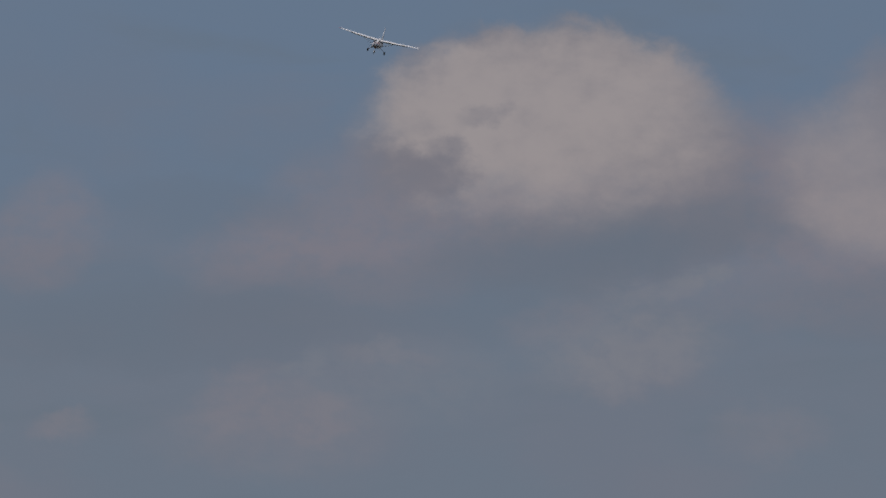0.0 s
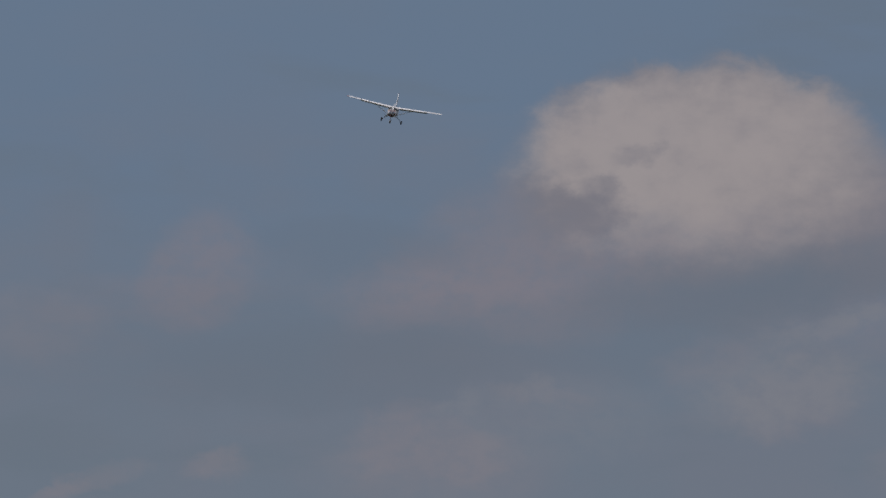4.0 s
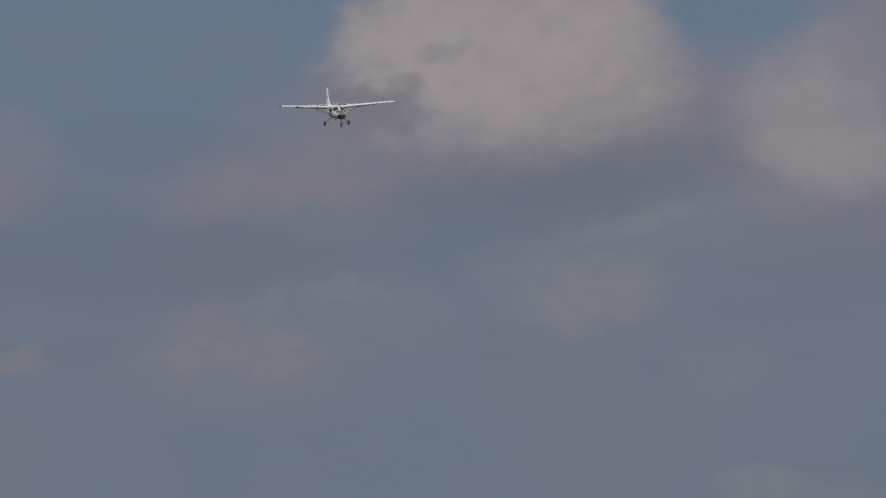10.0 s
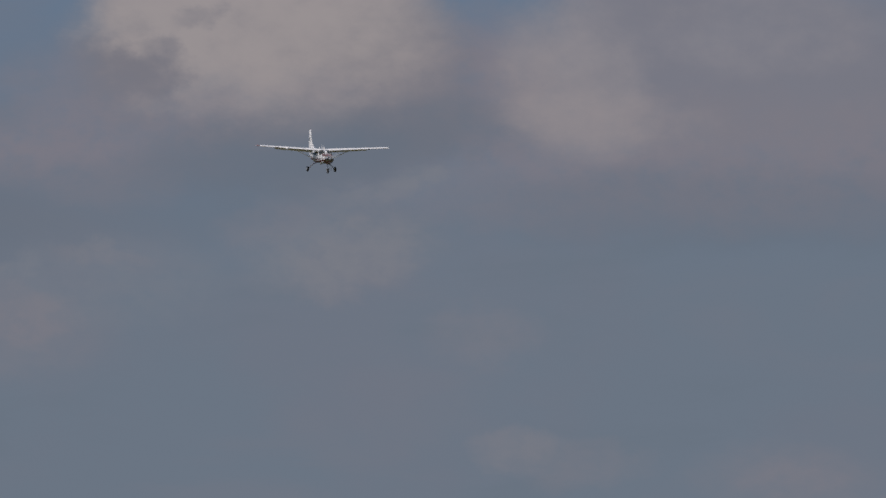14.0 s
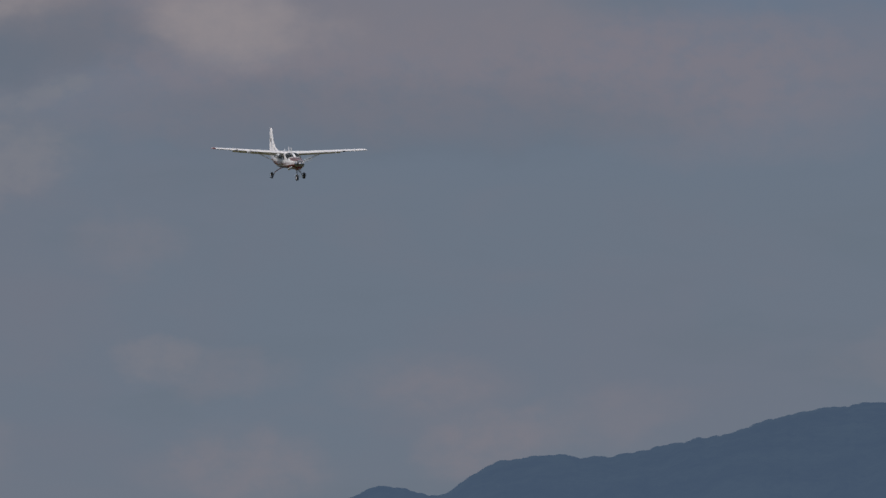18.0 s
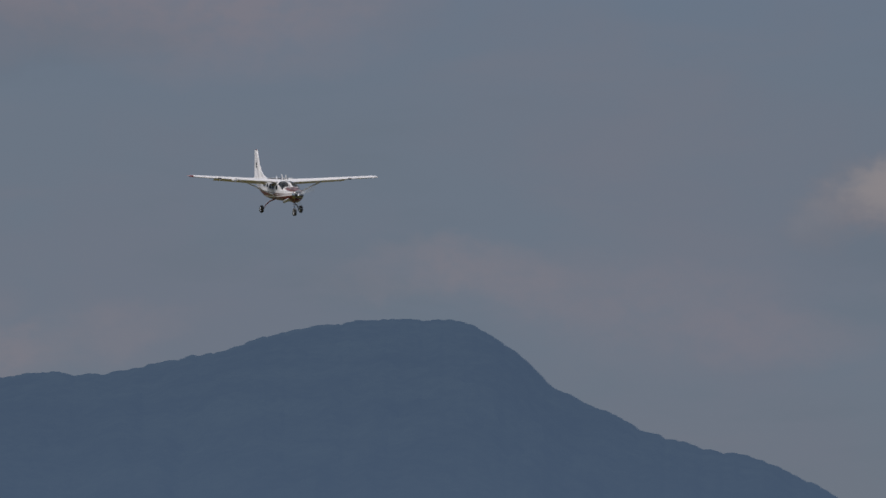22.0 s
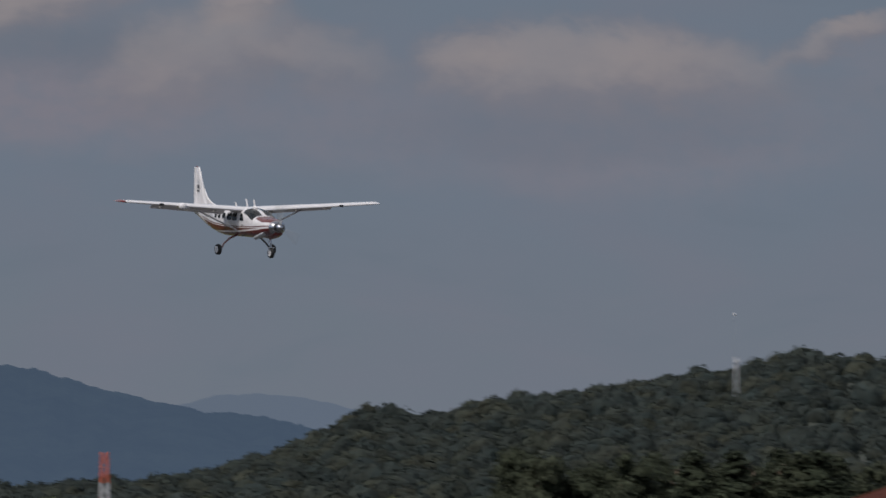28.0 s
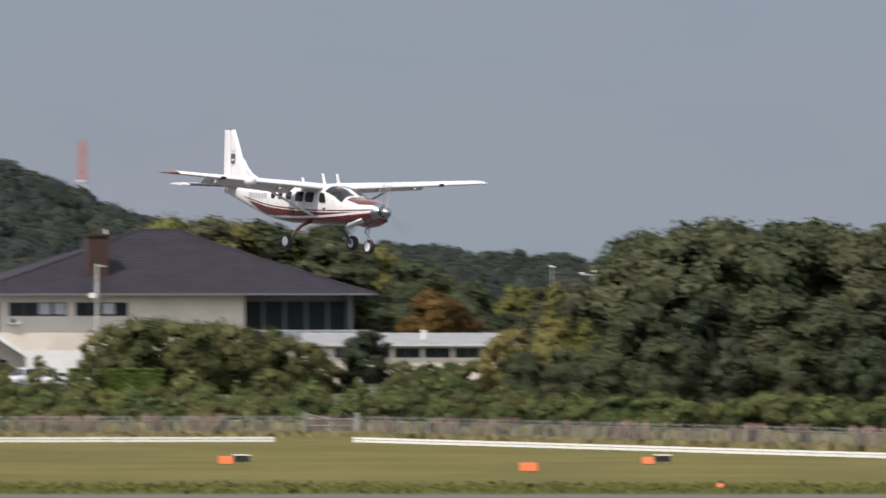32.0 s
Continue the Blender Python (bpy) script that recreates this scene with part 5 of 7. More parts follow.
for k in range(80):
    az = -8.7 + 12.4 * k / 79 + jit(0.08)
    low = 0.5 if -6.25 < az < -5.35 else 1.0
    plant(("scrub", "scrub", "young_pine", "scrub", "bush")[k % 5], az, 824 + jit(8) - (14 if az > 0.3 else 0), (3.9 + jit(0.8)) * low, 1.0, "scrub behind the fence")


for k in range(12):
    plant("dark" if k % 3 else "bush", -6.62 + 1.2 * k / 11 + jit(0.02), 1042 + jit(3), (4.6 if k % 3 else 3.4) + jit(0.6), 0.8, "shrubs before the house")


def make_hedge(az0, az1, far, tall):
    """A clipped hedge: a dense box of leaf clumps."""
    rng = np.random.default_rng(61)
    a, b = spot(az0, far).translation, spot(az1, far).translation
    run = b - a
    k = 2600
    u, side, h = rng.uniform(0, 1, k), rng.choice([-0.6, 0.6], k), rng.uniform(0, 1, k)
    top = rng.random(k) < 0.35
    across = np.where(top, rng.uniform(-0.6, 0.6, k), side)
    height = np.where(top, tall, h * tall) + rng.normal(scale=0.05, size=k)
    place = np.stack([u * run.length, across, height], -1)
    way = np.stack([0 * u, np.where(top, 0, np.sign(side)), np.where(top, 1.0, 0.1)], -1)
    v, f = clumps(rng, place, way + rng.normal(scale=0.3, size=way.shape), rng.uniform(0.12, 0.26, k))
    ob = thing("hedge", "clipped bright green hedge before the clubhouse", "hedge", at=pose(a.x, a.y, float(ground_height(a.x, a.y)), 0, 0, math.degrees(math.atan2(run.y, run.x))))
    share("leaves", mesh_quick("leaves", v, f, LEAF_BRIGHT, True, np.repeat(way + rng.normal(scale=0.2, size=way.shape), 4, 0)), ob, Matrix.Identity(4))
    bm = bmesh.new()
    box(bm, 0.1, run.length - 0.1, -0.5, 0.5, -0.2, tall - 0.1)
    part("core", bm, LEAF_BRIGHT, ob)


make_hedge(-2.3, -1.72, 872, 2.5)


# ---- boundary: fence, gate, white barrier ----
def fence_point(az):
    """The fence runs across, then bends along the landing strip at the gate."""
    t = math.tan(radians(az))
    if az < -0.69:
        a, d = Vector((-11.5, 775.0)), Vector((-96.2, -7.5)).normalized()
    else:
        a, d = Vector((-7.1, 774.0)), Vector((0.552, -0.834))
    s = (t * a.y - a.x) / (d.x - t * d.y)
    return a + d * s


def make_fence(name, stretch, label):
    ob = thing(name, label, "fence", "airfield fence", at=Matrix.Translation((*stretch[0], 0)))
    a = Vector(stretch[0])
    for p, q in zip(stretch, stretch[1:]):
        p, q = Vector(p), Vector(q)
        run = q - p
        turn = math.degrees(math.atan2(run.y, run.x))
        count = int(run.length / 2.1)
        for k in range(count):
            at = p - a + run * k / count
            share("post", FENCE_POST, ob, pose(at.x, at.y, 0, 0, 0, turn))
            share("netting", FENCE_NET, ob, pose(at.x, at.y, 0, 0, 0, turn))
            share("rail", FENCE_RAIL, ob, pose(at.x, at.y, 1.32, 0, 0, turn))
            if k % 2 == 0:
                share("wire", FENCE_WIRE, ob, pose(at.x, at.y, 1.48, 0, 0, turn))


POST_GREY = material("weathered_post", (0.22, 0.22, 0.21), 0.9, vary=0.2, grain=1.0, random_tint=0.2)
bm = bmesh.new()
box(bm, -0.05, 0.05, -0.05, 0.05, -0.3, 1.55)
tube(bm, (0, 0, 1.38), (0, -0.2, 1.66), 0.05, 0.04, 6)
FENCE_POST = mesh_of("post", bm, POST_GREY)
bm = bmesh.new()
box(bm, 0.06, 2.06, -0.005, 0.005, 0.05, 1.34)
FENCE_NET = mesh_of("netting", bm, NETTING)
bm = bmesh.new()
tube(bm, (0, 0.03, 0), (2.12, 0.03, 0), 0.02, 0.02, 6)
FENCE_RAIL = mesh_of("rail", bm, STEEL)
bm = bmesh.new()
for k in range(3):
    tube(bm, (0, -0.08 * k, 0.08 * k), (4.2, -0.08 * k, 0.08 * k), 0.008, 0.008, 4)
FENCE_WIRE = mesh_of("wire", bm, STEEL)
make_fence("fence", [tuple(fence_point(a)) for a in (-8.9, -0.848)], "wire netting fence on grey concrete posts")
make_fence("fence", [tuple(fence_point(a)) for a in (-0.527, 3.9)], "wire netting fence on grey concrete posts")


def make_gate():
    a, b = fence_point(-0.848), fence_point(-0.527)
    run = b - a
    ob = thing("gate", "closed steel field gate with netting", "gate", at=pose(a.x, a.y, 0, 0, 0, math.degrees(math.atan2(run.y, run.x))))
    w = run.length
    for x in (0.0, w):
        bm = bmesh.new()
        box(bm, x - 0.16, x + 0.16, -0.16, 0.16, -0.3, 1.95)
        bmesh.ops.bevel(bm, geom=bm.edges[:], offset=0.03, segments=1, affect="EDGES")
        part("gate_post", bm, POST_GREY, ob, "stout grey gate post")
    for x0, x1 in ((0.22, w / 2 - 0.04), (w / 2 + 0.04, w - 0.22)):
        bm = bmesh.new()
        for z in (0.25, 0.85, 1.4):
            tube(bm, (x0, 0, z), (x1, 0, z), 0.045)
        for x in (x0, x1):
            tube(bm, (x, 0, 0.2), (x, 0, 1.45), 0.045)
        tube(bm, (x0, 0, 1.8) if x0 < 1 else (x0, 0, 1.42), (x1, 0, 1.42), 0.04)
        leaf = part("gate_leaf", bm, POST_GREY, ob, "galvanised gate leaf")
        bm = bmesh.new()
        box(bm, x0, x1, -0.004, 0.004, 0.25, 1.4)
        part("netting", bm, NETTING, leaf)


make_gate()


def make_barrier(points, label):
    """White double-rail barrier on short posts."""
    a = Vector(points[0])
    ob = thing("guard_rail", label, "guard rail", "white guard rails", at=Matrix.Translation((a.x, a.y, 0)))
    for p, q in zip(points, points[1:]):
        p, q = Vector(p), Vector(q)
        run = q - p
        turn = math.degrees(math.atan2(run.y, run.x))
        count = max(1, int(run.length / 4.0))
        step = run.length / count
        bm = bmesh.new()
        box(bm, 0, step - 0.02, -0.05, 0.05, 0.06, 0.24)
        low = mesh_of("rail", bm, WHITE_PLAIN)
        bm = bmesh.new()
        box(bm, 0, step - 0.02, -0.06, 0.06, 0.29, 0.45)
        top = mesh_of("rail", bm, WHITE_PLAIN)
        bm = bmesh.new()
        box(bm, -0.06, 0.06, 0.05, 0.15, -0.3, 0.42)
        post = mesh_of("post", bm, WHITE_PLAIN)
        for k in range(count):
            at = p - a + run * k / count
            m = pose(at.x, at.y, 0, 0, 0, turn)
            share("rail", low, ob, m)
            share("rail", top, ob, m)
            share("post", post, ob, m)


def before_fence(az, back):
    p = fence_point(az)
    return tuple(p * (1 - back / p.length))


make_barrier([before_fence(-8.9, 31), before_fence(-1.035, 30)], "low white-painted double guard rail before the fence")
make_barrier([before_fence(-0.55, 31), before_fence(3.9, 33)], "low white-painted double guard rail before the fence")


def scatter(name, label, category, mat, count, az0, az1, far_of, tall, wide, seed, patchy=False):
    """Upright tufts, past counting."""
    rng = np.random.default_rng(seed)
    az = rng.uniform(az0, az1, count)
    if patchy:
        az = az[np.sin(az * 7.3) + np.sin(az * 17.1 + 1) + rng.normal(scale=0.4, size=count) > 0.35]
        count = len(az)
    far = far_of(az, rng)
    x, y = far * np.sin(np.radians(az)), far * np.cos(np.radians(az))
    h = tall * rng.uniform(0.5, 1.2, count)
    place = np.stack([x, y, ground_height(x, y) + h * 0.4], -1)
    a = rng.uniform(-1.35, 1.35, count)
    across = np.stack([np.cos(a), np.sin(a), 0 * a], -1) * (wide * rng.uniform(0.6, 1.3, count))[:, None]
    lean = rng.normal(scale=0.2, size=(count, 3)) * h[:, None]
    up = np.stack([lean[:, 0], lean[:, 1], h * 0.6], -1)
    v = np.stack([place - across - up * 0.8, place + across - up * 0.8, place + across * 0.5 + up, place - across * 0.6 + up * 0.9], 1).reshape(-1, 3)
    nrm = np.repeat(np.array([[0, -0.25, 0.97]]), 4 * count, 0)
    tagged(new(name, mesh_quick(name, v, np.arange(4 * count).reshape(-1, 4), mat, True, nrm)), label, category, kind="stuff")


def along_fence(az, rng):
    return np.array([fence_point(float(a)).length for a in az]) + rng.uniform(1.5, 5.0, len(az))


scatter("dry_reeds", "dry brown reeds standing along the fence", "reeds", DRY, 3200, -8.8, 3.8, along_fence, 1.6, 0.4, 41, True)
scatter("grass_tufts", "tufts of rough dry grass at the fence foot", "grass", PALE_GRASS, 3500, -8.8, 3.8, lambda az, rng: np.array([fence_point(float(a)).length for a in az]) - rng.uniform(-3, 9, len(az)), 0.45, 0.3, 42)
scatter("weeds", "dark green weeds along the asphalt edge", "weeds", WEED, 9000, -8.5, 3.8, lambda az, rng: rng.triangular(572, 578, 603, len(az)) / np.cos(np.radians(az)), 0.22, 0.16, 43)
scatter("fence_weeds", "low dry weeds under the fence", "weeds", PALE_GRASS, 3600, -8.8, 3.8, along_fence, 1.1, 0.4, 45)
scatter("bank_weeds", "weeds and grass on the bank below the car park", "weeds", WEED, 5200, -8.6, -1.9, lambda az, rng: rng.uniform(806, 892, len(az)), 0.7, 0.5, 46)


# ---- markers in the grass ----
def make_marker(az, far, wide, tall, sign):
    ob = thing("marker_board", "orange marker board with a dark light unit in the grass" if sign else "plain orange marker board in the grass", "marker", "orange field markers", at=spot(az, far, 0, -az))
    bm = bmesh.new()
    box(bm, -wide / 2, wide / 2, -0.35, 0.35, 0.02, tall)
    for v in bm.verts:
        if v.co.z > 0.1:
            v.co.y *= 0.45
    bmesh.ops.bevel(bm, geom=bm.edges[:], offset=0.03, segments=1, affect="EDGES")
    part("board", bm, ORANGE, ob, "orange board")
    if sign:
        bm = bmesh.new()
        box(bm, wide / 2 + 0.05, wide / 2 + 1.15, -0.2, 0.2, 0.18, 0.62)
        unit = part("light_unit", bm, BLACK, ob, "dark light unit")
        bm = bmesh.new()
        box(bm, wide / 2 + 0.02, wide / 2 + 1.2, -0.24, 0.24, 0.62, 0.70)
        part("hood", bm, WHITE_PLAIN, unit, "white hood")
        for x in (0.2, 1.0):
            bm = bmesh.new()
            tube(bm, (wide / 2 + x, 0, -0.1), (wide / 2 + x, 0, 0.2), 0.04)
            part("leg", bm, STEEL, unit)


make_marker(-1.335, 661, 1.05, 0.58, True)
make_marker(0.525, 637, 1.25, 0.62, False)
make_marker(1.26, 661, 0.85, 0.52, True)
make_marker(1.705, 587, 0.42, 0.34, False)
make_marker(-7.25, 760, 0.7, 0.75, False)


# ---- walls and roofs ----
def wall_with_holes(wide, tall, thick, holes):
    """A wall along x, its outer face at y = 0, with rectangular openings (x0, x1, z0, z1) through it."""
    bm = bmesh.new()
    xs = sorted({0.0, wide, *[h[0] for h in holes], *[h[1] for h in holes]})
    zs = sorted({0.0, tall, *[h[2] for h in holes], *[h[3] for h in holes]})

    def solid(i, j):
        if not (0 <= i < len(xs) - 1 and 0 <= j < len(zs) - 1):
            return False
        x, z = (xs[i] + xs[i + 1]) / 2, (zs[j] + zs[j + 1]) / 2
        return not any(h[0] < x < h[1] and h[2] < z < h[3] for h in holes)

    made = {}

    def v(x, y, z):
        key = (round(x, 4), round(y, 4), round(z, 4))
        if key not in made:
            made[key] = bm.verts.new(key)
        return made[key]

    for i in range(len(xs) - 1):
        for j in range(len(zs) - 1):
            if not solid(i, j):
                continue
            x0, x1, z0, z1 = xs[i], xs[i + 1], zs[j], zs[j + 1]
            bm.faces.new((v(x0, 0, z0), v(x1, 0, z0), v(x1, 0, z1), v(x0, 0, z1)))
            bm.faces.new((v(x0, thick, z0), v(x0, thick, z1), v(x1, thick, z1), v(x1, thick, z0)))
            for di, dj, a, b in ((-1, 0, (x0, z1), (x0, z0)), (1, 0, (x1, z0), (x1, z1)), (0, -1, (x0, z0), (x1, z0)), (0, 1, (x1, z1), (x0, z1))):
                if not solid(i + di, j + dj):
                    bm.faces.new((v(a[0], 0, a[1]), v(a[0], thick, a[1]), v(b[0], thick, b[1]), v(b[0], 0, b[1])))
    return bm


def window_in(parent, x0, x1, z0, z1, m, panes=2, mat=None):
    """A framed window set back in its opening."""
    mat = mat or WHITE_PLAIN
    bm = bmesh.new()
    f = 0.07
    for a, b, c, d in ((x0, x1, z0, z0 + f), (x0, x1, z1 - f, z1), (x0, x0 + f, z0 + f, z1 - f), (x1 - f, x1, z0 + f, z1 - f)):
        box(bm, a, b, 0.10, 0.16, c, d, m)
    for k in range(1, panes):
        x = x0 + (x1 - x0) * k / panes
        box(bm, x - 0.03, x + 0.03, 0.10, 0.16, z0 + f, z1 - f, m)
    win = part("window", bm, mat, parent, "framed dark window")
    for k in range(panes):
        a, b = x0 + (x1 - x0) * k / panes, x0 + (x1 - x0) * (k + 1) / panes
        bm = bmesh.new()
        box(bm, a + 0.035, b - 0.035, 0.125, 0.14, z0 + f, z1 - f, m)
        part("pane", bm, GLASS, win)
    return win


def hip_roof(parent, x0, x1, y0, y1, z0, ridge0, ridge1, z1, mat, label, fascia, rows=12):
    """A hipped roof in courses: each slope stepped in rows of tiles; deep eaves with a board round them."""
    ym = (y0 + y1) / 2
    bm = bmesh.new()
    rings = []
    for k in range(rows + 1):
        q = k / rows
        a = (x0 + (ridge0 - x0) * q, y0 + (ym - 0.05 - y0) * q)
        b = (x1 + (ridge1 - x1) * q, y1 + (ym + 0.05 - y1) * q)
        z = z0 + (z1 - z0) * (q * 0.86 + 0.14 * q * q)
        rings.append((a, b, z))
    pts = []
    for k, (a, b, z) in enumerate(rings):
        for lift in ((0.0, 0.016) if 0 < k < rows else (0.0,)):
            zz = z - 0.016 + lift if 0 < k < rows else z
            pts.append([Vector((a[0], a[1], zz)), Vector((b[0], a[1], zz)), Vector((b[0], b[1], zz)), Vector((a[0], b[1], zz))])
    loft(bm, pts)
    roof = part("roof", bm, mat, parent, label)
    bm = bmesh.new()
    for a, b, c, d in ((x0, x1, y0, y0 + 0.12), (x0, x1, y1 - 0.12, y1), (x0, x0 + 0.12, y0 + 0.12, y1 - 0.12), (x1 - 0.12, x1, y0 + 0.12, y1 - 0.12)):
        box(bm, a, b, c, d, z0 - 0.20, z0 - 0.004)
    part("eaves_board", bm, fascia, roof, "pale board under the eaves")
    bm = bmesh.new()
    box(bm, x0 + 0.12, x1 - 0.12, y0 + 0.12, y1 - 0.12, z0 - 0.16, z0 - 0.06)
    part("soffit", bm, fascia, roof)
    # rounded tiles along hips and ridge
    for p, q in (((x0, y0, z0), (ridge0, ym, z1)), ((x1, y0, z0), (ridge1, ym, z1)), ((x0, y1, z0), (ridge0, ym, z1)), ((x1, y1, z0), (ridge1, ym, z1)), ((ridge0, ym, z1), (ridge1, ym, z1))):
        bm = bmesh.new()
        p, q = Vector(p), Vector(q)
        n, turn = 8, (q - p).to_track_quat("Z", "Y").to_matrix()
        skin = []
        for k in range(n + 1):
            f = k / n
            a = p.lerp(q, f)
            if abs(q.z - p.z) > 0.1:
                a.z = z0 + (z1 - z0) * (f * 0.86 + 0.14 * f * f)
            skin.append([a + turn @ Vector((0.13 * math.cos(j * math.tau / 6), 0.13 * math.sin(j * math.tau / 6), 0)) for j in range(6)])
        loft(bm, skin)
        part("ridge_cap", bm, mat, roof)
    return roof


FASCIA = material("eaves_grey", (0.13, 0.13, 0.14), 0.7, vary=0.1, grain=0.6)


BALCONY_BLUE = material("balcony_panel_blue_grey", (0.26, 0.28, 0.32), 0.7, vary=0.1, grain=0.6)


def make_clubhouse():
    """Wide two-storey hall under a great slate-grey hipped roof."""
    at = pose(-50.6, 978.7, 2.0, 0, 0, 11.0)
    ob = thing("clubhouse", "white two-storey clubhouse under a broad slate-grey hipped roof", "building", at=at)
    E, W, D = 9.35, 44.4, 28.8
    hip_roof(ob, 0, W, 0, D, E, 21.3, 25.5, 16.1, GREY_TILE, "broad slate-grey tiled hipped roof", FASCIA, 22)
    o = 2.3
    # the front: pale wall with upper openings
    oy = 1.6
    hole = [(1.2, 3.7, 5.35, 8.55), (4.7, 10.9, 7.05, 8.5), (11.8, 17.4, 7.05, 8.5)]
    wide = 29.9
    m = Matrix.Translation((0.6, oy, -0.1))
    bm = wall_with_holes(wide, E, 0.35, hole)
    bm.transform(m)
    wall = part("front_wall", bm, PLASTER, ob, "pale plastered front wall")
    for k, h in enumerate(hole):
        window_in(wall, *h, m, 3 if k == 0 else 4, DARK_STEEL)
    for x0, y0, length, turn, name in ((4.5, D - o, D - o - oy - 0.36, -90, "side_wall"), (W - o, oy, D - o - oy, 90, "side_wall"), (W - o, D - o, W - o - 4.5, 180, "back_wall")):
        bm = wall_with_holes(length, E, 0.35, [(4.0, 7.0, 5.6, 7.4), (10.0, 13.0, 5.6, 7.4)])
        mm = pose(x0, y0, -0.1, 0, 0, turn) @ Matrix.Translation((0, 0, 0))
        bm.transform(mm)
        # the right-hand wall takes the grey with shade in its colour
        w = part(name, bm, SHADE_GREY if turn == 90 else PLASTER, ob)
        window_in(w, 4.0, 7.0, 5.6, 7.4, mm)
        window_in(w, 10.0, 13.0, 5.6, 7.4, mm)
    wide = 0.6 + wide - o
    # glazed gallery at the far end of the front
    g = Matrix.Translation((o + wide + 0.01, o + 1.5, -0.1))
    span = W - 2 * o - wide - 0.02
    hole = [(0.12 + k * span / 5, (k + 1) * span / 5 - 0.04, 5.2, 8.6) for k in range(5)]
    bm = wall_with_holes(span, E, 0.3, hole)
    bm.transform(g)
    # shade of the recess is put into this wall's grey
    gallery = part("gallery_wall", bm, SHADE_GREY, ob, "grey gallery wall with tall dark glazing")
    for h in hole:
        window_in(gallery, *h, g, 1, DARK_STEEL)
    bm = bmesh.new()
    box(bm, o + wide + 0.01, W - 0.4, o - 1.6, o + 1.49, 4.0, 4.35)
    balcony = part("balcony", bm, GREY_WALL, ob, "grey concrete balcony")
    for k in range(9):
        x = o + wide + 0.3 + k * 1.6
        bm = bmesh.new()
        box(bm, x, x + 0.1, o - 1.55, o - 1.47, 4.35, 5.35)
        part("baluster", bm, GREY_WALL, balcony)
    bm = bmesh.new()
    box(bm, o + wide + 0.1, W - 0.6, o - 1.58, o - 1.44, 5.35, 5.45)
    part("handrail", bm, GREY_WALL, balcony)
    for k in range(8):
        x = o + wide + 0.42 + k * 1.6
        bm = bmesh.new()
        box(bm, x, x + 1.46, o - 1.53, o - 1.49, 4.37, 5.33)
        part("balcony_panel", bm, BALCONY_BLUE, balcony, "blue-grey balcony panel")
    # pale blinds drawn behind some of the upper windows
    for x in (7.9, 9.5, 14.7):
        bm = bmesh.new()
        box(bm, 0.6 + x, 0.6 + x + 1.25, oy + 0.06, oy + 0.09, 7.15, 8.3)
        part("blind", bm, GREY_WALL, wall, "pale window blind")
    # full-height pier, landing and outside stair
    bm = bmesh.new()
    box(bm, -0.5, 1.5, oy - 0.6, oy - 0.003, -0.1, E - 0.2)
    part("pier", bm, PLASTER, ob, "pale full-height pier")
    bm = bmesh.new()
    box(bm, 1.52, 3.6, oy - 1.8, oy - 0.003, 4.65, 4.9)
    landing = part("landing", bm, CONCRETE, ob, "concrete stair landing")
    bm = bmesh.new()
    for k in range(23):
        box(bm, 3.6 + k * 0.31, 3.93 + k * 0.31, oy - 1.8, oy - 0.4, 4.5 - k * 0.2, 4.72 - k * 0.2)
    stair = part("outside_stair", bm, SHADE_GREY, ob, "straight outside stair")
    for y in (oy - 1.86, oy - 0.4):
        bm = bmesh.new()
        v = [Vector((3.6, y, 4.75)), Vector((10.7, y, 0.15)), Vector((10.7, y, 0.65)), Vector((3.6, y, 5.25))]
        loft(bm, [[p for p in v], [p + Vector((0, 0.1, 0)) for p in v]])
        part("stair_wall", bm, WHITE_PLAIN, stair, "white stair parapet")
    bm = bmesh.new()
    box(bm, 1.52, 3.6, oy - 1.86, oy - 1.76, 4.9, 5.2)
    part("parapet", bm, PLASTER, landing)
    # wall-hung cooling unit
    bm = bmesh.new()
    box(bm, 5.3, 6.4, oy - 0.5, oy - 0.003, 6.1, 6.8)
    bmesh.ops.bevel(bm, geom=bm.edges[:], offset=0.04, segments=1, affect="EDGES")
    unit = part("cooling_unit", bm, WHITE_PLAIN, ob, "white wall-hung cooling unit")
    bm = bmesh.new()
    turned(bm, [(0, 0.26), (0.02, 0.26)], Matrix.Translation((5.7, oy - 0.51, 6.45)) @ pose(0, 0, 0, 0, 0, -90), 16)
    part("fan_grille", bm, BLACK, unit)
    # low flat-roofed store and white yard wall
    bm = bmesh.new()
    box(bm, -2.0, 2.9, -3.6, -0.6, -0.2, 2.75)
    store = part("store", bm, PLASTER, ob, "low pale store room")
    bm = bmesh.new()
    box(bm, -2.25, 3.15, -3.9, -0.35, 2.755, 2.98)
    part("flat_roof", bm, GREY_WALL, store, "flat grey roof slab")
    bm = bmesh.new()
    box(bm, 1.7, 2.5, -3.62, -3.604, 0, 2.05)
    part("door", bm, DARK_STEEL, store)
    bm = bmesh.new()
    box(bm, 6.4, 12.6, -3.4, -3.1, -0.2, 3.4)
    part("yard_wall", bm, WHITE_PLAIN, ob, "plain white yard wall")
    # brick chimney on the front slope
    bm = bmesh.new()
    box(bm, 14.2, 16.4, 4.4, 6.8, 11.0, 15.4)
    chimney = part("chimney", bm, BRICK, ob, "square brown brick chimney")
    bm = bmesh.new()
    box(bm, 14.05, 16.55, 4.25, 6.95, 15.404, 15.6)
    part("chimney_cap", bm, BRICK, chimney)
    bm = bmesh.new()
    tube(bm, (16.1, 4.6, 15.6), (16.1, 4.6, 16.1), 0.12)
    part("vent", bm, WHITE_PLAIN, chimney)
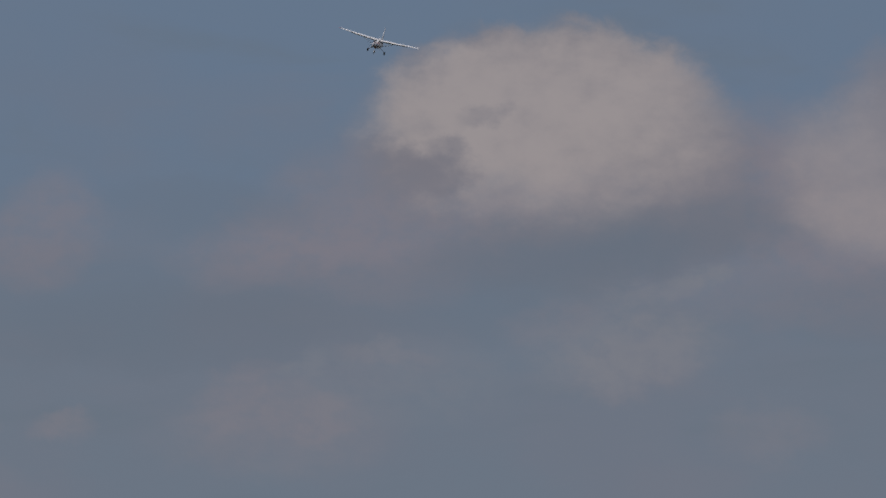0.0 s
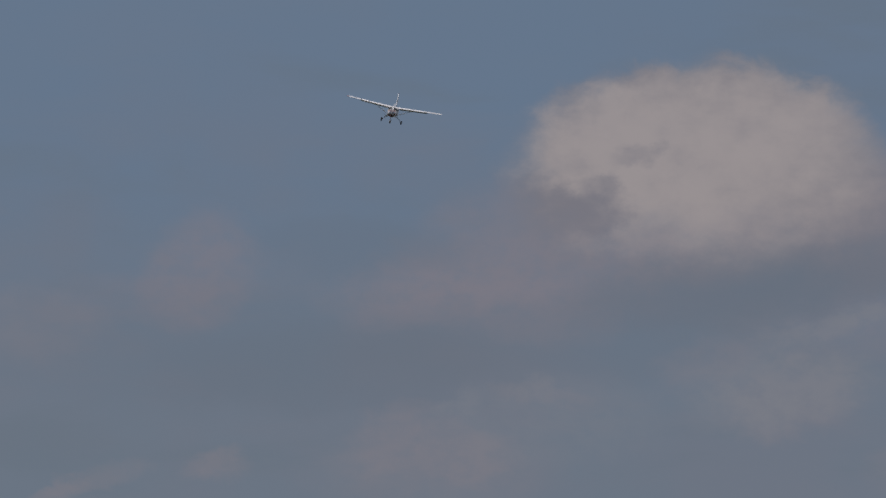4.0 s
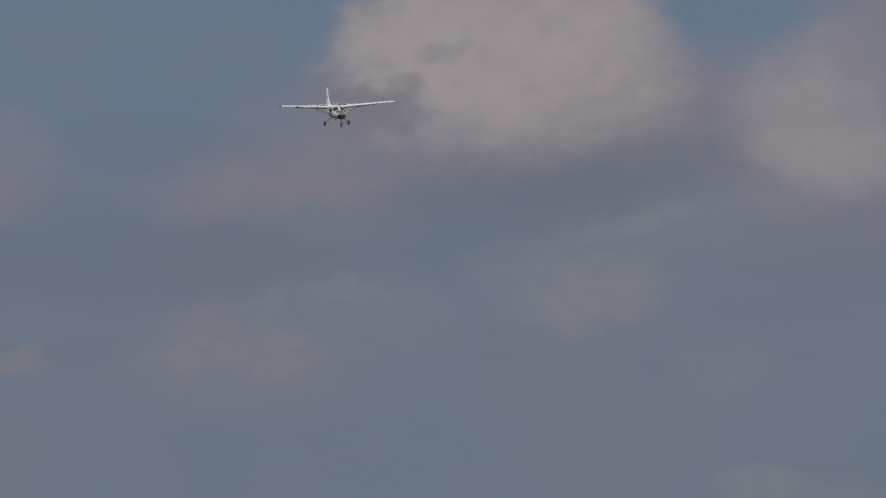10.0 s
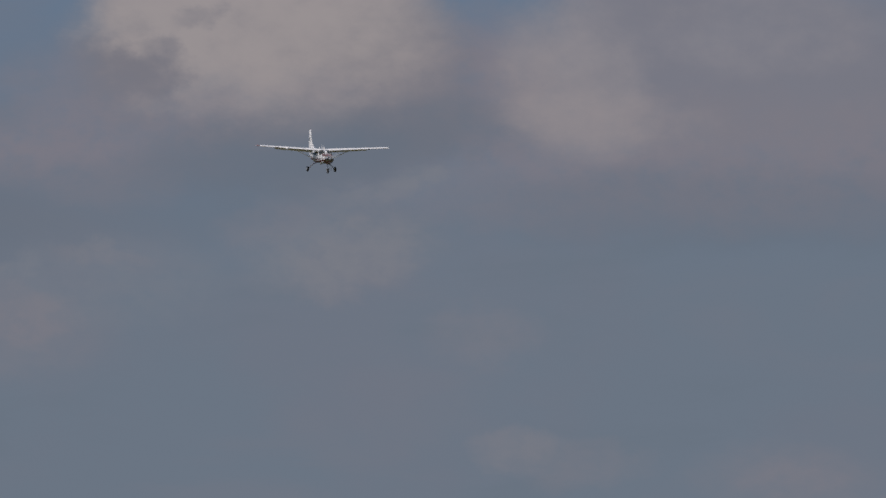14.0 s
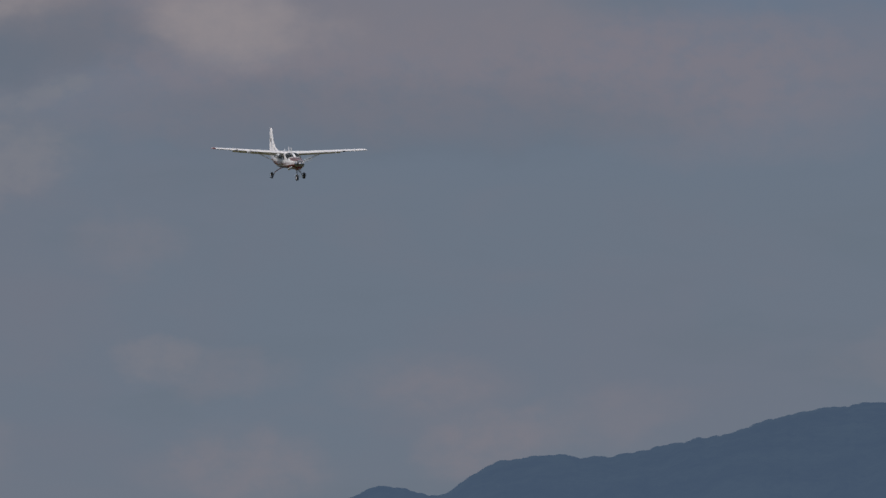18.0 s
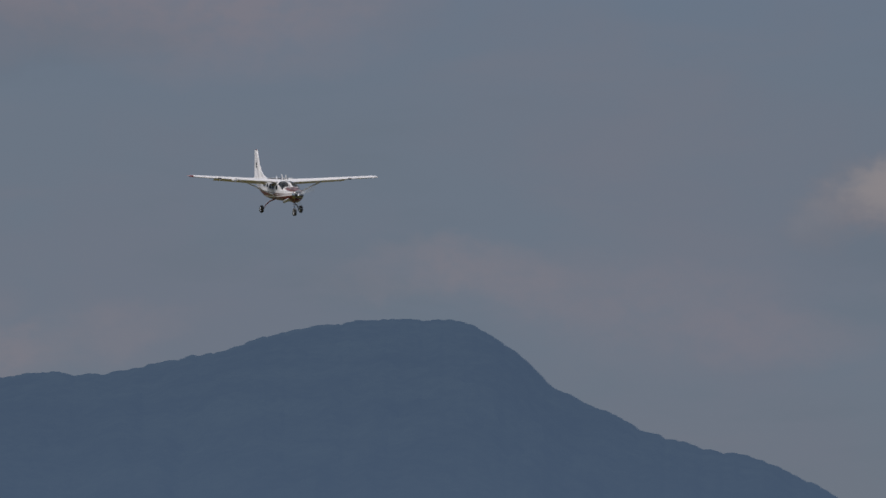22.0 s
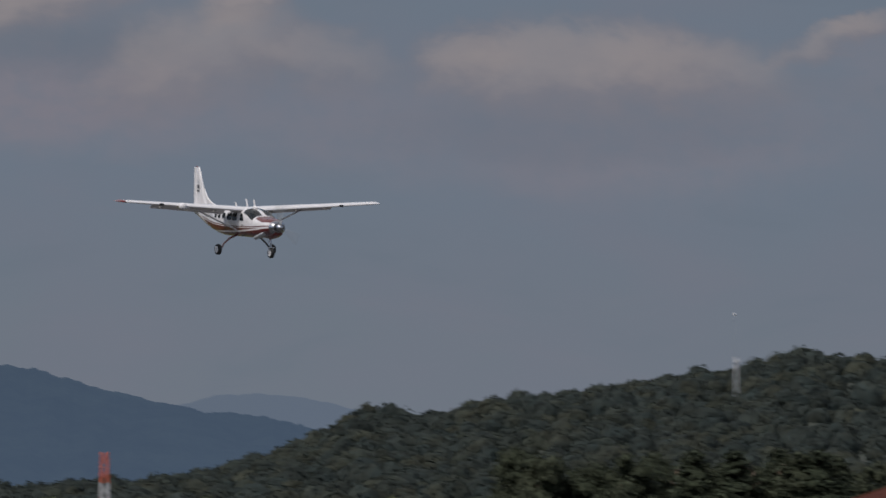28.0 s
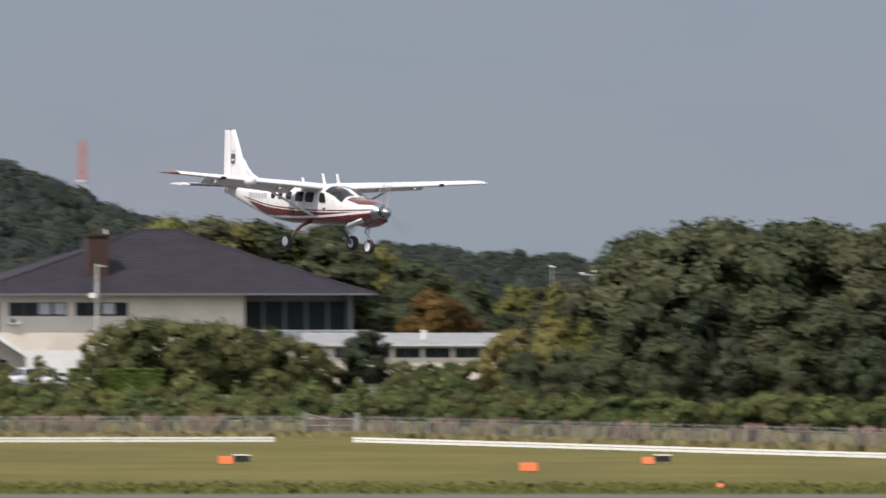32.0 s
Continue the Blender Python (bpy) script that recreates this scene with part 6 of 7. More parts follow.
    return ob


make_clubhouse()


def make_annex():
    """Long low white wing with a grey lean-to roof."""
    ob = thing("annex", "long low white annex with a pale grey lean-to roof", "building", at=pose(-13.8, 962, 2.0, 0, 0, 3.0))
    L, D = 22.0, 9.0
    hole = [(2.6 + k * 3.1, 5.3 + k * 3.1, 2.75, 3.75) for k in range(6)]
    bm = wall_with_holes(L, 4.0, 0.3, hole)
    wall = part("front_wall", bm, PLASTER, ob, "white front wall with a long row of dark windows")
    for h in hole:
        window_in(wall, *h, Matrix.Identity(4), 2, DARK_STEEL)
    for x in (0.0, L - 0.3):
        bm = bmesh.new()
        v = [Vector((x, 0.31, 0)), Vector((x, D, 0)), Vector((x, D, 4.9)), Vector((x, 0.31, 4.0))]
        loft(bm, [v, [p + Vector((0.3, 0, 0)) for p in v]])
        part("end_wall", bm, WHITE_PLAIN, ob)
    bm = bmesh.new()
    box(bm, 0.3, L - 0.3, D - 0.3, D, 0, 4.85)
    part("back_wall", bm, WHITE_PLAIN, ob)
    for k in range(22):
        bm = bmesh.new()
        x = -0.5 + k * 23.0 / 22
        v = [Vector((x, -0.7, 4.05)), Vector((x + 1.03, -0.7, 4.05)), Vector((x + 1.03, D + 0.4, 5.15)), Vector((x, D + 0.4, 5.15))]
        loft(bm, [v, [p + Vector((0, 0, 0.10 if k % 2 else 0.13)) for p in v]])
        part("roof_sheet", bm, STEEL_ROOF, ob)
    bm = bmesh.new()
    box(bm, -0.6, L + 0.6, -0.82, -0.71, 3.96, 4.16)
    part("eaves_board", bm, GREY_WALL, ob, "grey board along the eaves")
    bm = bmesh.new()
    box(bm, -5.0, -0.05, -0.4, -0.1, 0, 3.4)
    part("screen_wall", bm, PLASTER, ob, "white screen wall")
    bm = bmesh.new()
    tube(bm, (12, 3, 4.6), (12, 3, 5.6), 0.25)
    part("roof_vent", bm, WHITE_PLAIN, ob)


STEEL_ROOF = material("grey_sheet_roof", (0.20, 0.205, 0.215), 0.75, metal=0.0, vary=0.12, grain=0.5)
make_annex()


BOX_PINK = material("box_pink", (0.30, 0.22, 0.19), 0.8, vary=0.1, grain=1.0)
STACK_GREY = material("stack_grey", (0.20, 0.20, 0.20), 0.8, vary=0.15, grain=1.0)
PIER_STONE = material("pier_stone", (0.46, 0.45, 0.435), 0.85, vary=0.1, grain=1.0)


def make_house():
    """House with a red hipped roof, piers between its windows and a lower pent roof."""
    at = spot(-6.61, 1063, 2.0)
    ob = thing("house", "two-storey house with red tiled hipped roof and pale stone piers", "house", at=Matrix.Translation(at.translation) @ pose(0, 0, 0, 0, 0, -16))
    W, D, E = 18.8, 12.5, 8.0
    hip_roof(ob, 0, W, 0, D, E, 7.6, 11.2, 11.3, RED_TILE, "red tiled hipped roof", GREY_WALL, 14)
    o = 1.9
    hole = [(1.0 + k * 3.75, 3.45 + k * 3.75, 5.25, 7.2) for k in range(4)] + [(1.0 + k * 3.75, 3.45 + k * 3.75, 1.2, 3.4) for k in range(4)]
    m = Matrix.Translation((o, o, -0.1))
    bm = wall_with_holes(W - 2 * o, E, 0.35, hole)
    bm.transform(m)
    wall = part("front_wall", bm, HOUSE_STONE, ob, "pale grey stone front wall")
    for h in hole:
        window_in(wall, *h, m, 2, DARK_STEEL)
    for k in range(5):
        x = o - 0.1 + k * 3.62
        bm = bmesh.new()
        box(bm, x, x + 0.75, o - 0.25, o - 0.003, -0.1, E - 0.3)
        part("pier", bm, PIER_STONE, ob, "pale stone pier")
    for x0, y0, length, turn in ((o, D - o, D - 2 * o, -90), (W - o, o, D - 2 * o, 90), (W - o, D - o, W - 2 * o, 180)):
        bm = wall_with_holes(length, E, 0.35, [(1.6, 3.2, 5.2, 7.2), (5.6, 7.2, 5.2, 7.2)])
        mm = pose(x0, y0, -0.1, 0, 0, turn)
        bm.transform(mm)
        w = part("side_wall", bm, GREY_WALL, ob)
        window_in(w, 1.6, 3.2, 5.2, 7.2, mm, 1, DARK_STEEL)
        window_in(w, 5.6, 7.2, 5.2, 7.2, mm, 1, DARK_STEEL)
    # lower roof over the porch, on posts
    hip_roof(ob, 12.2, 21.8, -4.0, 1.2, 4.1, 14.6, 19.4, 5.6, RED_TILE, "red tiled porch roof", FASCIA, 7)
    for x in (13.0, 16.9, 20.8):
        bm = bmesh.new()
        box(bm, x - 0.25, x + 0.25, -3.4, -2.9, -0.2, 4.05)
        part("porch_post", bm, PLASTER, ob, "pale porch post")
    # stack with an aerial
    bm = bmesh.new()
    box(bm, 4.3, 5.0, 8.2, 8.9, 8.0, 12.7)
    stack = part("chimney", bm, STACK_GREY, ob, "grey chimney stack")
    bm = bmesh.new()
    tube(bm, (4.67, 8.67, 12.9), (4.67, 8.67, 15.6), 0.09, 0.05)
    part("aerial", bm, STEEL, stack)
    bm = bmesh.new()
    box(bm, 3.3, 4.25, 8.3, 9.0, 9.6, 11.3)
    part("roof_box", bm, BOX_PINK, ob, "small pinkish roof box")
    return ob


make_house()


# ---- vehicles ----
PAINTS = [("white", material("car_white", (0.78, 0.78, 0.77), 0.25, vary=0.03, grain=1, coat=0.8)), ("silver", material("car_silver", (0.42, 0.43, 0.45), 0.25, metal=0.6, vary=0.05, grain=1, coat=0.8)),
          ("black", material("car_black", (0.02, 0.02, 0.024), 0.2, vary=0.1, grain=1, coat=0.8)), ("dark blue", material("car_blue", (0.03, 0.05, 0.11), 0.2, vary=0.1, grain=1, coat=0.8))]
LAMP_RED = material("tail_lamp", (0.35, 0.02, 0.015), 0.2, vary=0.1, grain=3)
LAMP_CLEAR = material("head_lamp", (0.6, 0.6, 0.6), 0.1, vary=0.1, grain=3)
AMBER = material("digger_yellow", (0.62, 0.27, 0.03), 0.4, vary=0.1, grain=1)


def car_model(paint, van):
    """One car, nose along x, wheels on z = 0."""
    ob = thing("parked_car", f"parked {paint[0]} {'minivan' if van else 'hatchback car'} in the car park", "car", "cars in the car park")
    L, Wd = (4.5, 1.72) if van else (4.2, 1.68)
    if van:
        low = [(-2.22, 0.45, 0.95), (-2.2, 0.3, 1.02), (-1.2, 0.22, 1.05), (0.9, 0.22, 1.02), (1.7, 0.25, 0.96), (2.15, 0.3, 0.82), (2.25, 0.42, 0.66)]
        top = [(-2.14, 1.02), (-1.98, 1.62), (-0.6, 1.70), (0.55, 1.64), (1.5, 1.0)]
    else:
        low = [(-2.08, 0.45, 0.88), (-2.02, 0.3, 0.95), (-1.2, 0.2, 0.95), (0.8, 0.2, 0.92), (1.5, 0.22, 0.86), (1.98, 0.28, 0.72), (2.08, 0.40, 0.58)]
        top = [(-1.92, 0.94), (-1.5, 1.30), (-0.5, 1.38), (0.35, 1.32), (1.15, 0.92)]
    h = Wd / 2

    def ring(x, z0, z1, w):
        return [Vector((x, y * w, z)) for y, z in ((-0.92, z0), (0.92, z0), (1, z0 + 0.12), (1, z1 - 0.12), (0.94, z1), (-0.94, z1), (-1, z1 - 0.12), (-1, z0 + 0.12))]

    bm = bmesh.new()
    loft(bm, [ring(x, a, b, h * (0.9 if i in (0, len(low) - 1) else 1.0)) for i, (x, a, b) in enumerate(low)])
    body = part("body", bm, paint[1], ob, f"{paint[0]} bodywork", True, 35)
    bm = bmesh.new()
    loft(bm, [[Vector((x, y, z)) for x, z in top] for y in (-h * 0.80, h * 0.80)], True)
    for v in bm.verts:
        if v.co.z > 1.2:
            v.co.y *= 0.9
    part("glazing", bm, CAR_GLASS, ob, "dark wrap-round car glazing")
    bm = bmesh.new()
    zt = max(z for _, z in top)
    xa, xb = top[1][0], top[3][0]
    loft(bm, [[Vector((x, y, z + d)) for x, z in ((xa, top[1][1]), (top[2][0], top[2][1]), (xb, top[3][1])) for d in (0,)] + [Vector((x, y, z + 0.12)) for x, z in ((xb, top[3][1]), (top[2][0], top[2][1]), (xa, top[1][1]))] for y in (-h * 0.75, h * 0.75)])
    part("roof", bm, paint[1], ob, f"{paint[0]} car roof")
    for x in (xa - 0.02, top[2][0] + 0.15, xb + 0.02):
        for s in (1, -1):
            bm = bmesh.new()
            zr = float(np.interp(x, [p[0] for p in top[1:4]], [p[1] for p in top[1:4]]))
            tube(bm, (x + (0.55 if x > 0.3 else -0.2 if x < -1 else 0), s * h * 0.82, 0.9), (x, s * h * 0.735, zr), 0.035, 0.035, 5)
            part("pillar", bm, paint[1], ob)
    for x in (-1.3, 1.32):
        for s in (1, -1):
            bm = bmesh.new()
            turned(bm, [(-0.1, 0.2), (-0.1, 0.29), (0, 0.31), (0.1, 0.29), (0.1, 0.2)], Matrix.Translation((x, s * (h - 0.08), 0.31)) @ pose(0, 0, 0, 0, 0, 90), 14)
            wheel = part("wheel", bm, RUBBER, ob, "", True, 50)
            bm = bmesh.new()
            turned(bm, [(-0.105, 0.03), (-0.105, 0.19), (0.105, 0.19), (0.105, 0.03)], Matrix.Translation((x, s * (h - 0.08), 0.31)) @ pose(0, 0, 0, 0, 0, 90), 10)
            part("rim", bm, STEEL, wheel)
    for s in (1, -1):
        bm = bmesh.new()
        box(bm, low[-2][0] - 0.12, low[-2][0] + 0.06, s * h * 0.74 - 0.17, s * h * 0.74 + 0.17, 0.56, 0.70)
        part("headlight", bm, LAMP_CLEAR, ob)
        bm = bmesh.new()
        box(bm, low[0][0] - 0.01, low[0][0] + 0.12, s * h * 0.78 - 0.1, s * h * 0.78 + 0.1, 0.62, 0.86)
        part("tail_light", bm, LAMP_RED, ob)
    return ob


MODELS = [(PAINTS[0], False), (PAINTS[0], True), (PAINTS[1], False), (PAINTS[2], True), (PAINTS[3], False)]
models = []
car_rng = random.Random(5)


def park(kind, az, far, turn):
    m = spot(az, far, 0, 0)
    x, y = m.translation.x, m.translation.y
    at = pose(x, y, float(ground_height(x, y)) + 0.02, 0, 0, turn)
    if kind >= len(models) or models[kind] is None:
        while len(models) <= kind:
            models.append(None)
        models[kind] = car_model(*MODELS[kind])
        models[kind].matrix_basis = at
        return models[kind]
    return copy_thing(models[kind], at)


for row, (far, a0, a1, turn) in enumerate(((902, -5.52, -4.28, 205), (921, -6.12, -4.1, 25), (941, -6.1, -4.05, 205), (958, -5.9, -4.0, 25), (978, -5.8, -3.95, 205), (996, -5.6, -3.95, 25), (1016, -5.4, -3.98, 205))):
    count = int((a1 - a0) * math.pi / 180 * far / 2.75)
    for k in range(count):
        if car_rng.random() < (0.45 if row == 0 else 0.14):
            continue
        park(car_rng.choice((0, 0, 0, 1, 1, 1, 2, 2, 3, 0, 0, 4)), a0 + (a1 - a0) * (k + 0.5) / count, far + car_rng.uniform(-0.4, 0.4), turn + car_rng.uniform(-4, 4))
for az, far, kind, turn in ((-3.22, 940, 2, 250), (-2.98, 944, 0, 265), (-2.82, 945, 0, 200), (-2.66, 950, 3, 265), (-2.55, 946, 1, 215), (-2.42, 940, 0, 205), (-2.25, 942, 1, 270), (-3.42, 930, 0, 190), (-3.75, 926, 2, 200),
                            (-0.95, 925, 0, 200), (-0.4, 930, 0, 180), (0.0, 932, 2, 190), (-6.75, 905, 0, 200), (-6.9, 908, 2, 190)):
    park(kind, az, far, turn)


def make_digger():
    m = spot(-2.72, 957)
    ob = thing("mini_digger", "small amber-yellow digger beside the clubhouse", "digger", at=pose(m.translation.x, m.translation.y, 2.1, 0, 0, 160))
    for s in (1, -1):
        bm = bmesh.new()
        box(bm, -1.1, 1.1, s * 0.75 - 0.2, s * 0.75 + 0.2, 0, 0.5)
        bmesh.ops.bevel(bm, geom=bm.edges[:], offset=0.15, segments=2, affect="EDGES")
        part("track", bm, RUBBER, ob, "black rubber track")
    bm = bmesh.new()
    box(bm, -1.1, 0.9, -0.8, 0.8, 0.52, 1.3)
    bmesh.ops.bevel(bm, geom=bm.edges[:], offset=0.1, segments=2, affect="EDGES")
    part("body", bm, AMBER, ob, "amber bodywork")
    bm = bmesh.new()
    box(bm, -0.6, 0.6, -0.7, 0.5, 1.3, 2.5)
    bmesh.ops.bevel(bm, geom=bm.edges[:], offset=0.08, segments=2, affect="EDGES")
    part("cab", bm, CAR_GLASS, ob, "glazed cab")
    bm = bmesh.new()
    tube(bm, (0.9, 0.4, 1.0), (2.2, 0.4, 2.6), 0.13)
    tube(bm, (2.2, 0.4, 2.6), (3.2, 0.4, 1.4), 0.11)
    part("boom", bm, AMBER, ob)


make_digger()


# ---- poles, masts, flags ----
def make_lamp(az, far, top, head):
    m = spot(az, far)
    x, y = m.translation.x, m.translation.y
    g = float(ground_height(x, y))
    ob = thing("lamp_post", "slim grey lamp post with a pale lamp head", "lamp post", "lamp posts", at=pose(x, y, g, 0, 0, -az))
    h = top - g
    bm = bmesh.new()
    tube(bm, (0, 0, -0.3), (0, 0, h), 0.09, 0.06, 10)
    part("pole", bm, STEEL, ob, "grey steel pole")
    bm = bmesh.new()
    box(bm, -0.28 if head == 1 else -0.2, 0.28, -0.18, 0.18, h - 0.02, h + 0.2)
    bmesh.ops.bevel(bm, geom=bm.edges[:], offset=0.05, segments=2, affect="EDGES")
    part("lamp_head", bm, WHITE_PLAIN, ob, "pale lamp head")
    if head == 2:
        bm = bmesh.new()
        box(bm, -1.3, 0.9, -0.05, 0.05, h - 0.35, h - 0.22)
        part("arm", bm, STEEL, ob)
        bm = bmesh.new()
        box(bm, -1.35, -0.9, -0.15, 0.15, h - 0.2, h - 0.02)
        part("lamp_head", bm, WHITE_PLAIN, ob, "pale lamp head")


for az, far, top, head in ((-6.675, 850, 8.7, 1), (-5.837, 850, 7.9, 1), (-3.85, 856, 8.1, 2), (0.92, 1000, 13.6, 2), (0.67, 1010, 14.1, 1)):
    make_lamp(az, far, top, head)


def make_utility_pole():
    m = spot(-2.125, 900)
    ob = thing("utility_pole", "tall grey concrete pole with a white floodlight", "pole", at=pose(m.translation.x, m.translation.y, 2.0))
    bm = bmesh.new()
    tube(bm, (0, 0, -0.3), (0, 0, 12.4), 0.22, 0.14, 12)
    part("pole", bm, CONCRETE, ob, "grey concrete pole")
    bm = bmesh.new()
    box(bm, -0.75, -0.1, -0.45, -0.1, 9.1, 9.6)
    part("floodlight", bm, WHITE_PLAIN, ob, "white floodlight")
    bm = bmesh.new()
    box(bm, -0.1, 0.9, -0.2, -0.1, 12.1, 12.25)
    part("arm", bm, STEEL, ob)
    m = spot(-2.18, 862)
    x, y = m.translation.x, m.translation.y
    bm = bmesh.new()
    box(bm, -0.2, 0.2, -0.2, 0.2, -0.2, 2.2)
    bmesh.ops.bevel(bm, geom=bm.edges[:], offset=0.04, segments=1, affect="EDGES")
    post = new("marker_post", mesh_of("marker_post", bm, CONCRETE))
    post.location = (x, y, float(ground_height(x, y)))
    tagged(post, "stout pale concrete post in the scrub", "post")


make_utility_pole()


def make_flag(az, far, top, mat, word, low):
    m = spot(az, far)
    ob = thing("flagpole", f"white flagpole flying a {word} flag", "flagpole", "flags behind the clubhouse", at=pose(m.translation.x, m.translation.y, 2.0))
    bm = bmesh.new()
    tube(bm, (0, 0, -0.3), (0, 0, top - 2.0), 0.07, 0.05, 8)
    part("pole", bm, WHITE_PLAIN, ob)
    bm = bmesh.new()
    h = top - 2.1
    cols = []
    for k in range(7):
        q = k / 6
        x, y = -1.2 * q * low - 0.05, 0.12 * math.sin(q * 7)
        cols.append([Vector((x, y, h - 0.8 * q)), Vector((x, y + 0.02, h - 0.8 * q)), Vector((x, y + 0.02, h - 0.85 - 0.8 * q)), Vector((x, y, h - 0.85 - 0.8 * q))])
    loft(bm, cols)
    flag = part("flag", bm, mat, ob, f"{word} flag")
    if word == "white and red":
        bm = bmesh.new()
        turned(bm, [(-0.03, 0.02), (-0.03, 0.34), (0.03, 0.34), (0.03, 0.02)], Matrix.Translation((-0.55 * low, 0.06, h - 0.95)) @ pose(0, 0, 0, 0, 0, 90), 16)
        part("disc", bm, MAST_RED, flag)


FLAG_YELLOW = material("flag_yellow", (0.55, 0.36, 0.06), 0.8, vary=0.1, grain=2)
make_flag(-3.02, 1012, 14.8, WHITE_PLAIN, "white", 0.9)
make_flag(-2.93, 1012, 16.0, WHITE_PLAIN, "white and red", 0.5)
make_flag(-2.88, 1012, 14.9, FLAG_YELLOW, "yellow", 0.3)


def make_mast(name, label, az, far, base, top, wide, bands, deck=None, group=""):
    """A lattice mast in painted lengths."""
    m = spot(az, far)
    ob = thing(name, label, "mast", group, at=pose(m.translation.x, m.translation.y, base))
    h = (top - base) / len(bands)
    for k, mat in enumerate(bands):
        bm = bmesh.new()
        z0, z1 = k * h, (k + 1) * h
        r0, r1 = wide * (0.62 - 0.2 * k / len(bands)), wide * (0.62 - 0.2 * (k + 1) / len(bands))
        t = wide * 0.06
        c0 = [Vector((sx * r0, sy * r0, z0)) for sx, sy in ((-1, -1), (1, -1), (1, 1), (-1, 1))]
        c1 = [Vector((sx * r1, sy * r1, z1)) for sx, sy in ((-1, -1), (1, -1), (1, 1), (-1, 1))]
        for i in range(4):
            j = (i + 1) % 4
            tube(bm, c0[i], c1[i], t, t, 5)
            tube(bm, c0[i], c0[j], t * 0.7, t * 0.7, 4)
            tube(bm, c0[i], c1[j], t * 0.7, t * 0.7, 4)
            tube(bm, c0[j], c1[i], t * 0.7, t * 0.7, 4)
            tube(bm, c0[i].lerp(c1[i], 0.5), c0[j].lerp(c1[j], 0.5), t * 0.6, t * 0.6, 4)
        part("lattice", bm, mat, ob, "orange-red painted lattice" if mat is MAST_RED else "pale painted lattice")
    if deck:
        for z in deck:
            bm = bmesh.new()
            tube(bm, (0, 0, z - base), (0, 0, z - base + wide * 0.2), wide * 0.75, wide * 0.75, 14)
            part("platform", bm, MAST_WHITE, ob, "round white platform")
    return ob


make_mast("radio_mast", "red and white lattice radio mast among trees", -11.18, 1780, 2.0, 16.6, 1.5, (MAST_WHITE, MAST_RED, MAST_WHITE, MAST_RED, MAST_RED))
make_mast("radio_mast", "red and white lattice mast behind the hill", -2.216, 2850, 10.0, 53.8, 2.4, (MAST_WHITE, MAST_WHITE, MAST_WHITE, MAST_WHITE, MAST_WHITE, MAST_RED, MAST_RED), (38.6, 41.0))
make_mast("relay_tower", "grey-white relay tower standing in the hill forest", -7.30, 2160, 26.0, 39.2, 1.15, (STEEL, STEEL, MAST_WHITE), (38.0,))
# the pylon is pale from the haze emission in its steel
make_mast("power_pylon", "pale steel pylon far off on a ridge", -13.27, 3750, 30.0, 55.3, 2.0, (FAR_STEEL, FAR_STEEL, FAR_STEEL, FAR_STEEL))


def make_beacon():
    m = spot(-7.31, 2328)
    ob = thing("beacon_pole", "very thin pole with a white beacon above the forest", "beacon", at=pose(m.translation.x, m.translation.y, 28))
    bm = bmesh.new()
    tube(bm, (0, 0, 0), (0, 0, 23.6), 0.03, 0.015, 6)
    part("pole", bm, STEEL, ob)
    bm = bmesh.new()
    turned(bm, [(-0.4, 0.04), (-0.3, 0.28), (0, 0.35), (0.3, 0.28), (0.4, 0.04)], Matrix.Translation((0, 0, 23.8)) @ pose(0, 0, 0, 0, -90, 0), 12)
    part("lamp", bm, WHITE, ob, "white beacon lamp")


make_beacon()


# ---- low stone wall under the car park: blocks with open joints ----
def make_bank_wall():
    a, b = spot(-6.2, 872).translation, spot(-5.42, 866).translation
    run = b - a
    ob = thing("retaining_wall", "low weathered stone retaining wall below the car park", "wall", at=pose(a.x, a.y, 0, 0, 0, math.degrees(math.atan2(run.y, run.x))))
    bm = bmesh.new()
    box(bm, 0, run.length, 0.12, 0.5, 0.0, 2.3)
    part("core", bm, CONCRETE, ob)
    bm = bmesh.new()
    box(bm, 0.012, 0.888, 0, 0.3, 0.012, 0.438)
    bmesh.ops.bevel(bm, geom=bm.edges[:], offset=0.03, segments=1, affect="EDGES")
    block = mesh_of("stone", bm, STONE)
    for row in range(5):
        k = 0
        x = -0.45 if row % 2 else 0.0
        while x + 0.9 <= run.length:
            if x >= 0:
                share("stone", block, ob, Matrix.Translation((x, 0.0 + 0.02 * ((k * 7 + row * 3) % 3 - 1), 0.4 + row * 0.45)))
            x += 0.9
            k += 1


make_bank_wall()


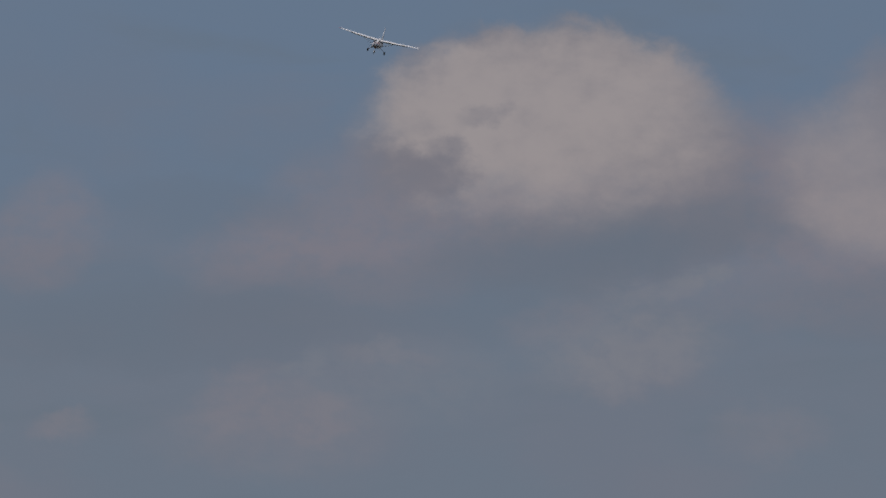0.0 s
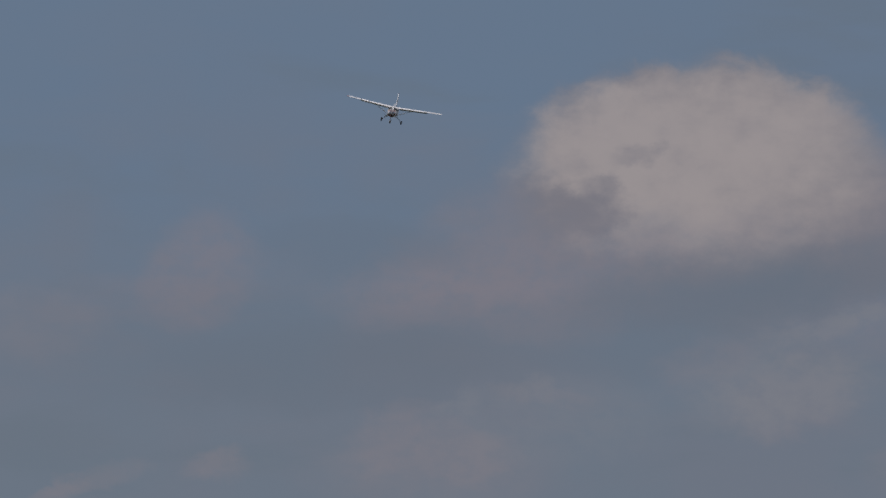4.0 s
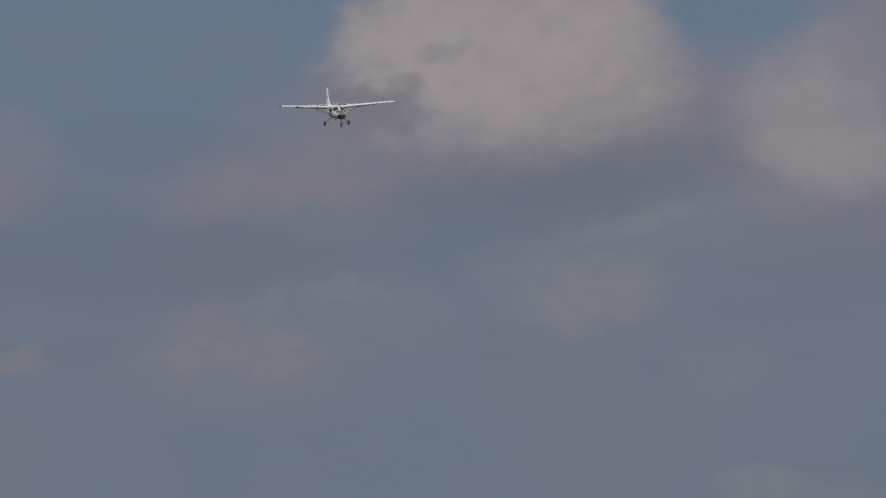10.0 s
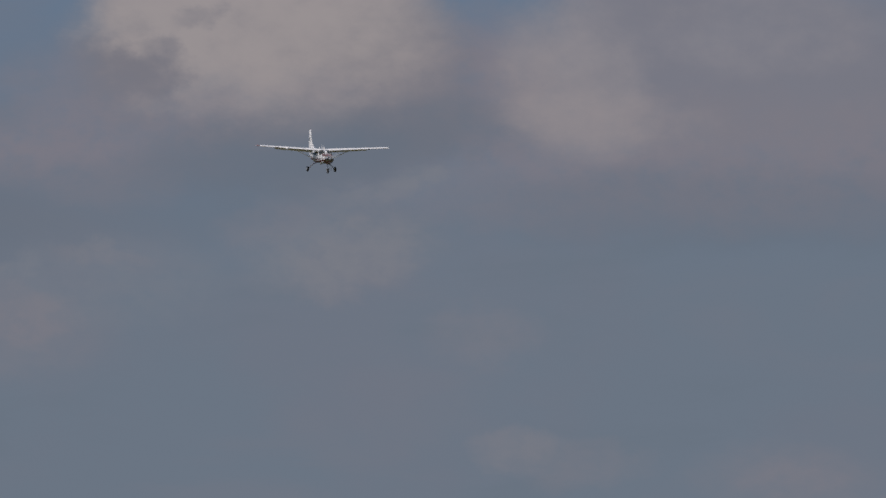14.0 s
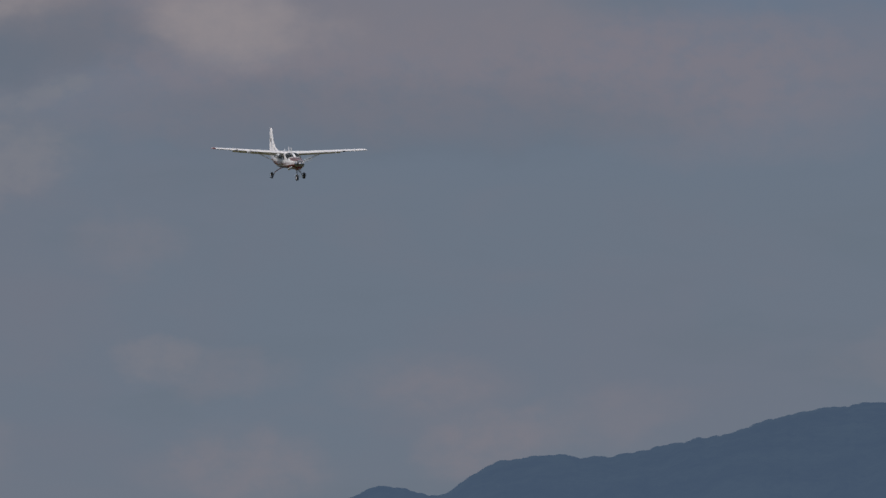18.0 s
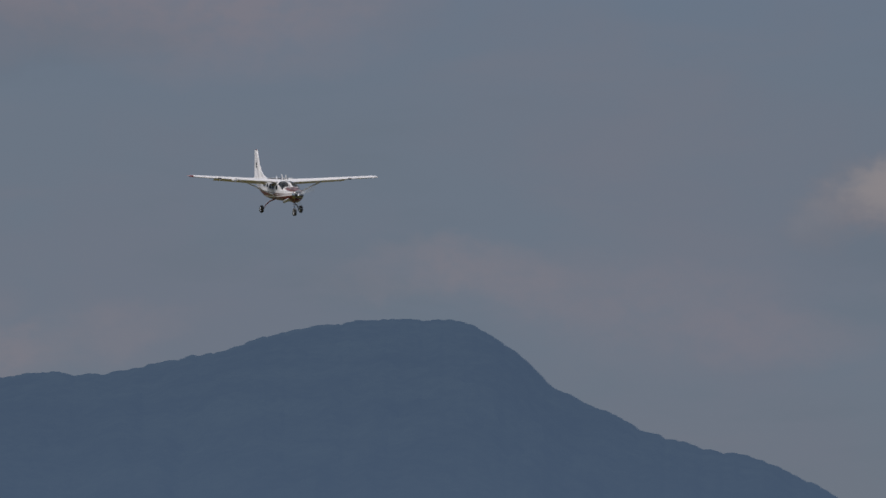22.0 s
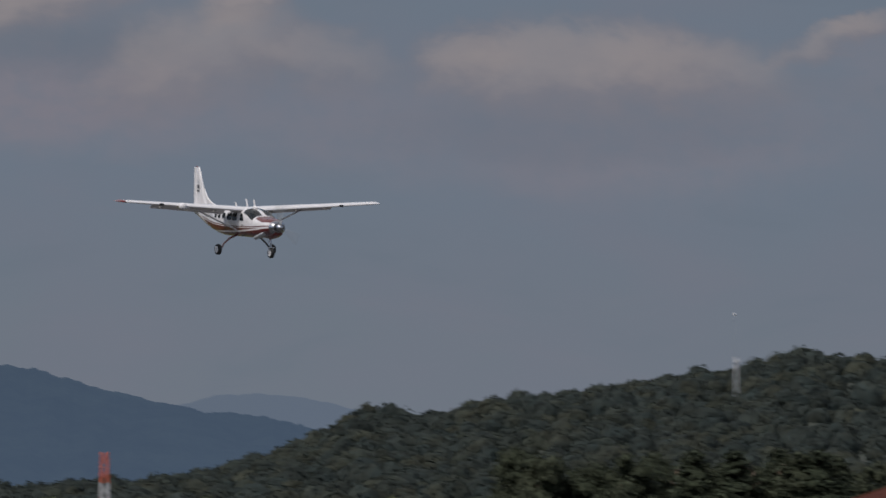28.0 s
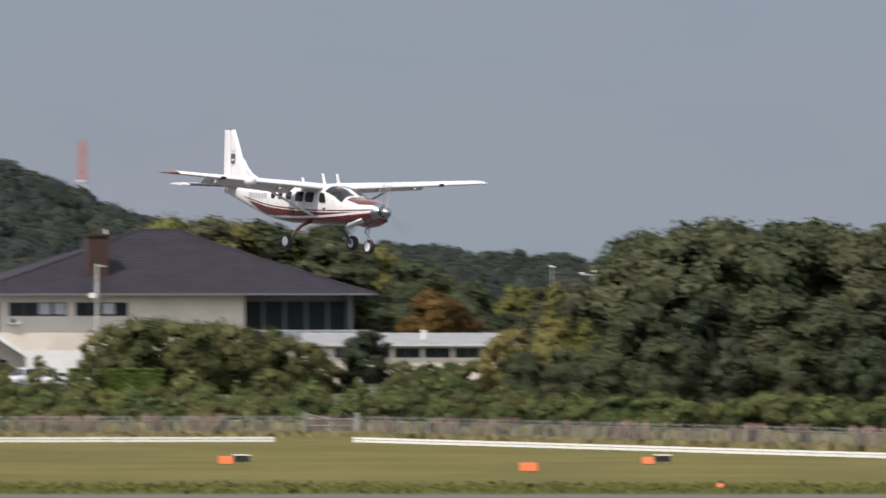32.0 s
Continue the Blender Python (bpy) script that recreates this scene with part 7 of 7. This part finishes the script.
def make_shelter():
    """A low orange canopy on posts before the fence, with a white hut beside it."""
    m = spot(-7.35, 764)
    ob = thing("canopy_shelter", "low orange fabric canopy on steel posts in the grass", "shelter", at=pose(m.translation.x, m.translation.y, 0, 0, 0, 7.3))
    bm = bmesh.new()
    ring = [(-2.1, 2.3), (-0.2, 2.78), (2.1, 2.42), (2.1, 2.37), (-0.2, 2.72), (-2.1, 2.24)]
    loft(bm, [[Vector((x, y, z)) for x, z in ring] for y in (-1.5, 1.5)])
    part("canopy", bm, ORANGE, ob, "orange fabric canopy")
    for x in (-2.0, 2.0):
        for y in (-1.4, 1.4):
            bm = bmesh.new()
            tube(bm, (x, y, -0.2), (x, y, 2.28), 0.04)
            part("post", bm, STEEL, ob)
    m = spot(-7.68, 764)
    hut = thing("equipment_hut", "small white equipment hut with an orange side", "hut", at=pose(m.translation.x, m.translation.y, 0, 0, 0, 7.6))
    bm = bmesh.new()
    box(bm, -1.2, 0.85, -1.0, 1.0, -0.1, 2.7)
    part("wall", bm, WHITE_PLAIN, hut, "white wall")
    bm = bmesh.new()
    box(bm, 0.852, 1.4, -1.0, 1.0, -0.1, 2.62)
    part("side_panel", bm, ORANGE, hut, "orange side panel")
    bm = bmesh.new()
    box(bm, -1.3, 1.5, -1.1, 1.1, 2.704, 2.78)
    part("roof", bm, GREY_WALL, hut)
    bm = bmesh.new()
    tube(bm, (0.7, 0, 2.78), (0.6, 0, 3.3), 0.06, 0.02)
    part("aerial", bm, MAST_RED, hut)


make_shelter()


def motions():
    walk(plane, [(t, pose(x, y, z, bank, nose, heading)) for t, x, y, z, bank, nose, heading in (
        (0, -734.56, 1606.19, 177.87, -15.32, 6.52, -71.45),
        (0.5, -723.09, 1569.50, 173.68, -14.91, 6.52, -70.95),
        (1, -712.58, 1535.14, 169.96, -14.16, 6.52, -70.45),
        (1.5, -702.70, 1502.92, 166.77, -13.90, 6.52, -69.95),
        (2, -692.42, 1473.05, 163.44, -14.77, 6.52, -69.50),
        (2.5, -682.14, 1445.04, 160.20, -14.28, 6.52, -69.07),
        (3, -671.81, 1418.75, 156.26, -12.85, 6.52, -68.66),
        (3.5, -661.50, 1393.79, 153.00, -11.93, 6.52, -68.28),
        (5.5, -620.76, 1304.19, 139.42, -10.86, 6.52, -66.86),
        (6, -609.99, 1283.91, 136.15, -8.66, 6.59, -63.91),
        (6.5, -599.33, 1264.14, 132.53, -6.26, 6.65, -61.63),
        (7, -588.39, 1244.88, 129.39, -6.35, 6.70, -59.91),
        (7.5, -577.08, 1226.14, 126.12, -6.81, 6.73, -58.42),
        (8, -566.00, 1207.54, 123.10, -5.98, 6.76, -57.26),
        (8.5, -554.72, 1189.24, 120.13, -4.91, 6.77, -56.40),
        (9, -542.47, 1171.56, 117.13, -2.09, 7.14, -55.78),
        (9.5, -530.90, 1153.67, 114.31, 1.64, 7.48, -55.29),
        (10, -518.92, 1136.01, 111.53, 3.32, 7.83, -54.93),
        (10.5, -507.31, 1118.18, 109.01, 1.77, 7.43, -54.81),
        (11, -495.19, 1100.62, 106.05, -0.54, 7.02, -54.76),
        (11.5, -483.82, 1082.73, 103.27, -0.40, 6.60, -54.66),
        (12, -471.80, 1065.14, 100.32, 0.74, 6.53, -54.60),
        (12.5, -460.02, 1047.39, 97.56, 1.40, 6.46, -54.50),
        (13, -448.68, 1029.40, 94.84, 0.84, 6.38, -54.34),
        (13.5, -436.62, 1011.71, 91.76, 0.51, 6.29, -54.18),
        (14, -424.88, 993.84, 88.79, -0.06, 6.20, -53.98),
        (14.5, -412.44, 976.19, 86.30, -0.19, 6.21, -53.95),
        (16.5, -365.07, 904.29, 76.04, -0.81, 6.21, -53.48),
        (17, -353.24, 886.28, 73.43, -0.27, 6.19, -53.31),
        (17.5, -341.22, 868.38, 70.35, 0.47, 6.17, -53.16),
        (18, -329.13, 850.48, 67.48, 0.51, 6.14, -53.04),
        (18.5, -316.65, 831.98, 64.59, -0.06, 6.11, -52.99),
        (19, -304.14, 813.52, 61.88, -0.97, 6.07, -52.95),
        (19.5, -291.70, 795.10, 59.33, -0.70, 6.04, -52.95),
        (20, -279.21, 776.77, 57.02, -0.02, 6.00, -52.99),
        (20.5, -266.77, 758.50, 54.76, 1.29, 5.96, -53.06),
        (21, -254.37, 740.30, 52.55, 2.17, 5.91, -53.17),
        (21.5, -242.07, 722.12, 50.29, 1.48, 5.87, -53.16),
        (22, -229.87, 704.02, 48.08, 0.78, 5.82, -53.18),
        (22.5, -217.91, 685.96, 45.95, 0.98, 5.76, -53.22),
        (23, -206.01, 667.96, 43.83, 0.20, 5.72, -53.30),
        (23.5, -194.59, 651.48, 41.79, -0.43, 5.38, -53.40),
        (24, -183.13, 635.06, 39.68, -0.08, 5.04, -53.53),
        (24.5, -171.74, 618.65, 37.58, -0.46, 4.70, -53.67),
        (25, -160.19, 602.30, 35.67, -1.27, 4.35, -53.84),
        (25.5, -148.67, 586.02, 33.82, -0.42, 4.15, -54.01),
        (27.5, -102.60, 520.81, 27.04, 1.65, 3.49, -54.56),
        (28, -91.65, 504.45, 25.42, 0.28, 3.27, -54.60),
        (28.5, -80.45, 488.25, 23.89, 0.33, 3.06, -54.63),
        (29, -69.38, 472.10, 22.50, 1.12, 2.85, -54.62),
        (29.5, -58.52, 457.57, 20.93, 0.74, 2.49, -54.59),
        (30, -47.87, 442.93, 19.40, -0.46, 2.13, -54.52),
        (30.5, -36.95, 427.38, 18.04, -2.02, 1.99, -54.46),
        (31, -26.70, 411.80, 16.85, -2.39, 1.83, -54.32),
        (31.5, -15.73, 393.75, 15.65, -2.55, 2.03, -53.71),
        (32, -4.72, 375.91, 14.62, -1.22, 2.23, -53.18),
    )])
    # the blades turn on their hub all through
    walk(propeller, [(k / FPS, pose(3.86, 0, 1.57, 81.0 * k % 360.0)) for k in range(961)])


motions()
